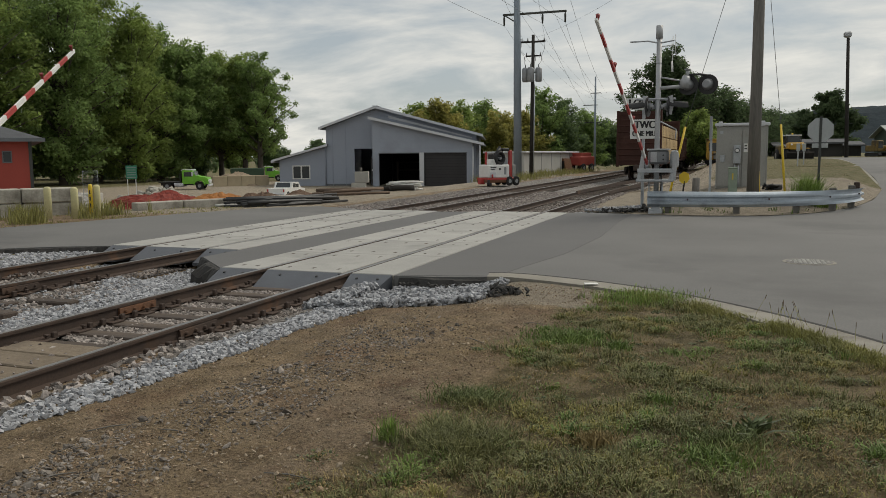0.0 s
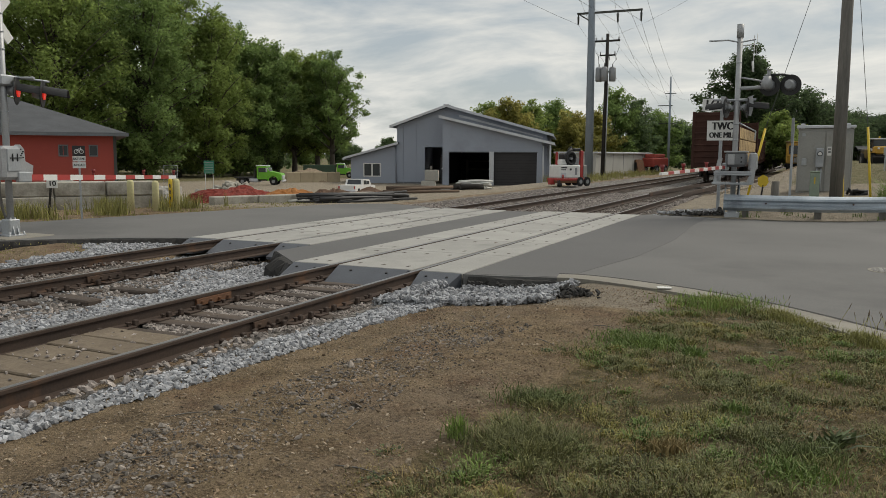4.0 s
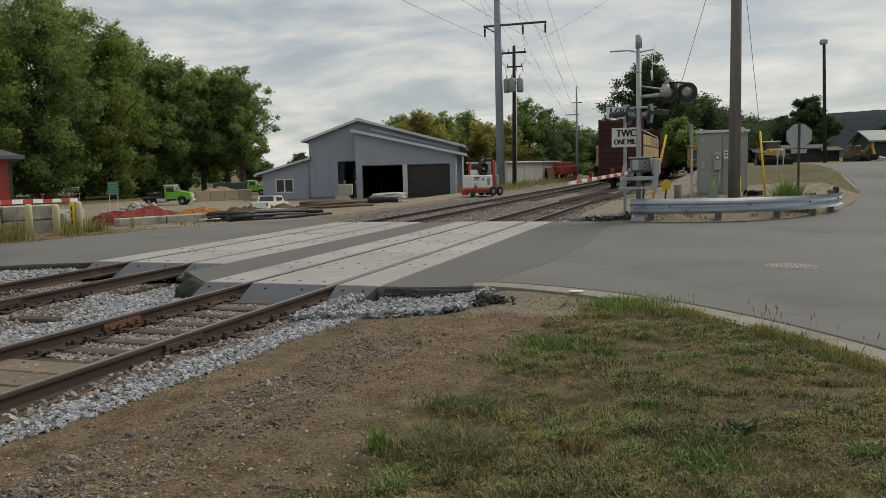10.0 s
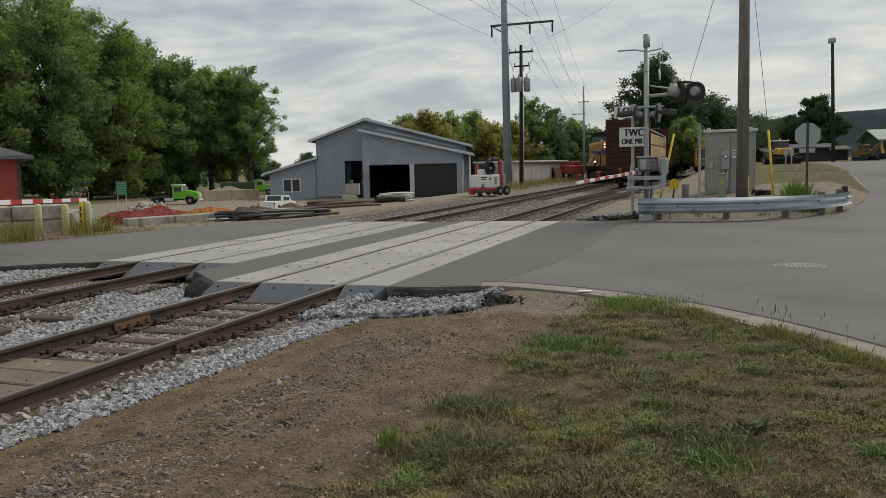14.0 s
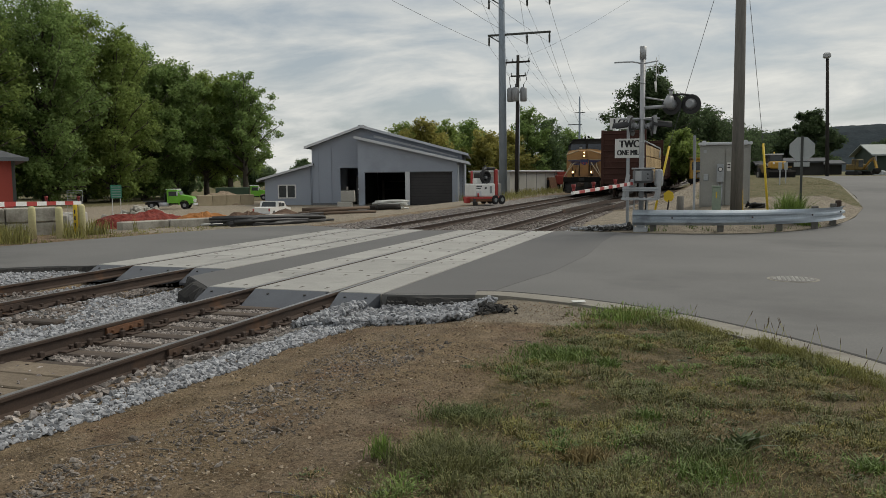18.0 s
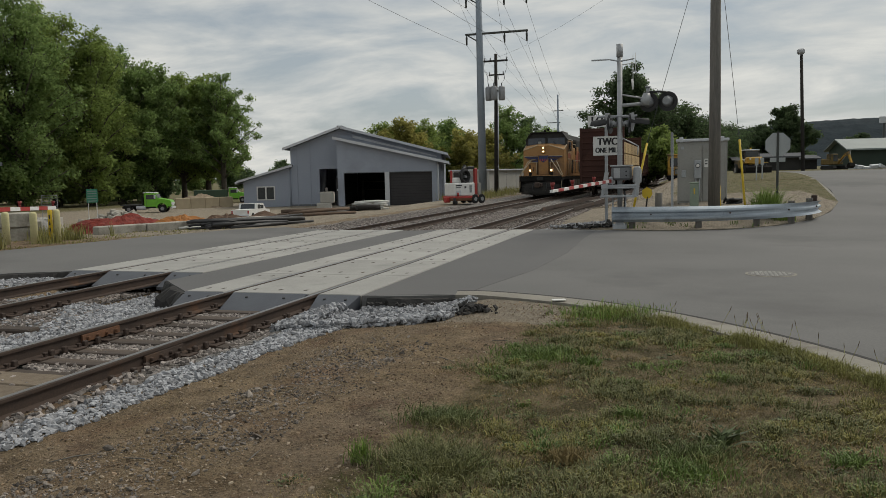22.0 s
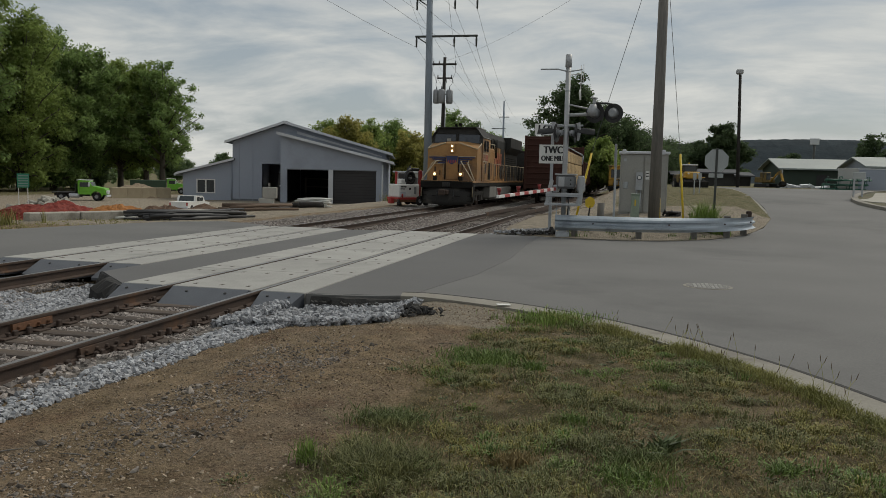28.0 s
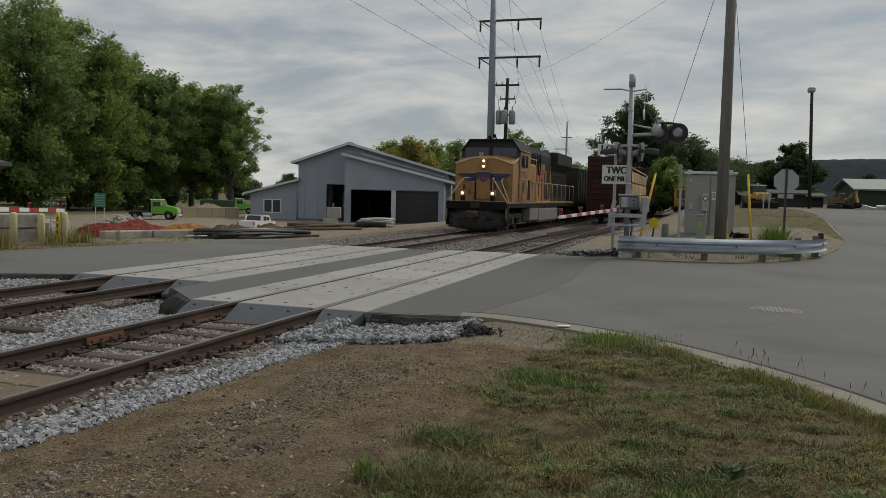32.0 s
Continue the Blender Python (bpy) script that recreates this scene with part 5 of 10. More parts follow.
def flasher(parent, c, d, lit=False, hood=0.32, case=0.165):
    """One signal lamp at c that faces d: round backing plate, lens, hood and lamp case."""
    c, d = Vector(c), Vector(d).normalized()
    fl = part("signal_lamp", Shape().disc(c - d * 0.11, d, 0.6 * case, 0.18, 18, case), M_LENSBACK, parent, "grey domed lamp case")
    part("backing_plate", Shape().disc(c, d, 0.285, 0.02, 28), M_BLACK, fl, "round black backing plate")
    part("lens", Shape().disc(c + d * 0.03, d, 0.12, 0.03, 18), M_REDLAMP if lit else M_REDLENS, fl, "red lens")
    side = d.cross(Vector((0, 0, 1))).normalized()
    v, f, n = [], [], 12
    for k in range(n + 1):
        a = math.pi * (0.12 + 0.76 * k / n) if hood < 0.4 else math.pi * (0.02 + 0.96 * k / n)
        for r, q in ((0.165, 0.02), (0.175, hood)):
            for e in (0, 0.008):
                v.append(c + d * q + (r + e) * (math.cos(a) * side + math.sin(a) * Vector((0, 0, 1))) - Vector((0, 0, 0.35 * q * 0.3)))
    for k in range(n):
        a = 4 * k
        f += [(a, a + 4, a + 6, a + 2), (a + 1, a + 3, a + 7, a + 5), (a + 2, a + 6, a + 7, a + 3), (a, a + 1, a + 5, a + 4)]
    part("hood", Shape().add(v, f), M_BLACK, fl, "black visor")
    return fl


def gate_arm(parent, at, length, stripes, deep=0.066):
    arm = new("gate_arm")
    arm.parent = parent
    arm.matrix_basis = at
    tagged(arm, "red and white striped gate arm with red lamps")
    step = length / stripes
    for k in range(stripes):
        h0, h1 = deep - 0.018 * k / stripes, deep - 0.018 * (k + 1) / stripes
        s = Shape().add([(k * step, -0.03, -h0), (k * step, 0.03, -h0), (k * step, 0.03, h0), (k * step, -0.03, h0), ((k + 1) * step, -0.03, -h1), ((k + 1) * step, 0.03, -h1), ((k + 1) * step, 0.03, h1), ((k + 1) * step, -0.03, h1)],
                        [(0, 1, 2, 3), (7, 6, 5, 4), (0, 4, 5, 1), (1, 5, 6, 2), (2, 6, 7, 3), (3, 7, 4, 0)])
        part("stripe", s, M_RED if k % 2 == 0 else M_WHITE, arm)
    for u in (0.36, 0.72, 0.985):
        part("arm_lamp", Shape().disc((length * u, 0, deep + 0.02), (0, 0, 1), 0.03, 0.06, 10).disc((length * u, 0, deep + 0.09), (0, 0, 1), 0.036, 0.09, 10, 0.05), M_REDGATE, arm, "red gate lamp")
    return arm


def build_left_signal():
    sg = thing("crossing_signal", pose(-15.42, 11.45, -0.02), "aluminium crossing signal mast with red lamps and a striped gate arm", "crossing signal", "crossing signals")
    part("mast", Shape().tube([(0, 0, 0.1), (0, 0, 5.1)], 0.07, 16), M_ALU, sg)
    part("concrete_pad", Shape().box(-0.6, 0.6, -0.6, 0.6, -0.2, 0.03, 0.03), M_KERB, sg, "concrete foundation pad")
    foot = Shape().box(-0.2, 0.2, -0.2, 0.2, 0.02, 0.06, 0.005)
    for sx in (-1, 1):
        for sy in (-1, 1):
            foot.tube([(sx * 0.17, sy * 0.17, 0.0), (sx * 0.17, sy * 0.17, 0.12)], 0.02, 6)
            foot.prism([(0.07 * sx, 0.05), (0.19 * sx, 0.05), (0.07 * sx, 0.42)], sy * 0.05 - 0.01, sy * 0.05 + 0.01, "y")
    foot.box(-0.13, 0.13, -0.13, 0.13, 0.04, 0.38, 0.02)
    part("base_casting", foot, M_GALV, sg)
    part("junction_box", Shape().box(-0.36, -0.17, -0.1, 0.1, 0.1, 0.34, 0.02), M_GALV, sg)
    part("cable", Shape().tube([(-0.2, 0.05, 0.35), (-0.26, 0.02, 0.6), (-0.3, 0.0, 0.9), (-0.28, 0, 1.25)], 0.03, 8), M_POLE, sg, "brown cable")
    d = Vector((math.cos(radians(110)), math.sin(radians(110)), 0))
    # mechanism: a drum-topped case beside the mast
    ca = Matrix.Rotation(radians(110), 4, "Z")
    mech = part("gate_mechanism", Shape().box(-0.55, 0.05, -0.3, 0.12, 1.22, 1.92, 0.06, ca), M_ALU, sg, "aluminium gate mechanism case")
    part("case_door", Shape().box(-0.47, -0.05, -0.325, -0.29, 1.4, 1.86, 0.01, ca), M_GALV, mech)
    part("door_latch", Shape().box(-0.4, 0.0, -0.345, -0.32, 1.66, 1.68, 0, ca).box(-0.33, -0.31, -0.345, -0.32, 1.6, 1.76, 0, ca).box(-0.17, -0.15, -0.345, -0.32, 1.6, 1.76, 0, ca), M_BLACK, mech)
    pv = Shape().prism([(0.0, 1.2), (0.45, 1.26), (0.5, 1.5), (0.22, 1.6), (0.2, 1.85), (0.08, 1.95), (-0.02, 1.9)], -0.26, -0.14, "y").moved(ca)
    part("arm_bracket", pv, M_ALU, mech)
    for u, z in ((0.06, 1.85), (0.14, 1.8), (0.06, 1.72), (0.14, 1.68), (0.1, 1.76)):
        bolt = Shape()
        bolt.disc(ca @ Vector((u, -0.27, z)), ca @ Vector((0, -1, 0)), 0.016, 0.02, 6)
        part("bolt", bolt, M_BLACK, mech)
    # lamps: two towards the road that follows the tracks, two across it
    for z, dirs in ((3.05, ((0.97, 0.24), (0.97, 0.24))),):
        part("lamp_arm", Shape().tube([(-0.5, 0.25, z + 0.3), (0.5, 0.35, z + 0.28)], 0.03, 8).tube([(0, 0, z + 0.3), (0.05, 0.3, z + 0.3)], 0.035, 8), M_GALV, sg)
    flasher(sg, (0.13, 0.22, 3.06), (0.76, 0.65, -0.06), True, 0.5, 0.13)
    flasher(sg, (0.43, 0.60, 3.02), (0.76, 0.65, -0.06), True, 0.5, 0.13)
    flasher(sg, (-0.1, -0.42, 3.0), (-0.93, -0.2, 0), False, 0.3)
    part("lamp_junction", Shape().box(-0.2, 0.16, -0.16, 0.16, 3.16, 3.38, 0.03), M_GALV, sg)
    part("lamp_bar", Shape().tube([(0.1, 0.25, 3.35), (0.5, 0.72, 3.28)], 0.025, 6), M_GALV, sg)
    part("counterweight_box", Shape().box(-0.26, -0.1, -0.2, 0.02, 2.2, 2.75, 0.02), M_GALV, sg)
    cb = part("crossbuck", Shape().box(-0.6, 0.6, -0.02, 0.02, -0.11, 0.11, 0.004, pose(-0.02, -0.1, 4.55, 0, 48, 100)), M_WHITE, sg, "white crossbuck blade seen from behind")
    part("crossbuck_blade", Shape().box(-0.6, 0.6, -0.02, 0.02, -0.11, 0.11, 0.004, pose(-0.05, -0.1, 4.55, 0, -48, 100)), M_WHITE, cb)
    part("track_count_sign", Shape().box(-0.36, 0.05, -0.11, -0.09, 3.85, 4.08, 0.004), M_WHITE, sg)
    bands = Shape()
    for z in (2.62, 3.9, 4.25, 4.62):
        bands.tube([(0, 0, z), (0, 0, z + 0.025)], 0.078, 16)
    part("mast_band", bands, M_GALV, sg)
    arm = gate_arm(sg, pose(0.0, 0, 0), 7.55, 14)
    part("arm_clamp", Shape().box(-0.35, 0.1, -0.05, 0.05, -0.1, 0.12, 0.02), M_GALV, arm)
    return sg, arm


def build_right_signal():
    sg = thing("crossing_signal", pose(-2.08, 24.2, 0.1), "aluminium crossing signal mast seen from behind with a striped gate arm", "crossing signal", "crossing signals")
    part("mast", Shape().tube([(0, 0, 0), (0, 0, 5.0)], 0.075, 16), M_ALU, sg)
    part("mast_top", Shape().tube([(0, 0, 4.95), (0, 0, 5.32)], 0.095, 16), M_ALU, sg, "wider grey mast top")
    part("top_bar", Shape().tube([(-0.82, 0, 4.9), (-0.3, 0, 4.9), (0, -0.05, 4.82), (0.42, -0.05, 4.88)], 0.022, 8), M_GALV, sg)
    part("antenna_bar", Shape().tube([(0, 0, 4.72), (0.4, 0, 4.76)], 0.014, 6).tube([(0.38, 0, 4.1), (0.38, 0, 5.0)], 0.01, 6).tube([(0.45, 0, 4.5), (0.45, 0, 5.05)], 0.008, 6).tube([(0.38, 0, 4.0), (0.36, 0, 4.3)], 0.03, 6), M_WHITE, sg, "thin white aerial")
    # lamps on the long arm, facing away
    part("lamp_arm", Shape().tube([(0, 0, 3.55), (0.75, 0, 3.58)], 0.05, 10), M_ALU, sg)
    part("brace", Shape().tube([(0.05, 0, 3.86), (0.72, 0, 3.72)], 0.025, 6), M_ALU, sg)
    part("lamp_junction", Shape().tube([(0.74, -0.05, 3.52), (0.74, -0.05, 3.66), (0.78, -0.03, 3.86)], [0.1, 0.15, 0.1], 12).tube([(0.8, 0, 3.84), (0.8, 0, 4.04)], 0.055, 10).disc((0.8, 0, 4.05), (0, 0, 1), 0.09, 0.03, 12), M_ALU, sg)
    part("lamp_bar", Shape().tube([(0.78, 0, 3.9), (1.15, 0, 3.9), (1.35, 0, 3.86)], 0.03, 8), M_BLACK, sg)
    for x in (0.82, 1.36):
        flasher(sg, (x, 0.12, 3.62), (0.25, 0.97, 0), False, 0.34)
    for x, dx in ((-0.42, -1), (0.42, 1)):
        flasher(sg, (x - 0.14 * dx, -0.02, 3.02), (dx, 0.22, 0), False, 0.55, 0.11)
        part("lamp_stem", Shape().tube([(0, 0, 3.22), (x * 0.7, -0.02, 3.22), (x * 0.7, -0.02, 3.05)], 0.028, 8), M_GALV, sg)
    # mechanism
    mech = part("gate_mechanism", Shape().box(-0.24, 0.34, -0.2, 0.25, 1.36, 1.78, 0.07), M_MECH, sg, "grey gate mechanism case")
    part("platform", Shape().box(-0.52, 0.5, -0.3, 0.3, 1.12, 1.17, 0.01).box(-0.52, 0.5, -0.3, -0.26, 1.17, 1.24, 0.01), M_GALV, mech)
    part("lower_platform", Shape().box(-0.56, 0.5, -0.3, 0.3, 0.86, 0.92, 0.01), M_GALV, mech)
    part("side_bracket", Shape().prism([(0.35, 0.9), (0.55, 0.9), (0.62, 1.7), (0.5, 1.75), (0.45, 1.2)], -0.26, -0.2, "y"), M_ALU, mech)
    part("side_bracket", Shape().prism([(-0.55, 0.86), (-0.45, 0.86), (-0.3, 1.6), (-0.42, 1.6)], -0.26, -0.2, "y"), M_ALU, mech)
    part("counterweight", Shape().box(0.35, 0.6, 0.26, 0.5, 1.25, 1.7, 0.05), M_GALV, mech)
    part("cable", Shape().tube([(0.1, -0.1, 1.3), (0.16, -0.12, 0.9), (0.12, -0.1, 0.4), (0.1, 0, 0.1)], 0.025, 6), M_BLACK, sg)
    part("base_casting", Shape().box(-0.2, 0.2, -0.2, 0.2, -0.1, 0.06, 0.01).box(-0.12, 0.12, -0.12, 0.12, 0.04, 0.35, 0.02), M_GALV, sg)
    part("case_lid", Shape().box(-0.27, 0.37, -0.22, 0.27, 1.76, 1.81, 0.015), M_ALU, mech, "pale case lid")
    part("case_door", Shape().box(-0.16, 0.02, -0.225, -0.2, 1.42, 1.72, 0.01), M_ALU, mech)
    part("side_case", Shape().box(0.4, 0.6, -0.18, 0.12, 1.3, 1.76, 0.04), M_ALU, mech, "pale side case")
    for z in (1.5, 1.62):
        part("case_bolt", Shape().disc((0.2, -0.21, z), (0, -1, 0), 0.025, 0.03, 8), M_BLACK, mech)
    for sx in (-0.48, 0.45):
        part("platform_leg", Shape().box(sx - 0.025, sx + 0.025, -0.28, -0.22, 0.9, 1.14, 0.005), M_GALV, mech)
        part("conduit", Shape().tube([(sx * 0.4, -0.16, 0.06), (sx * 0.4, -0.16, 0.86)], 0.02, 6), M_GALV, sg)
    for x, dx in ((-0.36, -1), (0.36, 1)):
        part("lamp_bracket", Shape().prism([(x - 0.07, 3.3), (x + 0.05, 3.34), (x + 0.09, 3.05), (x + 0.03, 2.78), (x - 0.05, 2.8), (x - 0.02, 3.05)], -0.13, -0.08, "y"), M_ALU, sg, "pale curved lamp bracket")
        part("cable_loop", Shape().tube([(x * 0.2, -0.08, 3.2), (x * 0.6, -0.14, 2.86), (x, -0.1, 2.9)], 0.012, 6), M_BLACK, sg)
    part("lamp_crossbar", Shape().tube([(-0.62, -0.02, 3.24), (0.5, -0.02, 3.24)], 0.03, 8), M_GALV, sg)
    part("strut", Shape().tube([(0.04, 0, 2.62), (0.52, 0.15, 2.36)], 0.018, 6), M_GALV, sg)
    part("strut_end", Shape().tube([(0.52, 0.15, 2.36), (0.5, 0.15, 2.1)], 0.018, 6), M_GALV, sg)
    bands = Shape()
    for z in (2.1, 2.55, 3.22, 4.25):
        bands.tube([(0, 0, z), (0, 0, z + 0.03)], 0.083, 16)
    part("mast_band", bands, M_GALV, sg)
    arm = gate_arm(sg, pose(0, 0, 0), 7.45, 14, 0.046)
    part("arm_clamp", Shape().box(-0.4, 0.1, -0.06, 0.06, -0.1, 0.12, 0.02), M_GALV, arm)
    return sg, arm


LSIG, LARM = build_left_signal()
RSIG, RARM = build_right_signal()


def build_mile_sign():
    sg = thing("mile_sign", pose(-2.55, 25.0, 0.1), "white railway sign with black words on a steel post", "railway sign")
    part("post", Shape().box(-0.04, 0.04, -0.02, 0.02, -0.2, 3.4, 0.005).box(-0.05, -0.03, -0.04, 0.02, -0.2, 3.4), M_GALV, sg)
    board = part("board", Shape().box(-0.40, 0.47, -0.045, -0.025, 2.12, 2.7, 0.004), M_WHITE, sg, "white sign board")
    text_part("TWC", 0.31, pose(0.035, -0.05, 2.53, 90, 0, 0) @ Matrix.Diagonal((0.82, 1, 1, 1)), M_BLACK, board, bold=0.018)
    text_part("ONE MILE", 0.225, pose(0.035, -0.05, 2.27, 90, 0, 0) @ Matrix.Diagonal((0.74, 1, 1, 1)), M_BLACK, board, bold=0.015)
    up = part("number_plate_board", Shape().box(-0.56, 0.06, -0.045, -0.025, 2.99, 3.34, 0.004), M_WHITE, sg, "small white number board")
    text_part("160", 0.36, pose(-0.25, -0.05, 3.17, 90, 0, 0) @ Matrix.Diagonal((0.95, 1, 1, 1)), M_BLACK, up, bold=0.012)


build_mile_sign()

# ---- guardrail, cabinet and posts on the island ----
GUARD = [(-2.31, 24.02), (-0.49, 23.82), (0.6, 23.95), (1.68, 24.4), (2.6, 25.12), (3.25, 25.9), (3.66, 26.8), (3.82, 27.3)]


def build_guardrail():
    gr = thing("guardrail", pose(0, 0, 0), "galvanised steel guardrail curving on short wooden posts", "guardrail")
    line = smooth_line(GUARD, 2)
    zof = [0.14 + 0.11 * k / (len(line) - 1) for k in range(len(line))]
    prof = [(0.01, 0.0), (-0.04, 0.045), (-0.10, 0.085), (-0.105, 0.145), (-0.015, 0.20), (-0.015, 0.26), (-0.105, 0.315), (-0.10, 0.375), (-0.04, 0.425), (0.01, 0.46)]
    s, v, n = Shape(), [], len(prof)
    for k, (x, y) in enumerate(line):
        a, b = Vector(line[max(k - 1, 0)]), Vector(line[min(k + 1, len(line) - 1)])
        d = (b - a).normalized()
        shrink = 1 - 0.22 * k / (len(line) - 1)
        for off in (0, 0.012):
            v += [(x - d.y * (q - 0.0 + off) * -1, y + d.x * (q + off), zof[k] + 0.08 + h * shrink) for q, h in prof]
    f = []
    for k in range(len(line) - 1):
        a, b = 2 * n * k, 2 * n * (k + 1)
        for i in range(n - 1):
            f += [(a + i, b + i, b + i + 1, a + i + 1), (a + n + i + 1, b + n + i + 1, b + n + i, a + n + i)]
        f += [(a, a + n, b + n, b), (a + n - 1, b + n - 1, b + 2 * n - 1, a + 2 * n - 1)]
    part("beam", s.add(v, f), M_GUARD, gr, "ridged galvanised beam")
    for x, y, z in ((-1.72, 24.06, 0.13), (0.15, 23.98, 0.18), (1.75, 24.62, 0.22), (2.78, 25.55, 0.28), (3.4, 26.6, 0.32)):
        p = part("post", Shape().box(-0.09, 0.09, 0.02, 0.2, -0.3, 0.46, 0.015), M_POLE, gr, "weathered wooden post")
        p.matrix_basis = pose(x, y, z)
    for k in range(4, len(line) - 2, 7):
        x, y = line[k]
        bolt = Shape()
        bolt.disc((x, y - 0.05, zof[k] + 0.3), (0, -1, 0), 0.025, 0.03, 8)
        part("bolt", bolt, M_RUST, gr)
    part("end_shoe", Shape().box(3.52, 3.68, 27.1, 27.3, 0.5, 0.86, 0.03), M_RUST, gr, "dark bent end piece")


M_GUARD = mat("weathered_galvanised", (0.42, 0.47, 0.52), (0.31, 0.36, 0.41), rough=0.5, metal=0.45, scale=2, fine=25, bump=0.05, stain=(0.22, 0.25, 0.28))
build_guardrail()


def build_cabinet():
    cb = thing("signal_cabinet", pose(-0.55, 30.2, 0.5), "large grey metal railway equipment cabinet with a meter", "cabinet")
    part("body", Shape().box(0, 1.7, 0, 1.6, 0.0, 2.22, 0.02), M_CABINET, cb)
    part("roof", Shape().box(-0.06, 1.76, -0.08, 1.68, 2.22, 2.32, 0.02), M_TRIM, cb, "pale overhanging roof")
    for x in (0.06, 1.45):
        part("roof_lug", Shape().box(x, x + 0.14, -0.09, 0.0, 2.2, 2.38, 0.02), M_TRIM, cb)
    door = part("door", Shape().box(0.06, 0.84, -0.03, 0.01, 0.08, 2.12, 0.01), M_CABINET, cb)
    part("door_handle", Shape().box(0.14, 0.3, -0.06, -0.02, 0.95, 1.2, 0.02), M_GALV, door)
    part("door_vent", Shape().box(0.12, 0.22, -0.04, -0.02, 1.95, 2.05, 0.005), M_GALV, door)
    part("door", Shape().box(0.87, 1.64, -0.03, 0.01, 0.08, 2.12, 0.01), M_CABINET, cb)
    mt = part("meter_box", Shape().box(0.58, 0.82, -0.16, -0.02, 0.9, 1.55, 0.015), M_GALV, cb)
    part("meter", Shape().disc((0.7, -0.19, 1.36), (0, -1, 0), 0.085, 0.08, 16), M_GLASS, mt, "round glass meter")
    part("meter_face", Shape().disc((0.7, -0.225, 1.36), (0, -1, 0), 0.06, 0.02, 16), M_WHITE, mt)
    part("conduit", Shape().tube([(0.64, -0.1, 0.9), (0.64, -0.1, -0.1)], 0.025, 8), M_GALV, cb)
    part("conduit", Shape().tube([(0.76, -0.1, 0.9), (0.76, -0.1, -0.1)], 0.02, 8), M_GALV, cb)
    part("notice", Shape().box(0.92, 1.05, -0.045, -0.03, 1.3, 1.6), M_WHITE, cb)
    part("notice_line", Shape().box(0.94, 1.03, -0.048, -0.044, 1.5, 1.54), M_BLACK, cb)
    part("notice_line", Shape().box(0.94, 1.03, -0.048, -0.044, 1.4, 1.44), M_BLACK, cb)
    part("base", Shape().box(0.03, 1.67, 0.03, 1.57, -0.3, 0.0), M_DARK, cb)
    pd = thing("pedestal_box", pose(0.03, 27.4, 0.42), "pale green utility pedestal beside the cabinet", "utility box")
    part("body", Shape().box(-0.14, 0.14, -0.12, 0.12, -0.2, 0.85, 0.02), M_PALEGREEN, pd)
    part("cap", Shape().box(-0.155, 0.155, -0.135, 0.135, 0.85, 0.9, 0.02), M_PALEGREEN, pd)
    part("warning_label", Shape().box(-0.02, 0.02, -0.127, -0.12, 0.5, 0.7), M_YELLOW, pd)


build_cabinet()


def wire(name, pts, r, label, parent=None, sag=0.0):
    out = []
    for a, b in zip(pts, pts[1:]):
        a, b = Vector(a), Vector(b)
        for k in range(12):
            u = k / 12
            p = a.lerp(b, u)
            p.z -= sag * 4 * u * (1 - u)
            out.append(p)
    out.append(Vector(pts[-1]))
    if parent:
        return part(name, Shape().tube(out, r, 4), M_WIRE, parent)
    return solo(name, Shape().tube(out, r, 4), M_WIRE, label, "wire", "overhead wires")


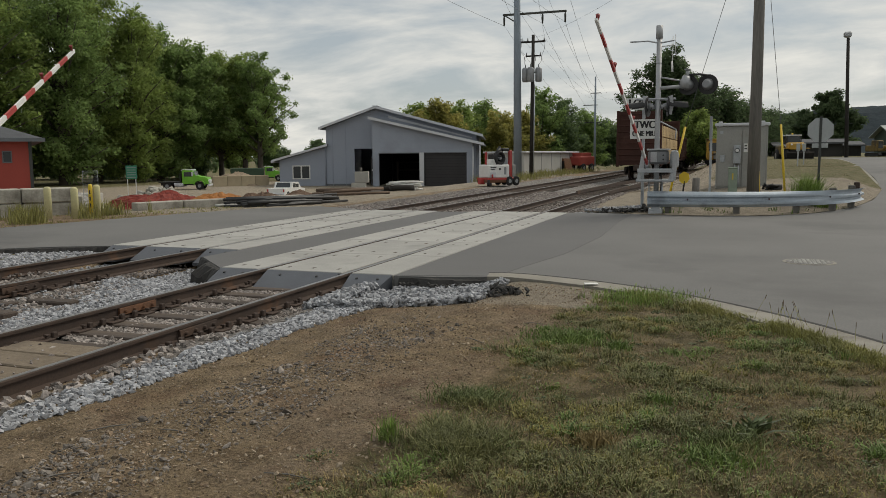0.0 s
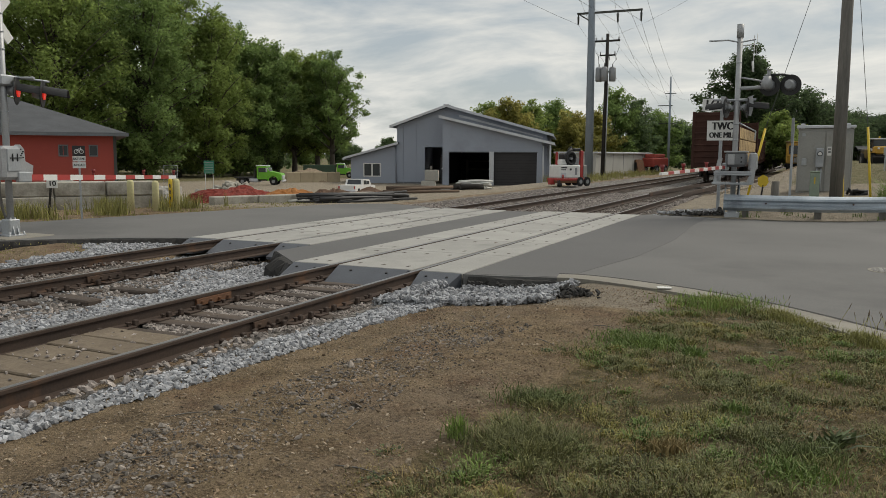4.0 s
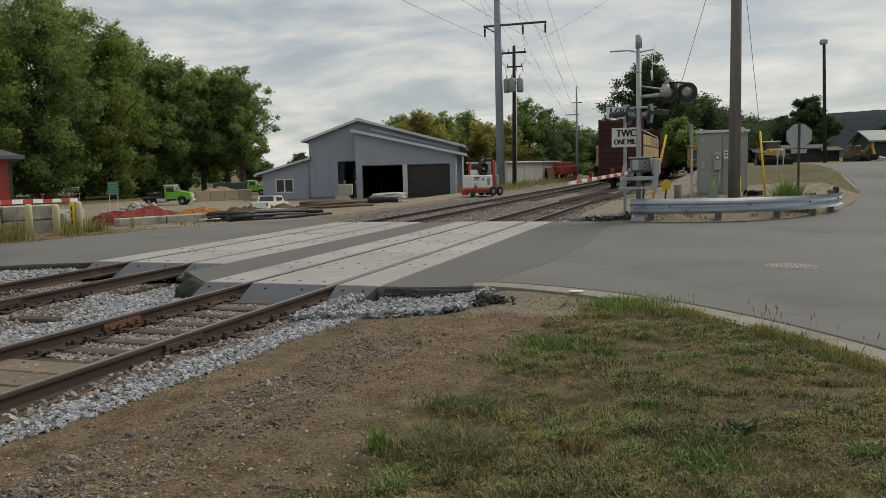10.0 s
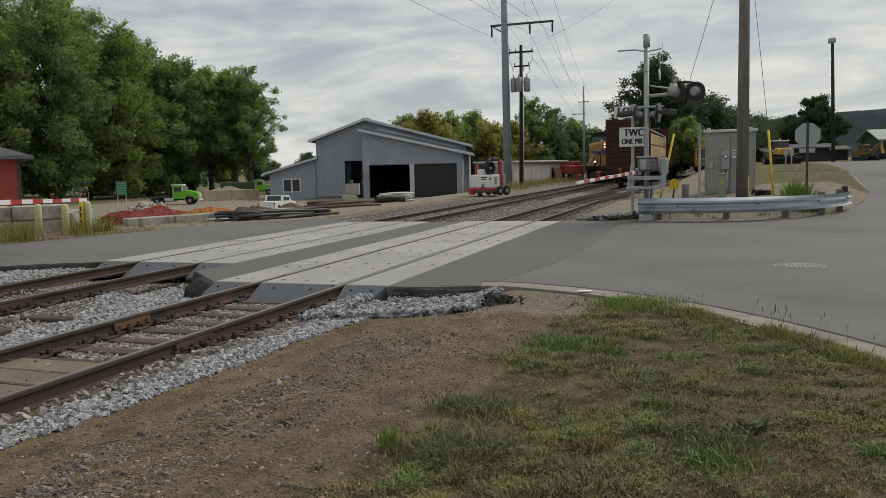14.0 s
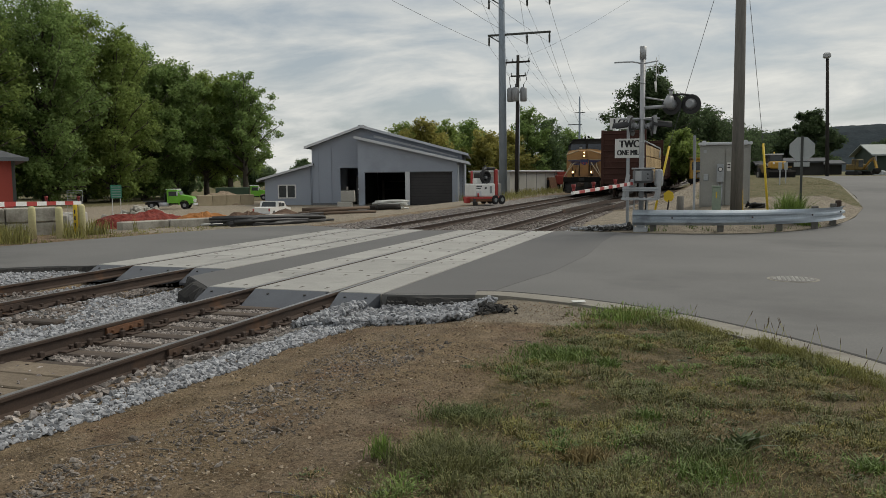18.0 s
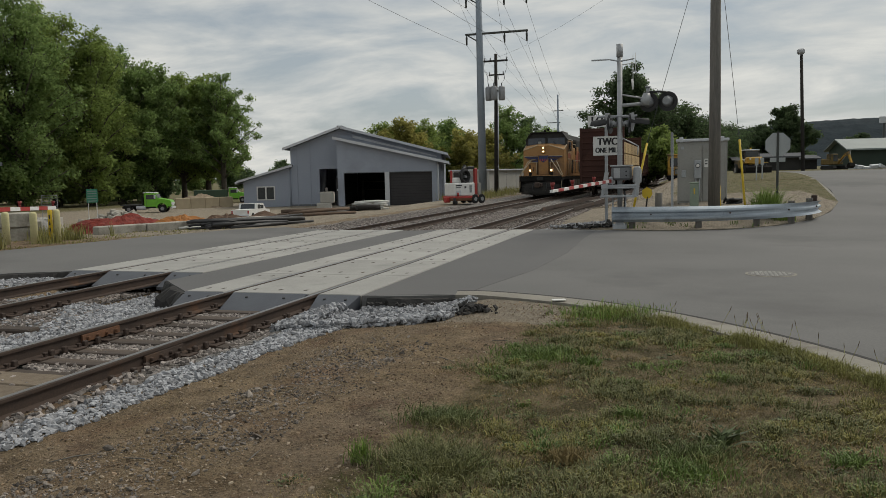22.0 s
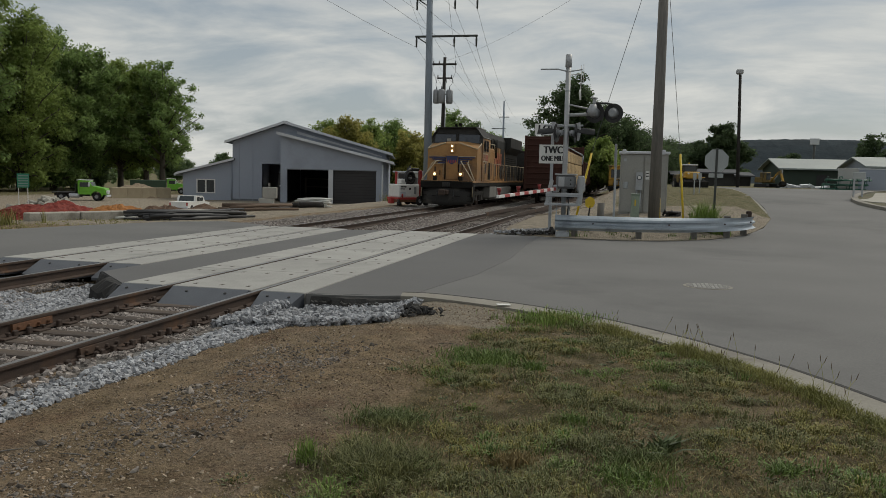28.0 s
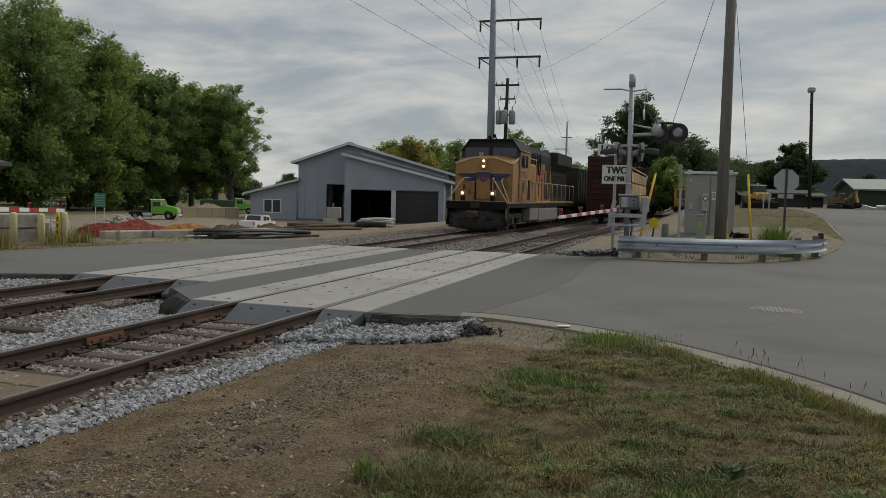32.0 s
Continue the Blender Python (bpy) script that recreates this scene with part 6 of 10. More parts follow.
def build_island_posts():
    up = thing("utility_pole", pose(0.66, 27.8, 0.35, 0, 0.0, 0), "tall weathered wooden utility pole on the dirt island", "utility pole")
    part("pole", Shape().tube([(0, 0, -0.3), (0.0, 0, 4), (-0.02, 0, 10.5)], [0.20, 0.175, 0.14], 16), M_POLE, up)
    part("pole_conduit", Shape().tube([(0.19, -0.05, -0.1), (0.16, -0.04, 0.85)], 0.03, 6), M_YELLOW, up, "yellow conduit guard")
    part("crossarm", Shape().box(-1.0, 1.0, -0.06, 0.06, 9.6, 9.72, 0.01), M_POLE, up)
    for bx, by, bz, tx, ty, tz in ((-1.87, 26.0, 0.35, -1.42, 26.4, 2.6), (1.6, 27.2, 0.4, 1.4, 27.4, 2.65)):
        gg = thing("guy_guard", pose(0, 0, 0), "yellow plastic guard on a guy wire", "guy wire", "guy wire guards")
        part("guard", Shape().tube([(bx, by, bz - 0.1), (tx, ty, tz)], 0.035, 8), M_YELLOW, gg)
        wire("wire", [(bx, by, bz - 0.2), (tx, ty, tz), (0.6 + (tx - 0.6) * 0.1, 27.8, 9.3)], 0.008, "", gg)
    st = thing("marker_post", pose(-1.05, 25.9, 0.3), "short weathered wooden stub post", "post")
    part("post", Shape().tube([(0, 0, -0.2), (0.02, 0, 0.72)], 0.11, 10), M_POLE, st)
    mk = thing("marker_sign", pose(-1.38, 25.6, 0.3), "small yellow marker sign on a leaning stake", "sign")
    part("stake", Shape().tube([(-0.08, 0, -0.2), (0.02, 0, 0.62)], 0.025, 6), M_DARKPOLE, mk)
    part("plate", Shape().prism([(-0.13, 0.62), (-0.03, 0.55), (0.1, 0.58), (0.17, 0.7), (0.14, 0.85), (0, 0.92), (-0.14, 0.82)], -0.02, 0.0, "y"), M_YELLOW, mk)
    th = thing("steel_post", pose(-0.62, 25.6, 0.25), "thin grey steel sign post seen edge-on", "post")
    part("post", Shape().box(-0.035, 0.035, -0.03, 0.03, -0.2, 2.45, 0.008), M_GALV, th)
    part("edge_plate", Shape().box(-0.05, 0.02, -0.2, 0.2, 1.9, 2.62, 0.01), M_LENSBACK, th)
    ss = thing("stop_sign", pose(2.45, 26.4, 0.4), "octagonal stop sign seen from its bare metal back", "stop sign")
    part("post", Shape().box(-0.035, 0.035, -0.035, 0.0, -0.3, 2.42, 0.005), M_DARKSTEEL, ss, "dark steel post")
    oc = [(0.38 * math.cos(math.pi / 8 + k * math.pi / 4), 2.03 + 0.38 * math.sin(math.pi / 8 + k * math.pi / 4)) for k in range(8)]
    part("plate", Shape().prism(oc, 0.0, 0.012, "y"), M_SIGNBACK, ss, "bare grey metal plate")
    part("lower_plate", Shape().box(-0.22, 0.22, 0.0, 0.012, 1.5, 1.63, 0.004), M_SIGNBACK, ss)
    mh = thing("manhole_cover", pose(1.22, 14.0, 0.0), "round cast-iron manhole cover in the asphalt", "manhole cover", kind="")
    part("frame", Shape().tube([(0, 0, -0.05), (0, 0, 0.006)], 0.40, 32), M_KERB, mh, "pale worn ring")
    lid = part("lid", Shape().tube([(0, 0, -0.05), (0, 0, 0.010)], 0.355, 32), M_IRON, mh)
    stud = Shape().box(-0.022, 0.022, -0.022, 0.022, 0.009, 0.014).mesh("stud", M_CONCRETE)
    for i in range(-4, 5):
        for j in range(-4, 5):
            if (i * i + j * j) * 0.0049 < 0.09:
                part("stud", stud, None, lid).matrix_basis = pose(i * 0.07, j * 0.07, 0)
    jk = Shape()
    rng = random.Random(8)
    for k in range(9):
        a = [(rng.uniform(-0.3, 0.3), rng.uniform(-0.15, 0.15), rng.uniform(0, 0.25)) for _ in range(3)]
        jk.tube(a, 0.05, 6)
    solo("debris_heap", jk, M_BLACK, "tangle of dark debris beside the pole base", "debris", m=pose(1.25, 28.4, 0.5))


M_DARKSTEEL = mat("dark_steel", (0.06, 0.065, 0.06), (0.045, 0.048, 0.045), rough=0.6, metal=0.3, scale=3, fine=20, bump=0.03)
M_SIGNBACK = mat("bare_sign_metal", (0.36, 0.38, 0.38), (0.31, 0.33, 0.33), rough=0.45, metal=0.5, scale=2, fine=20, bump=0.02)
build_island_posts()

# ---- shed ----
SHED = pose(-49.6, 79.55, -1.6, 0, 0, 16) @ Matrix.Scale(1.72, 4)


def wall_y(x0, x1, y, t, holes, top):
    """Wall in the x-z plane with thickness t behind y; holes (x0, x1, z1) reach the ground or (x0, x1, z0, z1); top(x) is its height."""
    s = Shape()
    xs = sorted({x0, x1, *[h[0] for h in holes], *[h[1] for h in holes]})
    for a, b in zip(xs, xs[1:]):
        mid = (a + b) / 2
        spans = [(0.0, None)]
        for h in holes:
            if h[0] <= mid <= h[1]:
                lo, hi = (0.0, h[2]) if len(h) == 3 else (h[2], h[3])
                spans = ([(0.0, lo)] if lo > 0 else []) + [(hi, None)]
        for lo, hi in spans:
            za, zb = (hi, hi) if hi is not None else (top(a), top(b))
            s.add([(a, y, lo), (b, y, lo), (b, y, zb), (a, y, za), (a, y + t, lo), (b, y + t, lo), (b, y + t, zb), (a, y + t, za)],
                  [(0, 1, 2, 3), (7, 6, 5, 4), (0, 4, 5, 1), (3, 2, 6, 7), (0, 3, 7, 4), (1, 5, 6, 2)])
    return s


def roof_slab(xa, za, xb, zb, y0, y1, t=0.12):
    return Shape().prism([(xa, za), (xb, zb), (xb, zb + t), (xa, za + t)], y0, y1, "y")


def seams(x0, x1, y, zf, step, z0=0.0):
    s, x = Shape(), x0 + step / 2
    while x < x1:
        s.box(x - 0.012, x + 0.012, y - 0.014, y + 0.004, z0, zf(x))
        x += step
    return s


def build_shed():
    sh = thing("shed", SHED, "blue-grey metal-sided shed with open dark bays and a lean-to", "building")

    def gable(x):
        return 3.95 + (x - 3.3) * (5.2 - 3.95) / 3.5 if x < 6.8 else 5.2 - (x - 6.8) * (5.2 - 3.35) / 6.8

    def lean(x):
        return 1.75 + x * 0.275

    def annex(x):
        return 4.36 - (x - 6.8) * (4.36 - 2.75) / 7.0

    # main gable front, open door next to the annex
    w = part("wall", wall_y(3.3, 13.6, 2.0, 0.15, [(5.25, 6.77, 2.5), (6.95, 13.2, 2.6)], gable), M_SHED, sh)
    part("siding_seams", seams(3.3, 5.0, 1.99, gable, 0.9), M_SHEDSEAM, w)
    part("base_band", Shape().box(3.3, 5.0, 1.98, 2.0, 0.0, 0.12), M_ROOFGREY, w)
    part("back_wall", wall_y(3.3, 13.6, 16.0, 0.15, [], gable), M_SHED, sh)
    part("side_wall", Shape().box(3.3, 3.45, 2.15, 16.0, 0, 3.95), M_SHED, sh)
    part("side_wall", Shape().box(13.36, 13.6, 9.6, 16.0, 0, 3.35), M_SHED, sh)
    part("downpipe", Shape().tube([(13.42, -0.06, 0), (13.42, -0.06, 2.6)], 0.045, 8), M_TRIM, sh, "white downpipe")
    rf = part("roof", roof_slab(2.9, 3.83, 6.8, 5.22, 1.5, 16.5), M_ROOFGREY, sh)
    part("ridge_cap", Shape().box(6.6, 7.0, 1.48, 16.52, 5.33, 5.38, 0.02), M_TRIM, rf, "pale ridge cap")
    part("upper_band", Shape().prism([(7.6, 4.55), (13.3, 3.12), (13.3, 3.2), (7.6, 4.72)], 1.96, 1.99, "y"), M_TRIM, rf, "pale band under the upper roof")
    part("roof_slope", roof_slab(6.8, 5.22, 14.0, 3.26, 1.5, 16.5), M_ROOFGREY, rf)
    part("barge_trim", roof_slab(2.88, 3.80, 6.8, 5.19, 1.47, 1.52, 0.17), M_TRIM, rf, "pale edge trim")
    part("barge_trim", roof_slab(6.8, 5.19, 14.05, 3.22, 1.47, 1.52, 0.17), M_TRIM, rf, "pale edge trim")
    # lean-to
    lw = part("lean_to_wall", wall_y(0, 3.3, 2.0, 0.15, [(0.95, 2.1, 0.5, 1.35)], lean), M_SHED, sh)
    part("lean_to_side", Shape().box(0, 0.15, 2.15, 12, 0, 1.75), M_SHED, lw)
    part("lean_to_back", wall_y(0, 3.3, 11.85, 0.15, [], lean), M_SHED, lw)
    lr = part("lean_to_roof", roof_slab(-0.35, 1.68, 3.45, 2.72, 1.6, 12.2), M_ROOFGREY, sh)
    part("barge_trim", roof_slab(-0.37, 1.66, 3.45, 2.70, 1.57, 1.62, 0.15), M_TRIM, lr, "pale edge trim")
    part("gutter", Shape().box(-0.5, -0.34, 1.6, 12.2, 1.58, 1.76, 0.03), M_TRIM, lr)
    win = part("window", Shape().box(0.9, 2.15, 1.96, 2.02, 0.45, 0.52).box(0.9, 2.15, 1.96, 2.02, 1.33, 1.4).box(0.9, 0.97, 1.96, 2.02, 0.5, 1.35).box(2.08, 2.15, 1.96, 2.02, 0.5, 1.35).box(1.48, 1.57, 1.96, 2.02, 0.5, 1.35), M_WHITE, lw, "white window frame")
    for x in (0.97, 1.57):
        part("pane", Shape().box(x, x + 0.51, 2.03, 2.05, 0.52, 1.33), M_GLASS, win)
    part("downpipe", Shape().tube([(3.25, 1.93, 0), (3.25, 1.93, 2.6)], 0.045, 8), M_SHEDSEAM, lw)
    # annex with two bays
    an = part("annex_wall", wall_y(6.8, 13.35, 0.0, 0.15, [(7.22, 9.9, 2.15), (10.2, 13.0, 2.15)], annex), M_SHED, sh)
    part("annex_side", Shape().box(6.8, 6.95, 0.15, 2.0, 0, 4.3), M_SHED, an)
    part("annex_side", Shape().box(13.2, 13.35, 0.15, 9.5, 0, 2.78), M_SHED, an)
    ar = part("annex_roof", roof_slab(6.6, 4.42, 14.1, 2.66, -0.4, 9.8), M_ROOFGREY, sh)
    part("barge_trim", roof_slab(6.6, 4.39, 14.15, 2.62, -0.44, -0.39, 0.17), M_TRIM, ar, "pale edge trim")
    part("post", Shape().box(9.9, 10.2, -0.03, 0.0, 0, 2.2), M_TRIM, an, "pale post between the bays")
    part("header", Shape().box(7.2, 13.05, -0.02, 0.0, 2.15, 2.2), M_ROOFGREY, an)
    dr = part("bay_door", Shape().box(10.2, 13.0, 0.16, 0.2, 0.0, 2.15), M_BAY, sh, "dark roll-down door")
    sl = Shape()
    for k in range(12):
        sl.box(10.2, 13.0, 0.15, 0.165, 0.02 + 0.178 * k, 0.03 + 0.178 * k)
    part("door_slat_line", sl, M_DARK, dr)
    part("slab", Shape().box(0.0, 13.6, 0.2, 16, -0.3, -0.02), M_BLOCK, sh, "concrete floor slab")
    part("inner_door", Shape().box(6.3, 6.7, 2.3, 2.36, 0, 1.9), M_BAY, sh)
    part("lamp", Shape().disc((6.45, 2.25, 1.05), (0, -1, 0), 0.06, 0.05, 10), M_WHITE, sh, "small white fitting")
    # Near-black walls and ceiling added to put the bays' inner shade into colour.
    part("partition", Shape().box(10.2, 10.3, 0.3, 9.0, 0, 2.6), M_DARK, sh)
    part("partition", Shape().box(6.95, 13.45, 8.9, 9.0, 0, 2.6), M_DARK, sh)
    part("partition", Shape().box(6.8, 6.9, 2.16, 9.0, 0, 2.6), M_DARK, sh)
    part("partition", Shape().box(6.8, 13.45, 2.2, 9.0, 2.62, 2.7), M_DARK, sh)
    part("shelf", Shape().box(7.4, 9.8, 7.8, 8.4, 0.9, 0.95).box(7.4, 9.8, 7.8, 8.4, 1.5, 1.55).box(7.4, 7.5, 7.8, 8.4, 0, 1.6).box(9.7, 9.8, 7.8, 8.4, 0, 1.6), M_POLE, sh)
    return sh


M_SHEDSEAM = mat("siding_seam", (0.255, 0.285, 0.34), (0.235, 0.262, 0.315), rough=0.6, bump=0)
build_shed()

# ---- yard ----


def heap(name, c, rx, ry, h, material, label, category, seed=1, rough=0.18, rz=0.0):
    v, f, n, m = [], [], 64, 18
    for j in range(m + 1):
        for i in range(n):
            a, u = 2 * math.pi * i / n, j / m
            k = 1 + rough * noise.noise((math.cos(a) * 1.7 + seed, math.sin(a) * 1.7, u * 2)) + 0.4 * rough * noise.noise((math.cos(a) * 6 + seed, math.sin(a) * 6, u * 5))
            x, y = rx * (1 - u) * math.cos(a) * k, ry * (1 - u) * math.sin(a) * k
            top = h * (math.sin(u * math.pi / 2) ** 0.9) * (1 + 1.2 * rough * noise.noise((x * 0.7 + seed, y * 0.7, 2)))
            z = top + min(1, 3 * u) * (h * rough * 0.8 * noise.noise((x * 2.2 + seed * 3, y * 2.2, 5)) * u + 0.07 * noise.noise((x * 6 + seed, y * 6, 1)) + 0.05 * noise.noise((x * 13, y * 13, seed)))
            v.append((x, y, z - 0.1 * (j == 0)))
    for j in range(m):
        f += [(j * n + i, j * n + (i + 1) % n, (j + 1) * n + (i + 1) % n, (j + 1) * n + i) for i in range(n)]
    s = Shape().add(v, f)
    return solo(name, s, material, label, category, m=pose(c[0], c[1], ground_z(c[0], c[1]) - 0.03, 0, 0, rz))


def block_wall(p0, p1, h, t, n, label, rows=1, material=None):
    p0, p1 = Vector((*p0, 0)), Vector((*p1, 0))
    L = (p1 - p0).length
    w = thing("block_wall", Matrix.Translation((p0.x, p0.y, min(ground_z(p0.x, p0.y), ground_z(p1.x, p1.y)) - 0.04)) @ Matrix.Rotation(math.atan2(p1.y - p0.y, p1.x - p0.x), 4, "Z"), label, "retaining wall", "concrete yard walls")
    rng = random.Random(int(L * 100))
    me = Shape().box(0, L / n - 0.03, -t / 2, t / 2, 0, h / rows - 0.015, 0.03).mesh("concrete_block", material or M_BLOCK)
    for r in range(rows):
        for k in range(n):
            ob = part("concrete_block", me, None, w)
            ob.matrix_basis = pose(k * L / n, rng.uniform(-0.04, 0.04), r * h / rows, 0, 0, rng.uniform(-0.8, 0.8))
    return w


def pile_of_bars(name, c, rz, count, length, r, material, label, category, part_name, seed, spread_w=0.8, rows=2, fan=13, bend=0.0):
    t = thing(name, pose(c[0], c[1], ground_z(c[0], c[1]), 0, 0, rz), label, category)
    rng = random.Random(seed)
    for k in range(count):
        lay = k % rows
        half, q = 0.5 * length * rng.uniform(0.55, 1.05), r * rng.uniform(0.7, 1.15)
        b = [rng.uniform(-bend, bend) for _ in range(3)]
        s = Shape().tube([(-half, 0, 0), (-half * 0.4, b[0], 0.02), (half * 0.3, b[1], 0.02), (half, b[2], 0)], q, 12)
        s.disc((-half - 0.004, 0, 0), (1, 0, 0), q * 0.75, 0.01, 12)
        ob = part(part_name, s, material, t)
        ob.matrix_basis = pose(rng.uniform(-0.25, 0.25) * length * 0.5, rng.uniform(-spread_w, spread_w) * (1 - 0.35 * lay), q + lay * r * 1.75, 0, rng.uniform(-1.5, 1.5), rng.uniform(-fan, fan))
    return t


def beam_piece(name, c, rz, size, material, label, category, group=""):
    lx, ly, lz = size
    return solo(name, Shape().box(-lx / 2, lx / 2, -ly / 2, ly / 2, 0, lz, 0.03), material, label, category, group, m=pose(c[0], c[1], ground_z(c[0], c[1]) - 0.02 + max(0, c[2] + 0.12 if abs(c[2]) < 0.3 else c[2] - 1.28), 0, 0, rz))


def tyre(parent, c, r, w, axis="x", rim=True):
    d = {"x": (1, 0, 0), "y": (0, 1, 0)}[axis]
    c, d = Vector(c), Vector(d)
    s = Shape().tube([c - d * w / 2, c - d * w * 0.38, c + d * w * 0.38, c + d * w / 2], [r * 0.9, r, r, r * 0.9], 20)
    wh = part("wheel", s, M_RUBBER, parent, "black tyre")
    if rim:
        part("rim", Shape().disc(c, d, r * 0.45, w + 0.02, 14), M_LENSBACK, wh)
    return wh


def build_compressor():
    cp = thing("compressor_trailer", pose(-14.15, 47.4, -0.12, 0, 0, 48) @ Matrix.Diagonal((0.82, 0.85, 1, 1)), "white compressor trailer with a black hose reel and red boom", "trailer")
    part("bed", Shape().box(0, 2.6, 0, 1.6, 0.36, 0.5, 0.02), M_RED, cp, "red trailer bed")
    part("body", Shape().box(0.1, 1.95, 0.05, 1.5, 0.5, 1.32, 0.06), M_WHITE, cp)
    part("lettering_bars", Shape().box(0.25, 0.75, 0.03, 0.06, 1.12, 1.19).box(0.25, 0.65, 0.03, 0.06, 1.0, 1.05).box(1.0, 1.15, 0.03, 0.06, 0.98, 1.1), M_BLACK, cp)
    part("vent", Shape().box(1.45, 1.65, 0.03, 0.06, 0.7, 1.15), M_LENSBACK, cp)
    part("side_door", Shape().box(0.22, 0.7, 0.035, 0.06, 0.55, 0.85, 0.01), M_TRIM, cp)
    part("tank", Shape().box(0.45, 0.95, 0.35, 1.2, 1.32, 1.65, 0.05), M_WHITE, cp)
    ring = Shape()
    for yy in (0.15, 0.35, 0.55):
        ring.tube([(1.2 + 0.36 * math.cos(2 * math.pi * i / 20), yy, 1.72 + 0.36 * math.sin(2 * math.pi * i / 20)) for i in range(21)], 0.07, 8)
    ring.tube([(1.2 + 0.2 * math.cos(2 * math.pi * i / 16), 0.3, 1.66 + 0.2 * math.sin(2 * math.pi * i / 16)) for i in range(17)], 0.045, 8)
    part("hose_coil", ring, M_BLACK, cp, "black coiled hose")
    part("reel_hub", Shape().tube([(1.2, 0.1, 1.7), (1.2, 0.7, 1.7)], 0.08, 10), M_LENSBACK, cp)
    part("engine", Shape().box(0.85, 1.9, 0.7, 1.4, 1.32, 2.0, 0.06), M_BLACK, cp, "black engine block")
    part("exhaust", Shape().tube([(1.6, 0.9, 2.0), (1.6, 0.9, 2.45)], 0.09, 10), M_BLACK, cp)
    part("control_box", Shape().box(1.6, 1.95, 0.3, 0.6, 1.32, 1.75, 0.03), M_LENSBACK, cp)
    part("hose", Shape().tube([(0.85, 0.4, 1.7), (1.0, 0.3, 2.1), (1.3, 0.4, 2.25), (1.6, 0.6, 2.1), (1.9, 0.7, 1.4)], 0.1, 10), M_BLACK, cp)
    part("boom", Shape().box(2.05, 2.3, 0.2, 0.45, 0.5, 2.2, 0.03), M_RED, cp, "red upright boom")
    part("upright", Shape().box(0.35, 0.5, 0.9, 1.05, 1.3, 2.1, 0.02), M_RED, cp)
    part("panel", Shape().box(2.28, 2.55, 0.1, 1.4, 0.5, 1.3, 0.04), M_CABINET, cp)
    part("top_box", Shape().box(1.5, 2.1, 0.3, 1.2, 2.15, 2.35, 0.04), M_BLACK, cp)
    for x in (1.9, 2.5):
        for y in (0.0, 1.6):
            tyre(cp, (x, y, 0.29), 0.29, 0.2, "y")
    part("skirt", Shape().box(0.0, 2.8, 0.02, 1.58, 0.2, 0.37, 0.02), M_RUSTBAR, cp, "rusty red trailer frame")
    part("jack_stand", Shape().box(0.15, 0.4, 0.1, 0.35, 0.0, 0.22, 0.02), M_BLACK, cp)
    part("tongue", Shape().box(-0.3, 0.1, 0.6, 1.0, 0.1, 0.45, 0.03), M_RED, cp)
    part("jack", Shape().tube([(0.1, 0.1, 0), (0.1, 0.1, 0.4)], 0.12, 8), M_BLACK, cp)
    part("hydrant", Shape().tube([(0.35, -0.05, 0.5), (0.35, -0.05, 0.72)], 0.07, 8), M_RED, cp)


def build_pickup():
    pk = thing("pickup_truck", pose(-35.1, 58.5, -1.66, 0, 0, 98) @ Matrix.Scale(0.84, 4), "white pickup truck parked before the lean-to", "pickup truck")
    side = [(-2.6, 0.5), (2.6, 0.5), (2.65, 0.95), (1.55, 1.05), (0.95, 1.62), (-0.6, 1.66), (-0.85, 1.1), (-2.6, 1.1)]
    part("body", Shape().prism(side, -0.92, 0.92, "y"), M_WHITE, pk)
    part("rear_window", Shape().add([(-0.85, -0.75, 1.14), (-0.85, 0.75, 1.14), (-0.64, 0.68, 1.6), (-0.64, -0.68, 1.6), (-0.8, -0.75, 1.14), (-0.8, 0.75, 1.14), (-0.6, 0.68, 1.6), (-0.6, -0.68, 1.6)], [(0, 1, 2, 3), (4, 5, 6, 7), (0, 1, 5, 4), (2, 3, 7, 6), (0, 3, 7, 4), (1, 2, 6, 5)]), M_GLASS, pk)
    for sy in (-1, 1):
        part("side_window", Shape().box(-0.5, 0.15, sy * 0.92 - 0.02, sy * 0.92 + 0.02, 1.12, 1.52, 0.01).box(0.22, 0.95, sy * 0.92 - 0.02, sy * 0.92 + 0.02, 1.12, 1.45, 0.01), M_GLASS, pk)
        part("tail_light", Shape().box(-2.63, -2.58, sy * 0.82 - 0.07, sy * 0.82 + 0.07, 0.75, 1.02, 0.01), M_RED, pk)
    part("windscreen", Shape().add([(1.56, -0.8, 1.07), (1.56, 0.8, 1.07), (0.97, 0.72, 1.6), (0.97, -0.72, 1.6), (1.5, -0.8, 1.07), (1.5, 0.8, 1.07), (0.92, 0.72, 1.6), (0.92, -0.72, 1.6)], [(0, 1, 2, 3), (4, 5, 6, 7), (0, 1, 5, 4), (2, 3, 7, 6), (0, 3, 7, 4), (1, 2, 6, 5)]), M_GLASS, pk)
    part("bumper", Shape().box(-2.72, -2.58, -0.9, 0.9, 0.45, 0.62, 0.03), M_TRIM, pk)
    for x in (-1.7, 1.7):
        for sy in (-1, 1):
            tyre(pk, (x, sy * 0.82, 0.4), 0.4, 0.25, "y")


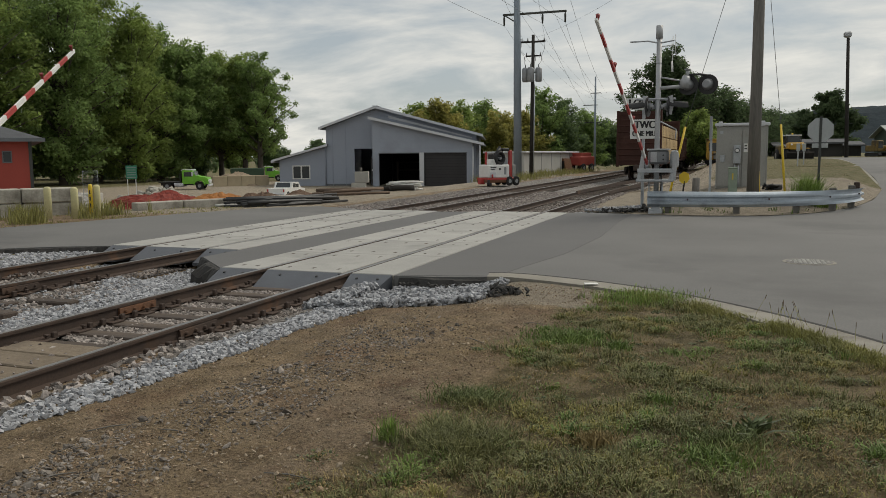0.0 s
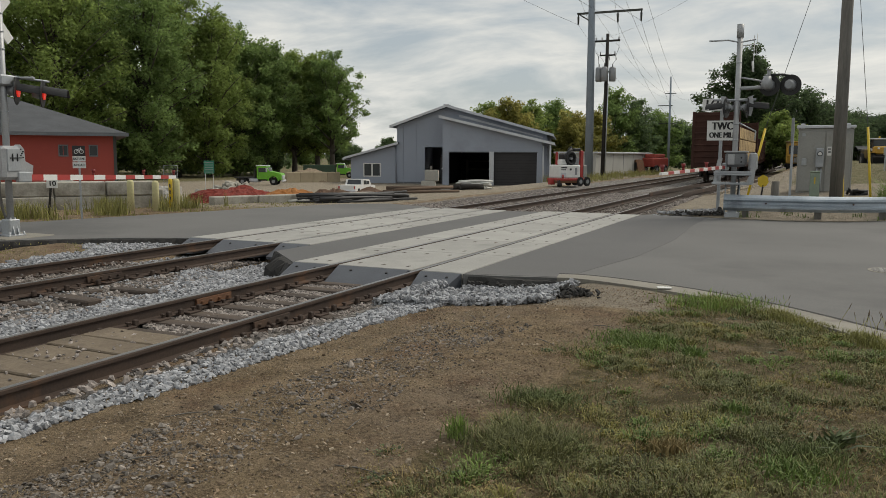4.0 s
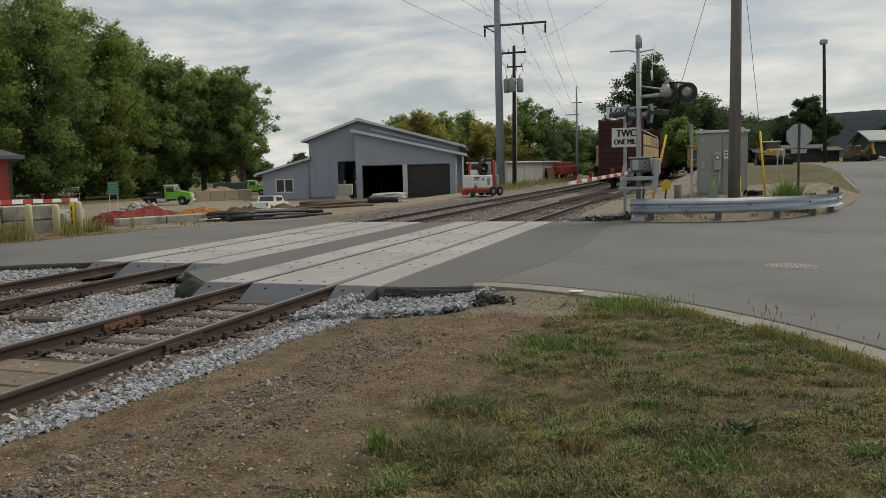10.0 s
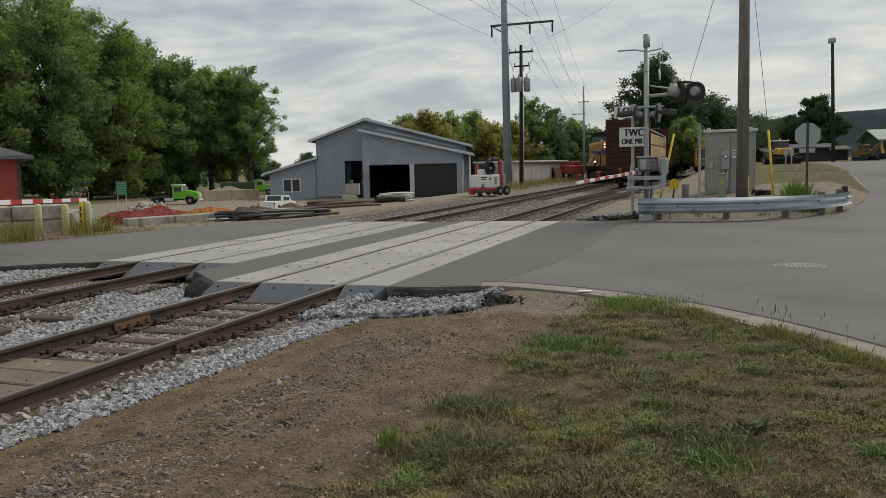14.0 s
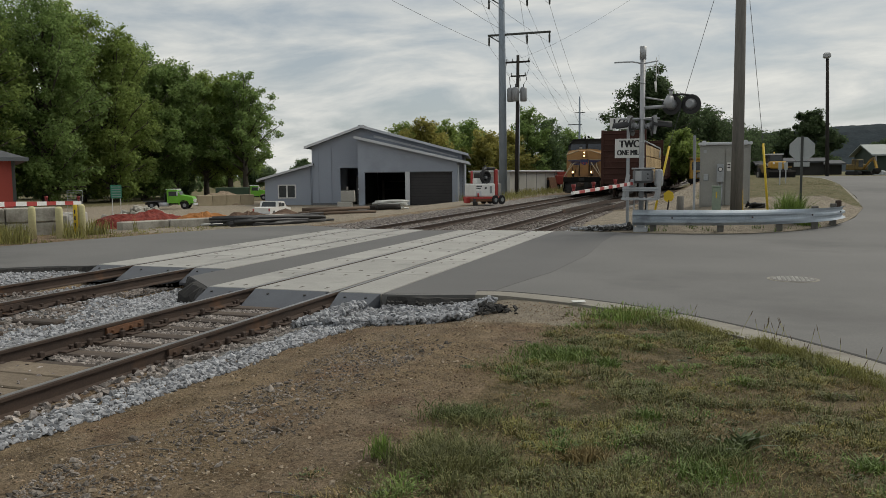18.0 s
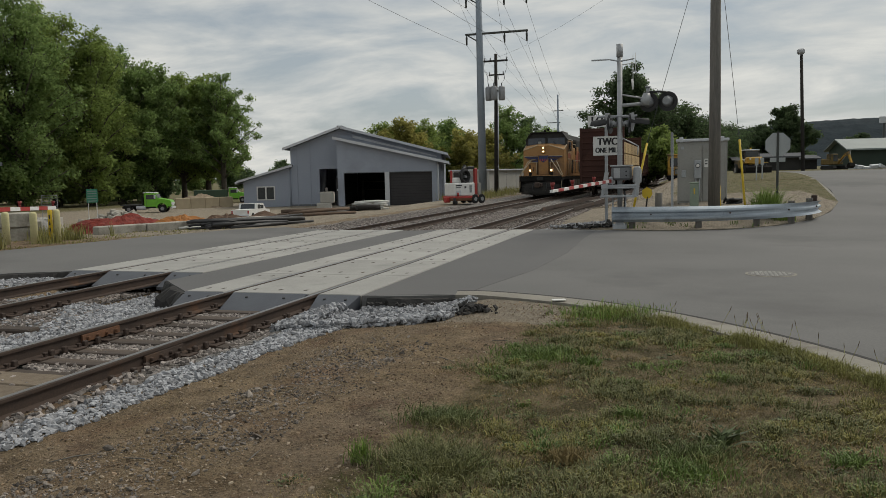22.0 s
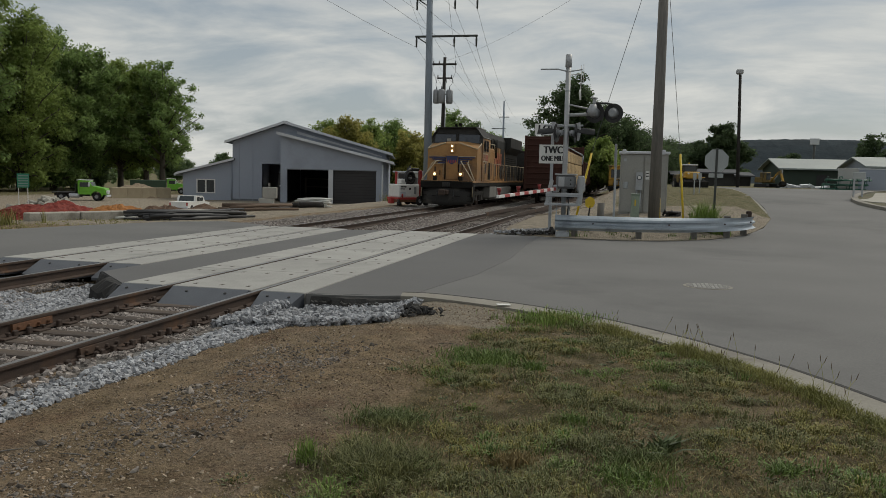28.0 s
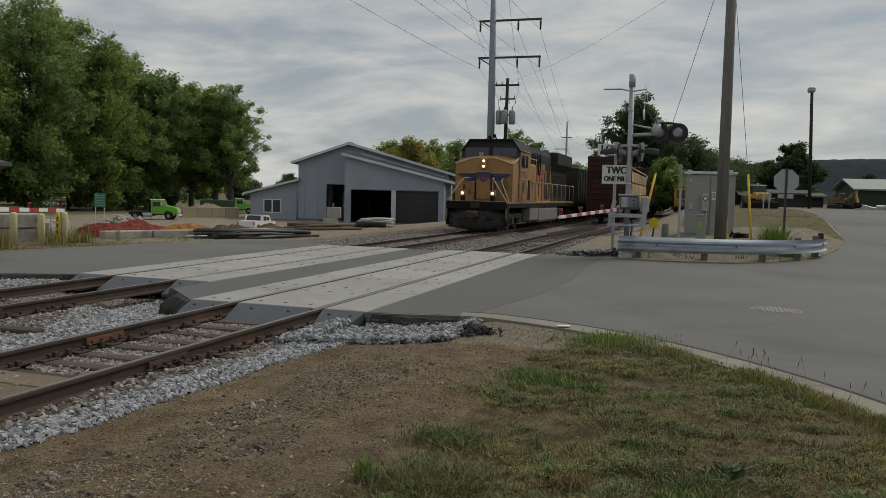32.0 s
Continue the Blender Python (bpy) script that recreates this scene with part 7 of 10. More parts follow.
def build_green_truck(x, y, rz, label, bed=True):
    gt = thing("green_truck", pose(x, y, ground_z(x, y), 0, 0, rz) @ Matrix.Scale(0.86, 4), label, "truck", "lime green trucks")
    side = [(0.0, 0.75), (1.45, 0.75), (1.6, 1.1), (1.95, 1.25), (2.4, 1.15), (2.6, 0.75), (3.1, 0.7), (3.2, 1.2), (3.05, 1.48), (1.6, 1.78), (1.2, 2.42), (0.1, 2.48), (0.0, 2.3)]
    part("cab", Shape().prism(side, -1.05, 1.05, "y"), M_LIME, gt)
    part("windscreen", Shape().add([(1.66, -0.9, 1.72), (1.66, 0.9, 1.72), (1.33, 0.85, 2.28), (1.33, -0.85, 2.28), (1.6, -0.9, 1.72), (1.6, 0.9, 1.72), (1.27, 0.85, 2.28), (1.27, -0.85, 2.28)], [(0, 1, 2, 3), (4, 5, 6, 7), (0, 1, 5, 4), (2, 3, 7, 6), (0, 3, 7, 4), (1, 2, 6, 5)]), M_GLASS, gt)
    for sy in (-1, 1):
        part("side_window", Shape().box(0.25, 1.25, sy * 1.05 - 0.02, sy * 1.05 + 0.02, 1.65, 2.2, 0.03), M_GLASS, gt)
        arch = [(2.1 + q * math.cos(math.pi * i / 8), 0.55 + q * math.sin(math.pi * i / 8)) for q, rg in ((0.72, range(9)), (0.6, range(8, -1, -1))) for i in rg]
        part("fender", Shape().prism(arch, sy * 1.05 - 0.14, sy * 1.05 + 0.14, "y"), M_LIME, gt)
        part("door_seam", Shape().box(0.22, 0.25, sy * 1.06 - 0.006, sy * 1.06 + 0.006, 0.9, 2.2), M_LEAFDARKPAINT, gt)
        part("headlight", Shape().box(3.14, 3.2, sy * 0.8 - 0.14, sy * 0.8 + 0.14, 1.0, 1.2, 0.02), M_WHITE, gt)
        part("fuel_tank", Shape().tube([(-0.9, sy * 0.95, 0.6), (0.1, sy * 0.95, 0.6)], 0.25, 12), M_TRIM, gt, "pale side tank")
        part("mirror", Shape().box(1.2, 1.4, sy * 1.25 - 0.05, sy * 1.25 + 0.05, 1.7, 2.2, 0.03), M_TRIM, gt)
        for xx in (2.1, -1.9):
            tyre(gt, (xx, sy * 0.9, 0.48), 0.48, 0.3, "y")
    part("grille", Shape().box(3.16, 3.24, -0.6, 0.6, 0.8, 1.25, 0.02), M_TRIM, gt)
    part("bumper", Shape().box(3.15, 3.32, -1.1, 1.1, 0.45, 0.7, 0.03), M_TRIM, gt)
    part("roof_cap", Shape().box(-0.15, 1.3, -1.0, 1.0, 2.4, 2.5, 0.03), M_WHITE, gt)
    part("chassis", Shape().box(-2.8 if bed else -5.2, 2.8, -0.5, 0.5, 0.55, 0.85, 0.03), M_BLACK, gt)
    if bed:
        part("flat_bed", Shape().box(-2.9, -0.2, -1.1, 1.1, 0.9, 1.02, 0.03).box(-0.32, -0.2, -1.1, 1.1, 1.0, 2.0, 0.02), M_BLACK, gt, "dark flat bed with a headboard")
        part("tool_box", Shape().box(-1.0, -0.3, -1.12, 1.12, 0.5, 0.85, 0.03), M_TRIM, gt)
    else:
        part("dump_body", Shape().box(-5.6, -0.2, -1.15, 1.15, 0.95, 2.2, 0.06), M_LEAFDARKPAINT, gt, "dark green dump body")


M_LEAFDARKPAINT = mat("dark_green_paint", (0.03, 0.07, 0.035), (0.022, 0.052, 0.028), rough=0.5, scale=1, fine=12, bump=0.04)


def build_yard():
    build_compressor()
    build_pickup()
    build_green_truck(-55.9, 72.1, 24, "lime green flatbed truck with a white roof parked in the yard")
    build_green_truck(-63.3, 99.9, 30, "lime green dump truck behind the shed corner", False)
    # low wall along the road with material bays behind it
    block_wall((-19.6, 22.5), (-16.6, 28.9), 0.40, 0.45, 4, "weathered concrete block wall along the yard edge")
    block_wall((-22.6, 34.2), (-17.0, 40.4), 0.35, 0.4, 5, "low concrete beams laid along the track side")
    block_wall((-58.0, 80.0), (-53.5, 85.0), 1.3, 0.8, 4, "tan concrete block bay wall filled with sand", 1, M_SANDBLOCK)
    heap("bark_mound", (-26.2, 31.7, -0.15), 3.2, 2.4, 0.82, M_MULCH, "heap of bright red mulch behind the block wall", "mulch pile", 3, 0.3, 40)
    heap("bark_mound", (-22.2, 31.5, -0.15), 2.2, 1.4, 0.5, M_ORANGEPILE, "low heap of orange mulch behind the block wall", "mulch pile", 5, 0.2, 50)
    heap("stone_mound", (-31.2, 38.6, -0.15), 2.4, 1.8, 0.85, M_ROCKPILE, "heap of grey landscaping stone", "rock pile", 7, 0.45, 30)
    heap("stone_mound", (-26.5, 22.4, -0.15), 2.6, 2.2, 0.95, M_ROCKPILE, "heap of pale grey gravel beside the fence", "gravel pile", 9, 0.2, 40)
    heap("stone_mound", (-26.3, 25.6, -0.15), 2.2, 1.8, 0.8, M_ROCKPILE, "heap of pale grey gravel beside the fence", "gravel pile", 11, 0.2, 40)
    heap("soil_mound", (-24.3, 41.0, -0.2), 2.3, 1.5, 0.75, M_SANDDIRT, "heap of brown soil before the pickup", "soil pile", 13, 0.3, 20)
    heap("sand_pile", (-57.6, 84.4, -0.15), 3.8, 3.0, 1.6, M_SAND, "heap of tan sand inside the bay", "sand pile", 15, 0.15, 10)
    heap("soil_mound", (-26.3, 46.0), 2.6, 1.5, 0.95, M_SANDDIRT, "heap of brown soil before the pickup", "soil pile", 17, 0.35, 30)
    heap("soil_mound", (-23.4, 32.5), 1.9, 1.2, 0.75, M_ORANGEPILE, "low heap of orange-brown bark", "soil pile", 19, 0.3, 40)
    heap("soil_mound", (-22.7, 35.5), 2.6, 1.2, 0.7, M_SANDDIRT, "low heap of dark brown soil", "soil pile", 21, 0.4, 35)
    # pipes and timbers beside the far track
    pile_of_bars("pipe_pile", (-16.5, 27.6, -0.12), 68, 24, 5.0, 0.06, M_PIPE, "untidy pile of long black plastic drain pipes", "pipe", "pipe", 4, 0.62, 3, 13, 0.2)
    pile_of_bars("log_pile", (-17.9, 35.4, -0.12), 64, 4, 4.6, 0.085, M_LOG, "brown weathered logs lying by the pipes", "log", "log", 14, 0.6, 2, 12, 0.05)
    pile_of_bars("pipe_pile", (-17.9, 25.4, -0.12), 62, 2, 0.9, 0.045, M_WHITEPIPE, "short pale pipes lying on the gravel", "pipe", "pipe", 6, 0.3, 1)
    pile_of_bars("pipe_pile", (-17.15, 41.1, -0.12), 20, 20, 1.9, 0.055, M_WHITEPIPE, "stack of white plastic pipes before the shed", "pipe", "pipe", 8, 0.5, 5, 38, 0.03)
    pile_of_bars("log_pile", (-17.2, 40.5, -0.12), 35, 4, 1.6, 0.13, M_DARKPOLE, "dark logs under the white pipes", "log", "log", 9, 0.5, 1)
    rng = random.Random(3)
    for k in range(7):
        beam_piece("timber", (-21.4 + 0.55 * k + rng.uniform(-0.3, 0.3), 36.4 + 0.72 * k + rng.uniform(-0.4, 0.4), -0.12), 38 + rng.uniform(-14, 14), (2.4, 0.26, 0.22), M_LOG if k % 2 else M_POLE, "weathered brown railway timber lying in the yard", "timber", "timbers in the yard")
    for k in range(4):
        beam_piece("timber", (-23.0 + 0.5 * k, 38.6 + 0.5 * k, -0.12 + 0.2 * (k % 2)), 30 + 6 * k, (4.2, 0.3, 0.26), M_LOG, "long weathered timber in a low stack", "timber", "timbers in the yard")
    bl = thing("block_stack", pose(-20.0, 41.4, ground_z(-20.0, 41.4), 0, 0, 20) @ Matrix.Diagonal((0.68, 0.7, 1.15, 1)), "pale stacked concrete blocks before the shed", "concrete blocks")
    part("block", Shape().box(-0.7, 0.5, -0.4, 0.4, 0, 0.75, 0.03), M_BLOCKPALE, bl)
    part("block", Shape().box(-0.4, 0.75, -0.35, 0.35, 0.755, 1.3, 0.03), M_BLOCKPALE, bl)
    part("block", Shape().tube([(0.1, 0, 1.3), (0.1, 0, 1.5)], 0.1, 10), M_POLE, bl)
    for k in range(4):
        solo("fence_post", Shape().tube([(0, 0, 0), (0.05, 0.02, 1.1 + 0.1 * (k % 2))], 0.04, 8), M_BLACK, "dark thin stake standing by the shed", "stake", "stakes by the shed", m=pose(-21.2 - 0.1 * k, 43.2 + 0.15 * k, ground_z(-21.2, 43.2) - 0.05, 0, 3 * k - 4, 0))
    for k in range(3):
        beam_piece("board", (-13.2 + 0.18 * k - 2.5, 51.2, -0.15), 10, (0.12, 0.08, 1.0), M_WHITE, "white board leaning at the shed side", "board", "boards by the shed").rotation_euler = (0.25, 0.5 - 0.25 * k, 0)
    # posts at the yard corner
    for x, y, h, m_ in ((-19.39, 18.57, 1.0, M_POST), (-18.73, 18.95, 0.98, M_POST), (-18.68, 19.55, 1.06, M_YELLOW), (-18.6, 19.72, 1.03, M_POST)):
        bo = thing("bollard", pose(x, y, ground_z(x, y) - 0.02), "yellow painted steel bollard at the yard corner", "bollard", "yellow bollards")
        r = 0.065 if m_ is M_YELLOW else 0.105
        part("tube", Shape().tube([(0, 0, -0.1), (0, 0, h - 0.08), (0, 0, h - 0.02), (0, 0, h)], [r, r, r * 0.8, r * 0.35], 14), m_, bo)
        if m_ is M_YELLOW:
            for z_ in (0.35, 0.55, 0.75):
                part("marking", Shape().box(0.01, 0.045, -r - 0.002, -r + 0.03, z_, z_ + 0.12), M_BLACK, bo, "plain black marking bar")
    # bike lane sign
    bs = thing("bike_lane_sign", pose(-18.1, 15.58, -0.12, 0, 0, 48), "black and white bike lane sign on a steel post", "road sign")
    part("post", Shape().box(-0.025, 0.025, 0, 0.03, 0, 2.02), M_GALV, bs)
    pl = part("symbol_plate", Shape().box(-0.16, 0.16, -0.015, 0.0, 1.80, 2.08, 0.005), M_BLACK, bs)
    rg = Shape()
    for cx in (-0.065, 0.065):
        rg.tube([(cx + 0.05 * math.cos(2 * math.pi * i / 14), -0.02, 1.92 + 0.05 * math.sin(2 * math.pi * i / 14)) for i in range(15)], 0.009, 5)
    rg.tube([(-0.065, -0.02, 1.92), (-0.015, -0.02, 1.99), (0.05, -0.02, 1.99), (0.065, -0.02, 1.92)], 0.009, 5).tube([(-0.015, -0.02, 1.99), (0.0, -0.02, 1.92), (0.05, -0.02, 1.99), (0.045, -0.02, 2.03)], 0.009, 5)
    part("bicycle_symbol", rg, M_WHITE, pl)
    lane = part("word_plate", Shape().box(-0.16, 0.16, -0.018, 0.0, 1.655, 1.795, 0.002), M_WHITE, bs)
    text_part("BIKE LANE", 0.085, pose(0, -0.022, 1.725, 90, 0, 0) @ Matrix.Diagonal((0.75, 1, 1, 1)), M_BLACK, lane, bold=0.002)
    ahead_ = part("word_plate", Shape().box(-0.165, 0.165, -0.018, 0.0, 1.475, 1.635, 0.002), M_WHITE, bs)
    text_part("AHEAD", 0.09, pose(0, -0.022, 1.555, 90, 0, 0), M_BLACK, ahead_, bold=0.002)
    ts = thing("speed_sign", pose(-19.62, 15.75, -0.15, 0, 0, 48), "small white sign with the number ten on a dark leaning stake", "road sign")
    part("stake", Shape().box(-0.03, 0.03, 0.0, 0.04, -0.1, 1.0, 0, pose(0, 0, 0, 0, 6, 0)), M_DARKPOLE, ts)
    pt = part("plate", Shape().box(-0.04, 0.24, -0.015, 0, 0.93, 1.18, 0.004, pose(0, 0, 0, 0, 2, 0)), M_WHITE, ts)
    text_part("10", 0.2, pose(0.14, -0.02, 1.05, 90, 0, 0), M_BLACK, pt, bold=0.006)
    # green notice and small things round it
    gs = thing("green_sign", pose(-30.3, 34.7, ground_z(-30.3, 34.7), 0, 0, 40) @ Matrix.Diagonal((0.5, 0.7, 1.08, 1)), "green board with rows of pale lettering on two legs", "sign")
    part("leg", Shape().box(-0.45, -0.38, 0, 0.06, 0, 1.66), M_WHITE, gs)
    part("leg", Shape().box(0.38, 0.45, 0, 0.06, 0, 1.66), M_WHITE, gs)
    bd = part("board", Shape().box(-0.55, 0.55, -0.03, 0.03, 1.62, 2.28, 0.01), M_GREENSIGN, gs)
    ln = Shape()
    for k in range(5):
        ln.box(-0.45, 0.45, -0.036, -0.03, 1.68 + 0.12 * k, 1.72 + 0.12 * k)
    part("lettering_bars", ln, M_PALEROOF, bd)
    part("base_box", Shape().box(-0.35, 0.45, -0.4, 0.2, 0, 0.75, 0.04), M_LENSBACK, gs)
    for k in range(5):
        beam_piece("concrete_block", (-31.2 + 0.9 * k * 0.2, 33.0 - 0.9 * k, -0.15), 30 * k, (0.7, 0.5, 0.55 + 0.1 * (k % 3)), M_BLOCKPALE, "loose pale concrete block in the yard", "concrete block", "loose blocks in the yard")
    for k in range(6):
        beam_piece("pallet_stack", (-34.5 + 1.3 * k, 33.5 - 0.9 * k, -0.15), 20 * k, (1.1, 1.1, 0.6 + 0.15 * (k % 3)), M_BLOCKPALE, "wrapped pale stone pallet in the yard", "pallet", "pallets in the yard")
    rb = random.Random(77)
    for k in range(36):
        w = rb.uniform(0.25, 0.7)
        w *= 1.15
        xx, yy = -46.0 + rb.gauss(0, 1.25), 55.8 + rb.gauss(0, 1.1)
        s_ = Shape().box(-w / 2, w / 2, -w * 0.4, w * 0.4, -w * 0.3, w * 0.35, 0.08 * w, pose(0, 0, 0, rb.uniform(-30, 30), rb.uniform(-30, 30), rb.uniform(0, 90)))
        solo("concrete_chunk", s_, M_BLOCK, "broken pale concrete chunk in the rubble heap", "rubble", "rubble beside the green board", m=pose(xx, yy, ground_z(xx, yy) + 0.1 + 0.8 * max(0, 1 - math.hypot(xx + 46.0, yy - 55.8) / 2.2)))
    # wall of big blocks behind the bollards, mesh fence and bay walls
    block_wall((-24.8, 14.2), (-20.4, 20.6), 0.95, 0.6, 5, "tall weathered concrete block wall behind the bollards", 2)
    block_wall((-20.4, 20.6), (-25.0, 24.5), 0.9, 0.6, 4, "tall weathered concrete block wall behind the bollards", 2)
    fe = thing("mesh_panel", pose(-22.2, 22.9, ground_z(-22.2, 22.9) - 0.05, 0, 0, 45) @ Matrix.Diagonal((0.36, 0.5, 0.92, 1)), "grey wire mesh panel standing in the yard", "fence panel")
    me = Shape()
    for k in range(15):
        me.box(0.1 * k - 0.003, 0.1 * k + 0.003, -0.004, 0.004, 0.3, 1.6)
    for k in range(9):
        me.box(0, 1.4, -0.006, 0.006, 0.3 + 0.16 * k - 0.006, 0.3 + 0.16 * k + 0.006)
    part("mesh", me, M_LENSBACK, fe)
    part("frame", Shape().tube([(0, 0, 0), (0, 0, 1.65), (1.4, 0, 1.65), (1.4, 0, 0)], 0.025, 8), M_LENSBACK, fe)


M_LOG = mat("brown_log", (0.15, 0.105, 0.075), (0.085, 0.06, 0.045), rough=0.95, scale=3, fine=22, bump=0.4, stretch=(0.25, 2, 2), rand=0.2)
M_SANDBLOCK = mat("tan_concrete_block", (0.46, 0.385, 0.265), (0.35, 0.29, 0.20), rough=0.92, scale=1.2, fine=20, bump=0.2, rand=0.1)
M_SANDDIRT = mat("brown_soil", (0.17, 0.11, 0.075), (0.11, 0.07, 0.05), rough=0.95, scale=2, fine=12, bump=0.6, dist=0.04)
M_BLOCKPALE = mat("pale_concrete", (0.42, 0.41, 0.37), (0.33, 0.32, 0.29), rough=0.9, scale=2, fine=20, bump=0.15, rand=0.15)
build_yard()


def build_red_house():
    rh = thing("red_building", pose(-54.9, 51.2, -1.5, 0, 0, -131) @ Matrix.Scale(1.667, 4), "red-sided building with a grey hipped roof", "building")
    # local x runs from the near corner along the long wall
    wl = part("wall", wall_y(0, 22, 0, 0.2, [(0.9, 1.25, 1.85, 2.35), (2.28, 2.66, 1.85, 2.35)], lambda x: 2.95).moved(Matrix.Scale(-1, 4, (0, 1, 0))), M_REDWALL, rh)
    part("end_wall", Shape().box(0, 0.2, -12, -0.2, 0, 2.95), M_REDWALL, rh)
    part("end_wall", Shape().box(21.8, 22, -12, -0.2, 0, 2.95), M_REDWALL, rh)
    part("back_wall", Shape().box(0, 22, -12.2, -12, 0, 2.95), M_REDWALL, rh)
    for x, w in ((0.9, 0.35), (2.28, 0.38)):
        wn = part("window", Shape().box(x - 0.04, x + w + 0.04, -0.02, 0.05, 1.80, 1.86).box(x - 0.04, x + w + 0.04, -0.02, 0.05, 2.34, 2.4).box(x - 0.04, x + 0.01, -0.02, 0.05, 1.86, 2.34).box(x + w - 0.01, x + w + 0.04, -0.02, 0.05, 1.86, 2.34), M_ROOFGREY, rh, "grey window frame")
        part("pane", Shape().box(x, x + w, -0.12, -0.1, 1.85, 2.35), M_GLASS, wn)
    sd = Shape()
    for k in range(40):
        sd.box(0.3 + 0.54 * k, 0.33 + 0.54 * k, -0.001, 0.012, 0, 2.93)
    part("siding_seams", sd, M_REDWALL, wl)
    r = Shape().add([(-0.6, 0.6, 2.85), (22.6, 0.6, 2.85), (22.6, -12.8, 2.85), (-0.6, -12.8, 2.85), (6.0, -6.1, 5.3), (16.0, -6.1, 5.3), (-0.6, 0.6, 3.0), (22.6, 0.6, 3.0), (22.6, -12.8, 3.0), (-0.6, -12.8, 3.0)],
                    [(0, 1, 2, 3), (6, 7, 5, 4), (7, 8, 5), (8, 9, 4, 5), (9, 6, 4), (0, 6, 7, 1), (1, 7, 8, 2), (2, 8, 9, 3), (3, 9, 6, 0)])
    rf = part("roof", r, M_SHINGLE, rh, "dark grey shingle roof")
    part("fascia", Shape().box(-0.63, 22.6, 0.58, 0.64, 2.84, 3.02), M_ROOFGREY, rf)
    part("corner_trim", Shape().box(-0.03, 0.12, -0.1, 0.03, 0, 2.9), M_DARKSTEEL, rh)


build_red_house()

# ---- poles and wires ----


def build_poles():
    tw = thing("transmission_pole", pose(-17.3, 66.8, -0.1), "tall blue-grey steel transmission pole with two crossarms", "utility pole")
    part("pole", Shape().tube([(0, 0, 0), (-0.05, 0, 10), (-0.15, 0, 24)], [0.36, 0.31, 0.2], 16), M_BLUESTEEL, tw)
    for z in (13.55, 16.65):
        arm = part("crossarm", Shape().box(-1.3, 4.1, -0.1, 0.1, z, z + 0.16, 0.02), M_DARKSTEEL, tw, "dark crossarm with hanging insulators")
        for x in (-1.2, 2.1, 4.0):
            part("insulator", Shape().tube([(x, 0, z), (x, 0, z - 0.2), (x, 0, z - 0.8)], [0.05, 0.09, 0.07], 8), M_DARKSTEEL, arm)
    part("brace", Shape().tube([(-0.05, 0, 12.9), (-1.1, 0, 13.55)], 0.05, 6).tube([(0.0, 0, 16.0), (-1.0, 0, 16.65)], 0.05, 6), M_DARKSTEEL, tw)
    wp = thing("wooden_power_pole", pose(-16.15, 67.0, -0.1), "dark wooden power pole with three grey transformers", "utility pole")
    part("pole", Shape().tube([(0, 0, 0), (0.12, 0, 11.9)], [0.2, 0.13], 12), M_DARKPOLE, wp)
    ca = part("crossarm", Shape().box(-0.95, 1.15, -0.07, 0.07, 11.25, 11.4, 0.01), M_DARKPOLE, wp)
    cb = part("crossarm", Shape().box(-0.5, 0.8, -0.06, 0.06, 10.1, 10.22, 0.01), M_DARKPOLE, wp)
    for x, z, p in ((-0.85, 11.4, ca), (-0.35, 11.4, ca), (1.05, 11.4, ca), (-0.45, 10.22, cb), (0.75, 10.22, cb)):
        part("insulator", Shape().tube([(x, 0, z), (x, 0, z + 0.22)], 0.05, 8), M_LENSBACK, p)
    for x, y in ((-0.5, -0.18), (0.02, -0.5), (0.62, -0.12)):
        tr = part("transformer", Shape().tube([(x, y, 8.0), (x, y, 8.1), (x, y, 9.05), (x, y, 9.18)], [0.24, 0.29, 0.29, 0.2], 14), M_LENSBACK, wp, "grey can transformer")
        part("bushing", Shape().tube([(x, y, 9.18), (x, y, 9.45)], 0.04, 6), M_BLACK, tr)
        part("hanger", Shape().box(min(x, 0.08), max(x, 0.08), y * 0.5 - 0.03, y * 0.5 + 0.03, 8.75, 8.85), M_DARKSTEEL, tr)
    for x in (-0.6, 0.3, 0.85):
        part("cutout", Shape().tube([(x, -0.1, 10.1), (x + 0.05, -0.12, 9.75)], 0.035, 6), M_LENSBACK, cb)
    part("riser", Shape().tube([(0.2, -0.1, 0.2), (0.28, -0.1, 7.8)], 0.045, 6), M_GALV, wp, "grey riser pipe")
    for line in ([(-0.85, 0, 11.4), (-0.95, -0.1, 10.6), (-0.6, -0.1, 10.1)], [(1.05, 0, 11.4), (1.1, -0.1, 10.7), (0.85, -0.1, 10.1)], [(-0.6, -0.1, 9.75), (-0.55, -0.2, 9.45)], [(0.85, -0.1, 9.75), (0.65, -0.1, 9.45)]):
        part("jumper_wire", Shape().tube(line, 0.015, 5), M_WIRE, wp)
    fp = thing("far_power_pole", pose(-22.2, 138, -0.1), "slim far transmission pole with short arms", "utility pole")
    part("pole", Shape().tube([(0, 0, 0), (0, 0, 15)], [0.22, 0.14], 10), M_BLUESTEEL, fp)
    for z, a, b in ((12.2, -0.8, 0.9), (10.2, -2.0, 0.4), (7.3, -1.8, 2.2)):
        part("crossarm", Shape().box(a, b, -0.07, 0.07, z, z + 0.13), M_DARKSTEEL, fp)
    fl = thing("flood_light_pole", pose(8.95, 74.4, 1.25), "dark wooden pole with a floodlight on top", "lamp post")
    part("pole", Shape().tube([(0, 0, -0.4), (-0.3, 0, 9.85)], [0.16, 0.12], 12), M_DARKPOLE, fl)
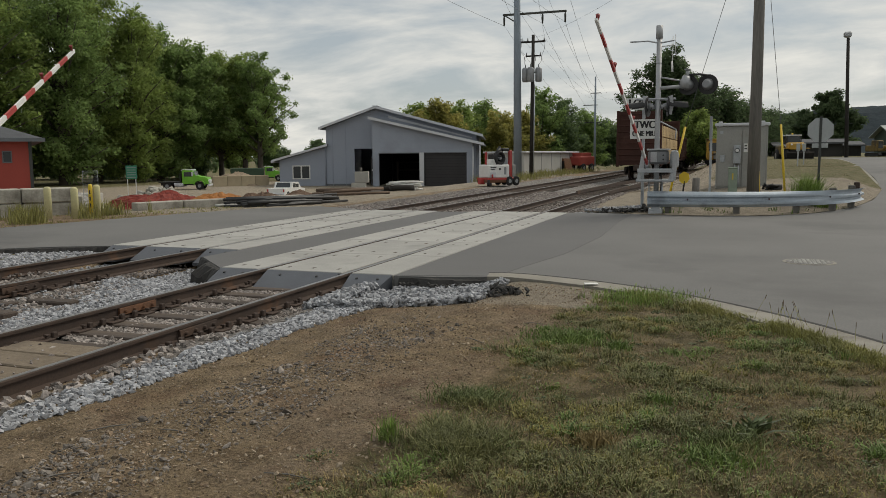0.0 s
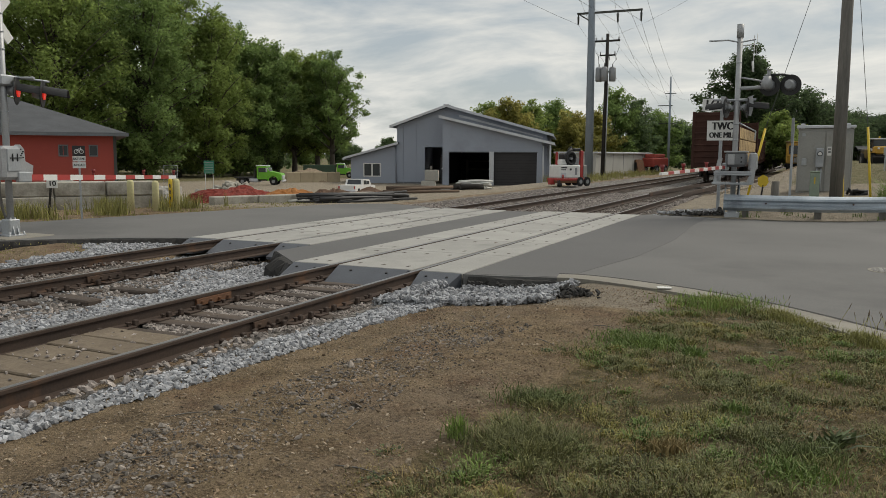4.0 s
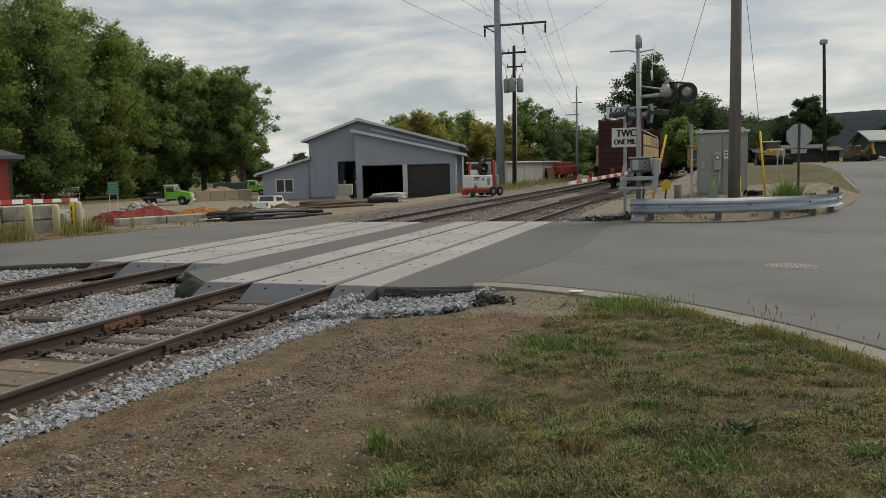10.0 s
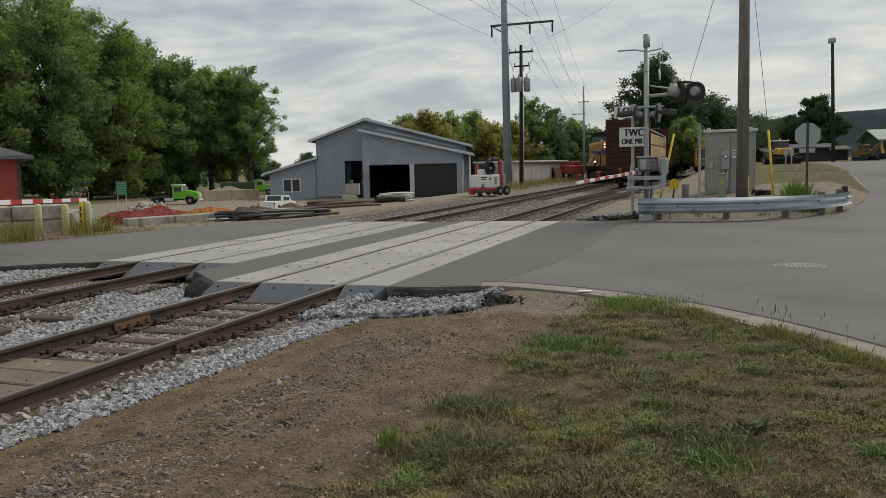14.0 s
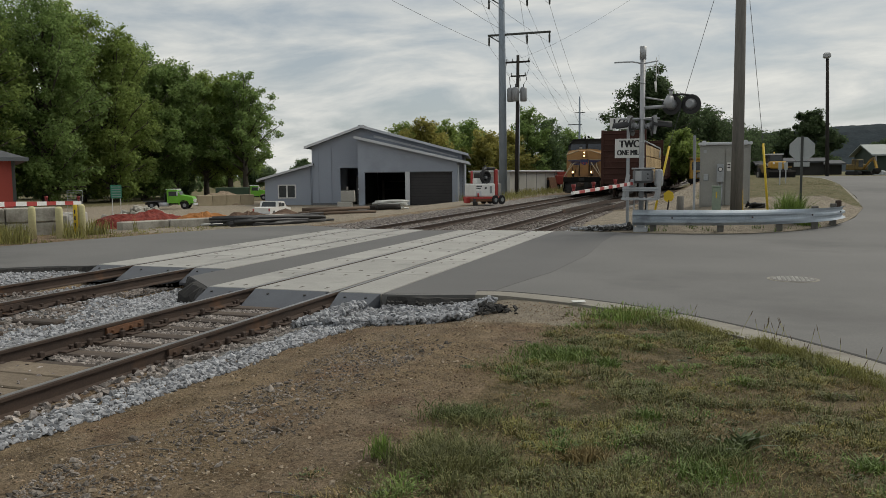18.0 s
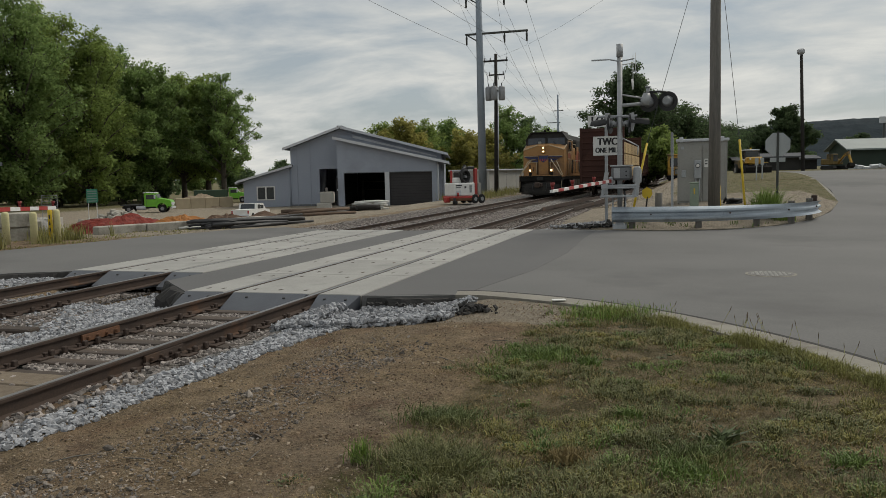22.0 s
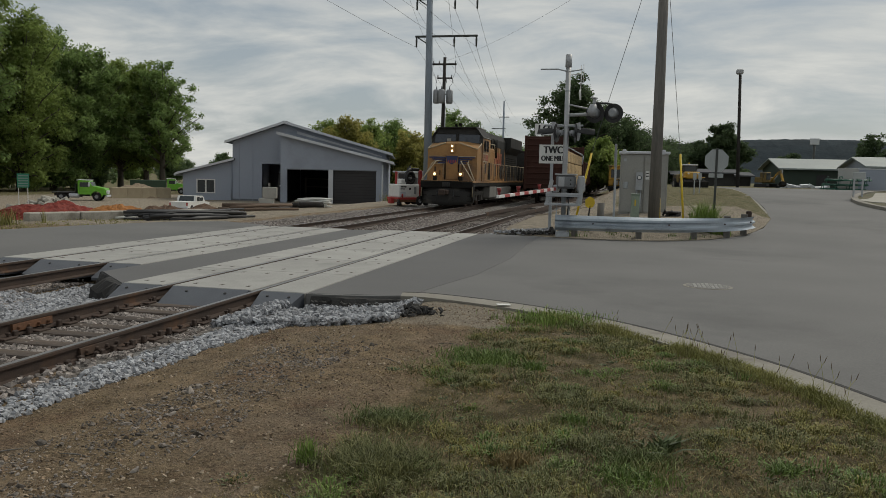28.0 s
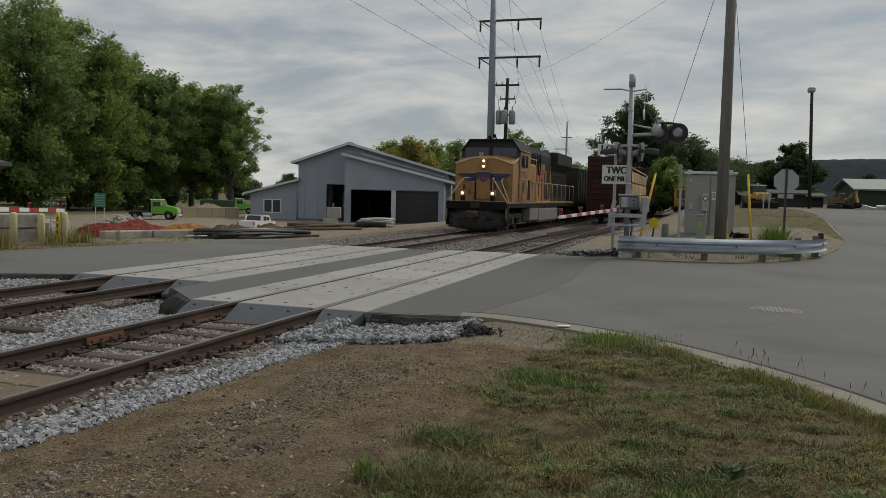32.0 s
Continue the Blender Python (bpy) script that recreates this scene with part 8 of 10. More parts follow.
    part("lamp_head", Shape().box(-0.65, -0.05, -0.3, 0.2, 9.9, 10.35, 0.1).tube([(-0.3, 0, 9.7), (-0.32, 0, 10.0)], 0.1, 8), M_ALU, fl, "grey floodlight head")
    # conductors along the line of poles
    for k, (x, z) in enumerate(((-1.2, 12.75), (2.1, 12.75), (4.0, 12.75), (-1.2, 15.85), (2.1, 15.85), (4.0, 15.85))):
        a = (-17.3 + x, 66.8, z - 0.1)
        wire("power_line", [(-22.2 + x * 0.5, 138, 7.4 + (z - 12.75) * 1.5), a, (-14.5 + x, -25.0, z + 0.6)], 0.012, "thin dark overhead power line on the steel poles", None, 1.4)
    for k, x in enumerate((-0.85, 1.05)):
        wire("power_line", [(-20.5 + x, 138, 11.0), (-16.1 + x, 67.0, 11.5), (2.0 + x, -20, 10.6)], 0.007, "thin dark overhead power line on the wooden pole", None, 1.2)
    wire("power_line", [(-16.0, 67, 11.5), (0.6, 27.8, 9.6)], 0.006, "thin dark overhead wire to the island pole", None, 0.5)


build_poles()

# ---- far side: low wall, machines, sheds and hill ----


def wheel_loader(x, y, z, rz, label, size=1.0):
    ld = thing("wheel_loader", pose(x, y, z, 0, 0, rz) @ Matrix.Scale(size, 4), label, "loader", "yellow machines")
    part("rear_body", Shape().box(-1.0, 1.0, 0.6, 3.0, 0.75, 1.7, 0.12), M_DARKYELLOW, ld)
    part("front_hood", Shape().box(-0.75, 0.75, -1.1, 0.0, 1.2, 1.95, 0.12), M_MACHINE, ld, "dull yellow front housing")
    for sx in (-1, 1):
        part("fender", Shape().box(sx * 0.95 - 0.25, sx * 0.95 + 0.25, -1.3, -0.1, 1.32, 1.4, 0.03), M_MACHINE, ld)
        part("work_lamp", Shape().disc((sx * 0.5, -1.14, 1.75), (0, -1, 0), 0.09, 0.06, 10), M_WHITE, ld)
    part("front_frame", Shape().box(-0.7, 0.7, -1.2, 0.6, 0.7, 1.2, 0.08), M_LOCOBLACK, ld)
    cab = part("cab", Shape().box(-0.7, 0.7, 0.0, 1.3, 1.5, 1.75, 0.05).box(-0.75, 0.75, -0.05, 1.35, 2.6, 2.72, 0.04), M_TRIM, ld)
    part("glass", Shape().box(-0.62, 0.62, 0.08, 1.22, 1.7, 2.62, 0.03), M_GLASS, cab)
    for px_ in (-0.68, 0.68):
        for py_ in (0.04, 1.26):
            part("pillar", Shape().box(px_ - 0.04, px_ + 0.04, py_ - 0.04, py_ + 0.04, 1.7, 2.65), M_BLACK, cab)
    for sx in (-1, 1):
        for yy in (-0.7, 2.0):
            tyre(ld, (sx * 0.95, yy, 0.65), 0.65, 0.45, "x")
        part("lift_arm", Shape().box(sx * 0.5 - 0.08, sx * 0.5 + 0.08, -2.2, -0.2, 0.5, 0.75, 0.03), M_MACHINE, ld)
    part("bucket", Shape().prism([(-2.9, 0.15), (-2.2, 0.1), (-2.0, 0.6), (-2.15, 1.05), (-2.3, 0.9), (-2.25, 0.4), (-2.9, 0.25)], -1.25, 1.25, "x"), M_LOCOBLACK, ld)
    part("beacon", Shape().tube([(0, 0.6, 2.72), (0, 0.6, 2.9)], 0.08, 8), M_YELLOW, ld)


# Darker, browner version of the machine yellow with near-black patches.
M_DARKYELLOW = mat("dark_machine_yellow", (0.20, 0.13, 0.03), (0.10, 0.07, 0.022), rough=0.7, scale=1.5, fine=15, bump=0.05, stain=(0.05, 0.04, 0.025), stain_at=0.52)


def skid_excavator(x, y, z, rz, label, size=1.0):
    ex = thing("excavator", pose(x, y, z, 0, 0, rz) @ Matrix.Scale(size, 4), label, "excavator", "yellow machines")
    for sx in (-1, 1):
        pr = [(-1.5, 0.3), (-1.3, 0.05), (1.3, 0.05), (1.5, 0.3), (1.3, 0.6), (-1.3, 0.6)]
        part("crawler_track", Shape().prism(pr, sx * 0.95 - 0.25, sx * 0.95 + 0.25, "x"), M_RUBBER, ex)
    part("house", Shape().box(-1.1, 1.1, -0.4, 1.6, 0.75, 1.6, 0.1), M_DARKYELLOW, ex)
    cab = part("cab", Shape().box(-1.05, -0.15, -1.0, 0.4, 0.8, 2.3, 0.08), M_DARKYELLOW, ex)
    part("glass", Shape().box(-0.95, -0.25, -1.04, -0.98, 1.2, 2.15, 0.02), M_GLASS, cab)
    part("boom", Shape().prism([(-0.6, 1.0), (-1.9, 2.3), (-2.6, 2.5), (-2.55, 2.2), (-1.8, 1.9), (-0.4, 0.85)], 0.1, 0.45, "x"), M_MACHINE, ex)
    part("stick", Shape().prism([(-2.6, 2.55), (-2.35, 2.35), (-3.1, 0.9), (-3.3, 1.0)], 0.14, 0.4, "x"), M_MACHINE, ex)
    part("cylinder", Shape().tube([(0.27, -0.9, 1.0), (0.27, -1.9, 1.85)], 0.06, 8), M_GALV, ex)
    part("bucket", Shape().prism([(-3.35, 1.0), (-3.0, 0.9), (-2.7, 0.5), (-3.0, 0.2), (-3.5, 0.5)], -0.15, 0.7, "x"), M_LOCOBLACK, ex)


def gable_house(name, m, lx, ly, h, top, wall_m, roof_m, label, doors=(), trim=None):
    b = thing(name, m, label, "building", "far sheds")
    part("wall", Shape().prism([(0, 0), (ly, 0), (ly, h), (ly / 2, top), (0, h)], 0, lx, "x"), wall_m, b)
    o = 0.5
    rs = Shape()
    k = (top - h) / (ly / 2)
    rs.prism([(-o, h - o * k), (ly / 2, top), (ly / 2, top + 0.12), (-o, h - o * k + 0.12)], -o, lx + o, "x")
    rs.prism([(ly / 2, top), (ly + o, h - o * k), (ly + o, h - o * k + 0.12), (ly / 2, top + 0.12)], -o, lx + o, "x")
    rf = part("roof", rs, roof_m, b)
    part("fascia", Shape().box(-o, lx + o, -o - 0.04, -o, h - o * k - 0.02, h - o * k + 0.14), roof_m, rf)
    # Dark plates on the solid wall paint the shade of openings.
    for x0, x1, z0, z1 in doors:
        part("opening", Shape().box(x0, x1, -0.04, 0.0, z0, z1), M_BAY, b, "dark plate standing in for an opening")
    for x in (0.0, lx):
        part("corner_trim", Shape().box(x - 0.06, x + 0.06, -0.03, 0.03, 0, h), trim or M_TRIM, b)
    return b


def build_far_side():
    lw = thing("low_white_building", pose(-19.0, 70.0, -0.1, 0, 0, 84), "long low pale building beside the far track", "building")
    part("wall", Shape().box(4.2, 21.5, 0, 4, 0, 2.1), M_PALEWALL, lw)
    part("roof", Shape().box(4.0, 21.7, -0.25, 4.2, 2.1, 2.25, 0.03), M_TRIM, lw)
    for k in range(5):
        part("panel_joint", Shape().box(5.9 + 3.2 * k, 5.95 + 3.2 * k, -0.02, 0.0, 0, 2.1), M_ROOFGREY, lw)
    rm = thing("red_implement", pose(-15.7, 88, -0.1, 0, 0, 70), "red farm implement parked by the track", "machine")
    part("body", Shape().box(0, 3.2, 0, 1.4, 0.7, 1.7, 0.1), M_REDWALL, rm)
    part("hopper", Shape().box(0.4, 2.6, 0.1, 1.3, 1.7, 2.1, 0.05), M_REDWALL, rm)
    for x in (0.6, 2.4):
        tyre(rm, (x, 0.0, 0.45), 0.45, 0.3, "y")
        tyre(rm, (x, 1.4, 0.45), 0.45, 0.3, "y")
    lb = thing("loader_bucket", pose(-17.6, 86, -0.1, 0, 0, 70), "rusty red loader bucket lying in the weeds", "bucket")
    part("shell", Shape().prism([(-0.9, 0), (0.9, 0), (0.7, 1.5), (-0.5, 1.5)], 0, 1.4, "x"), M_RUSTBAR, lb)
    # Black plate on the solid shell paints the shade of its hollow.
    part("mouth", Shape().box(-0.02, 0.0, -0.6, 0.5, 0.3, 1.2), M_DARK, lb)
    wheel_loader(4.0, 61.0, 1.12, 12, "yellow wheel loader parked on the grass", 0.7)
    skid_excavator(12.0, 78.5, 1.36, 28, "dull yellow and dark mini excavator with a folded boom", 0.62)
    for k, (x, y) in enumerate(((3.2, 45.5), (3.55, 46.4))):
        sp = thing("orange_sign_post", pose(x, y, 0.9), "thin steel post with a small sign plate", "sign", "small signs on the verge")
        part("post", Shape().box(-0.03, 0.03, -0.03, 0.03, -0.3, 1.3), M_GALV, sp)
        part("plate", Shape().box(-0.09, 0.09, -0.05, -0.03, 0.95, 1.35, 0.01), M_SIGNBACK, sp)
    gable_house("green_shed", pose(15.75, 93.3, 1.3, 0, 0, 6), 7.4, 8.0, 2.15, 3.2, M_GREENSHED, M_PALEROOF, "dark green shed with a pale metal roof", ((3.6, 5.0, 0.0, 1.5),))
    gable_house("grey_shed", pose(21.6, 82.5, 1.3, 0, 0, 3), 11.0, 8.0, 2.25, 3.15, M_SHED, M_PALEROOF, "grey shed with a pale roof behind the fence", ())
    bw = thing("screen_wall", pose(18.7, 78.6, 1.25, 0, 0, 1), "blue-grey metal screen wall beside the shed", "wall")
    part("panel", Shape().box(1.0, 3.6, 0, 0.15, 0, 1.95, 0.02), M_SHED, bw)
    part("pale_panel", Shape().box(-0.7, 1.0, 0.0, 0.15, 0, 2.05, 0.02), M_PALEWALL, bw, "pale end panel")
    part("cap", Shape().box(0.9, 3.7, -0.03, 0.18, 1.95, 2.05), M_TRIM, bw)
    gable_house("far_shed", pose(-9.5, 150, 0.9, 0, 0, -5), 26, 12, 3.0, 4.5, M_PALEWALL, M_ROOFGREY, "long pale warehouse behind the machines", ())
    # Two dark shed shapes added in place of jumbled dark clutter.
    gable_house("far_shed", pose(5.0, 104, 1.3, 0, 0, 2), 9, 7, 1.3, 1.7, M_LOCOGREY, M_SHINGLE, "low dark shed shape in place of clutter behind the loaders", (), M_LOCOGREY)
    gable_house("far_shed", pose(7.2, 92, 1.3, 0, 0, 0), 3.4, 3, 1.5, 1.8, M_LOCOGREY, M_SHINGLE, "small dark shed shape in place of clutter behind the light pole", (), M_LOCOGREY)
    # white boards and green bins before the shed
    rng = random.Random(2)
    for k in range(8):
        beam_piece("white_sheet", (14.1 + 0.62 * k, 86.0 - 0.1 * k, 1.28), rng.uniform(-20, 20), (0.8, 0.5, 0.2 + rng.uniform(0, 0.3)), M_TRIM, "white crumpled sheet material on the ground", "sheet material", "white sheets by the shed").rotation_euler = (0.2, rng.uniform(-0.5, 0.5), 0.3)
    for k in range(9):
        x_, z_ = 17.0 + 1.15 * (k % 3) + 0.2 * (k // 3), 1.26 + 0.42 * (k // 3)
        gr = thing("green_rack", pose(x_, 77.4 + 0.1 * (k % 2), z_, 0, 0, rng.uniform(-6, 6)), "dark green metal rack stacked beside the shed", "rack", "green racks by the shed")
        for sx in (-0.5, 0.5):
            part("end_frame", Shape().tube([(sx, -0.4, 0), (sx, -0.4, 0.42), (sx, 0.4, 0.42), (sx, 0.4, 0)], 0.03, 6), M_RACKGREEN, gr)
        for j in range(5):
            part("bar", Shape().tube([(-0.7, -0.36 + 0.18 * j, 0.06 + 0.06 * (j % 3)), (0.7, -0.36 + 0.18 * j, 0.1 + 0.07 * (j % 2))], 0.055, 6), M_RACKGREEN, gr)
    bx = thing("crate_stack", pose(15.9, 52.6, 1.0, 0, 0, -12), "stacked pale wrapped crates behind the fence", "crate")
    for i in range(4):
        for j in range(3):
            part("crate", Shape().box(1.25 * i, 1.25 * i + 1.15, 0, 1.1, 0.87 * j + 0.05, 0.87 * j + 0.85, 0.03), M_CRATE, bx)
    fe = thing("chain_fence", pose(14.85, 49.6, 0.98, 0, 0, -20), "grey chain-link fence with privacy slats", "fence")
    for k in range(9):
        part("post", Shape().tube([(1.2 * k, 0, -0.2), (1.2 * k, 0, 1.5)], 0.035, 8), M_GALV, fe)
    for k in range(70):
        part("slat", Shape().box(0.15 * k + 0.01, 0.15 * k + 0.13, -0.01, 0.01, 0.05, 1.4), M_SLAT, fe)
    part("top_rail", Shape().tube([(0, 0, 1.45), (10.5, 0, 1.45)], 0.03, 8), M_GALV, fe)
    for k, (x, y) in enumerate(((10.95, 44.6), (11.55, 45.4))):
        sp = thing("sign_post", pose(x, y, 0.98), "steel sign post by the far pavement", "sign", "sign posts by the pavement")
        part("post", Shape().box(-0.04, 0.04, -0.03, 0.03, -0.3, 1.3), M_GALV, sp)
        if k == 0:
            part("plate", Shape().box(-0.1, 0.5, -0.05, -0.03, 1.1, 1.45, 0.01), M_SIGNBACK, sp)
    bill = thing("billboard", pose(36.0, 178, 1.0), "far white sign on a tall pole", "sign")
    part("pole", Shape().tube([(0, 0, 0), (0, 0, 8.9)], 0.25, 8), M_DARKSTEEL, bill)
    part("board", Shape().box(-0.9, 0.9, -0.1, 0.1, 8.9, 10.2, 0.05), M_TRIM, bill)
    patch("verge", [(10.55, 41.2), (10.7, 39.5), (11.2, 37.2), (12.1, 34.9), (15.1, 32.8), (24, 29.9), (40, 27.4), (40, 75), (26.3, 75), (22.3, 66), (17.8, 58), (13.7, 51.5), (11.4, 45.6), (10.75, 43.2)], lambda x, y: road_z(x, y) + 0.1, M_VERGE, "dry grass verge at the far road side", "verge", step=1.5)
    patch("pavement", [(10.62, 42.5), (11.0, 41.4), (12.17, 41.0), (13.2, 39.2), (16, 36.6), (24, 34.0), (30, 33.0), (30, 34.2), (24, 35.2), (16.6, 37.9), (13.8, 40.4), (13.35, 43.1), (14.1, 49.5), (13.1, 48.8), (11.97, 45.0), (11.4, 43.6)], lambda x, y: road_z(x, y) + 0.125, M_KERBPALE, "pale concrete pavement crossing the verge", "pavement", step=1.0, depth=0.05)


M_VERGE = mat("olive_verge", (0.095, 0.088, 0.04), (0.065, 0.06, 0.03), rough=0.95, scale=0.9, fine=9, bump=0.5, stain=(0.12, 0.095, 0.06), stain_at=0.58)
M_RACKGREEN = mat("dark_rack_green", (0.015, 0.10, 0.065), (0.01, 0.065, 0.045), rough=0.5, scale=2, fine=15, bump=0.03)
M_GREENSHED = mat("dark_green_siding", (0.03, 0.05, 0.035), (0.022, 0.037, 0.027), rough=0.7, scale=0.7, fine=12)
M_CRATE = mat("wrapped_crate", (0.30, 0.31, 0.32), (0.23, 0.24, 0.25), rough=0.6, scale=1.5, fine=12, rand=0.2)
M_SLAT = mat("dull_slat", (0.19, 0.195, 0.19), (0.14, 0.145, 0.14), rough=0.7, scale=2, fine=15, rand=0.12)
M_KERBPALE = mat("pale_pavement", (0.38, 0.36, 0.31), (0.32, 0.30, 0.26), rough=0.92, scale=1.0, fine=25, bump=0.1)
build_far_side()


def build_hill():
    """A long wooded ridge far behind the road; its bluish colour carries the haze."""
    v, f = [], []
    nx, ny = 170, 12
    for j in range(ny):
        for i in range(nx):
            x = -500 + 1500 * i / (nx - 1)
            u = j / (ny - 1)
            crest = 24 + 38 * smoothstep((x + 260) / 220) + 9 * smoothstep((x - 40) / 190) - 16 * smoothstep((x - 260) / 300) + 4 * noise.noise((x * 0.006, 0.3, 1))
            z = crest * smoothstep(u) + 1.2 * noise.noise((x * 0.07, u * 9, 2)) * min(1, 3 * u) + 1.6 * noise.noise((x * 0.2, u * 20, 5)) * min(1, 3 * u)
            v.append((x, 980 + 300 * u, z - 2))
    f = [(j * nx + i, j * nx + i + 1, (j + 1) * nx + i + 1, (j + 1) * nx + i) for j in range(ny - 1) for i in range(nx - 1)]
    base = len(v)
    v += [(-500 + 1500 * i / (nx - 1), 1400, -2) for i in range(nx)]
    f += [((ny - 1) * nx + i, (ny - 1) * nx + i + 1, base + i + 1, base + i) for i in range(nx - 1)]
    solo("hill", raw("hill", v, f, M_HILL), None, "distant dark wooded ridge with haze put into its blue tone", "hill", kind="structure")


build_hill()

# ---- trees ----


def leaf_cloud(rng, clumps, count, size):
    """Leaf cards scattered through soft clumps (x, y, z, r)."""
    b = np.array(clumps)
    w = b[:, 3] ** 1.8
    b = b[rng.choice(len(b), count, p=w / w.sum())]
    d = rng.normal(size=(count, 3))
    d /= np.linalg.norm(d, axis=1)[:, None]
    r = rng.uniform(0, 1, count) ** 0.45 * rng.choice([1.0, 1.0, 1.35], count)
    c = b[:, :3] + d * (r * b[:, 3])[:, None] * np.array([1, 1, 0.8])
    up = d * 0.6 + rng.normal(size=(count, 3)) * 0.6 + np.array([0, 0, 0.75])
    up /= np.linalg.norm(up, axis=1)[:, None]
    a = np.cross(up, rng.normal(size=(count, 3)))
    a /= np.linalg.norm(a, axis=1)[:, None]
    t = np.cross(up, a)
    s = size * rng.uniform(0.6, 1.35, count)[:, None]
    v = np.stack([c - a * s, c - t * s * 0.55 + up * s * 0.12, c + a * s * 1.05 - up * s * 0.2, c + t * s * 0.6 + up * s * 0.1], 1)
    f = np.arange(4 * count).reshape(-1, 4)
    return v.reshape(-1, 3), f


def build_tree(x, y, z0, h, r, seed, leaf, label, count=6000, size=0.3, low=0.12, limbs=24, open_=0.0, kind_name="tree", tall=1.0):
    """A tapered trunk, rising limbs and clumps of leaves along their outer halves."""
    rng = np.random.default_rng(seed)
    tr = thing(kind_name, pose(x, y, z0), label, "tree", "trees round the yard")
    bend = rng.normal(0, 0.03 * h, 2)
    r0 = 0.018 * h + 0.05

    def stem(u):
        return Vector((bend[0] * u * u, bend[1] * u * u, 0.86 * h * u))

    wood = Shape().tube([(0, 0, -0.3)] + [stem(u) for u in (0.02, 0.15, 0.35, 0.6, 0.85, 1)], [r0 * 1.5, r0 * 1.2, r0, r0 * 0.85, r0 * 0.6, r0 * 0.35, r0 * 0.1], 9)
    clumps = []
    for k in range(limbs):
        u = low + (0.98 - low) * (k + rng.uniform(0, 1)) / limbs
        a = 2.4 * k + rng.uniform(-0.6, 0.6)
        base = stem(max(0.08, u * 0.80 - 0.06))
        wide = (0.50 + 0.50 * math.sin(math.pi * min(1, (0.12 + 0.9 * u) ** tall))) * (1 - 0.55 * max(0, u - 0.72) / 0.28)
        reach = r * wide * rng.uniform(0.62, 1.08)
        tip = Vector((base.x + math.cos(a) * reach, base.y + math.sin(a) * reach, h * (0.04 + 0.92 * u) + rng.uniform(-0.02, 0.05) * h))
        mid = base.lerp(tip, 0.55) + Vector((0, 0, 0.035 * h * rng.uniform(-0.3, 1.2)))
        thick = r0 * (0.45 - 0.25 * u)
        wood.tube([base, mid, tip], [thick, thick * 0.6, thick * 0.15], 6)
        n = int(rng.integers(4, 7))
        for j in range(n):
            s = 0.30 + 0.72 * (j + rng.uniform(0, 0.8)) / n
            q = base.lerp(mid, s / 0.55) if s < 0.55 else mid.lerp(tip, (s - 0.55) / 0.45)
            cr = r * rng.uniform(0.13, 0.24) * (1.1 - 0.35 * s) * (1 - 0.25 * open_)
            q = q + Vector(rng.normal(0, 0.075 * r, 3))
            clumps.append((q.x, q.y, min(q.z, h - cr * 0.6), cr))
            if open_ > 0 and j % 2:
                wood.tube([base.lerp(mid, 0.7), q], [thick * 0.35, thick * 0.1], 5)
    for j in range(5):
        cr = r * rng.uniform(0.10, 0.17)
        clumps.append((bend[0] + rng.normal(0, 0.10 * r), bend[1] + rng.normal(0, 0.10 * r), h * (0.86 + 0.03 * j) - cr * 0.5, cr * (1.2 - 0.12 * j)))
    part("trunk", wood, M_BARK, tr, "brown trunk with limbs")
    v, f = leaf_cloud(rng, clumps, count, size)
    part("crown", raw("crown", v, f, leaf), None, tr, "leafy crown")
    return tr


def at_angle(az, dist):
    return -dist * math.sin(radians(az)), dist * math.cos(radians(az))


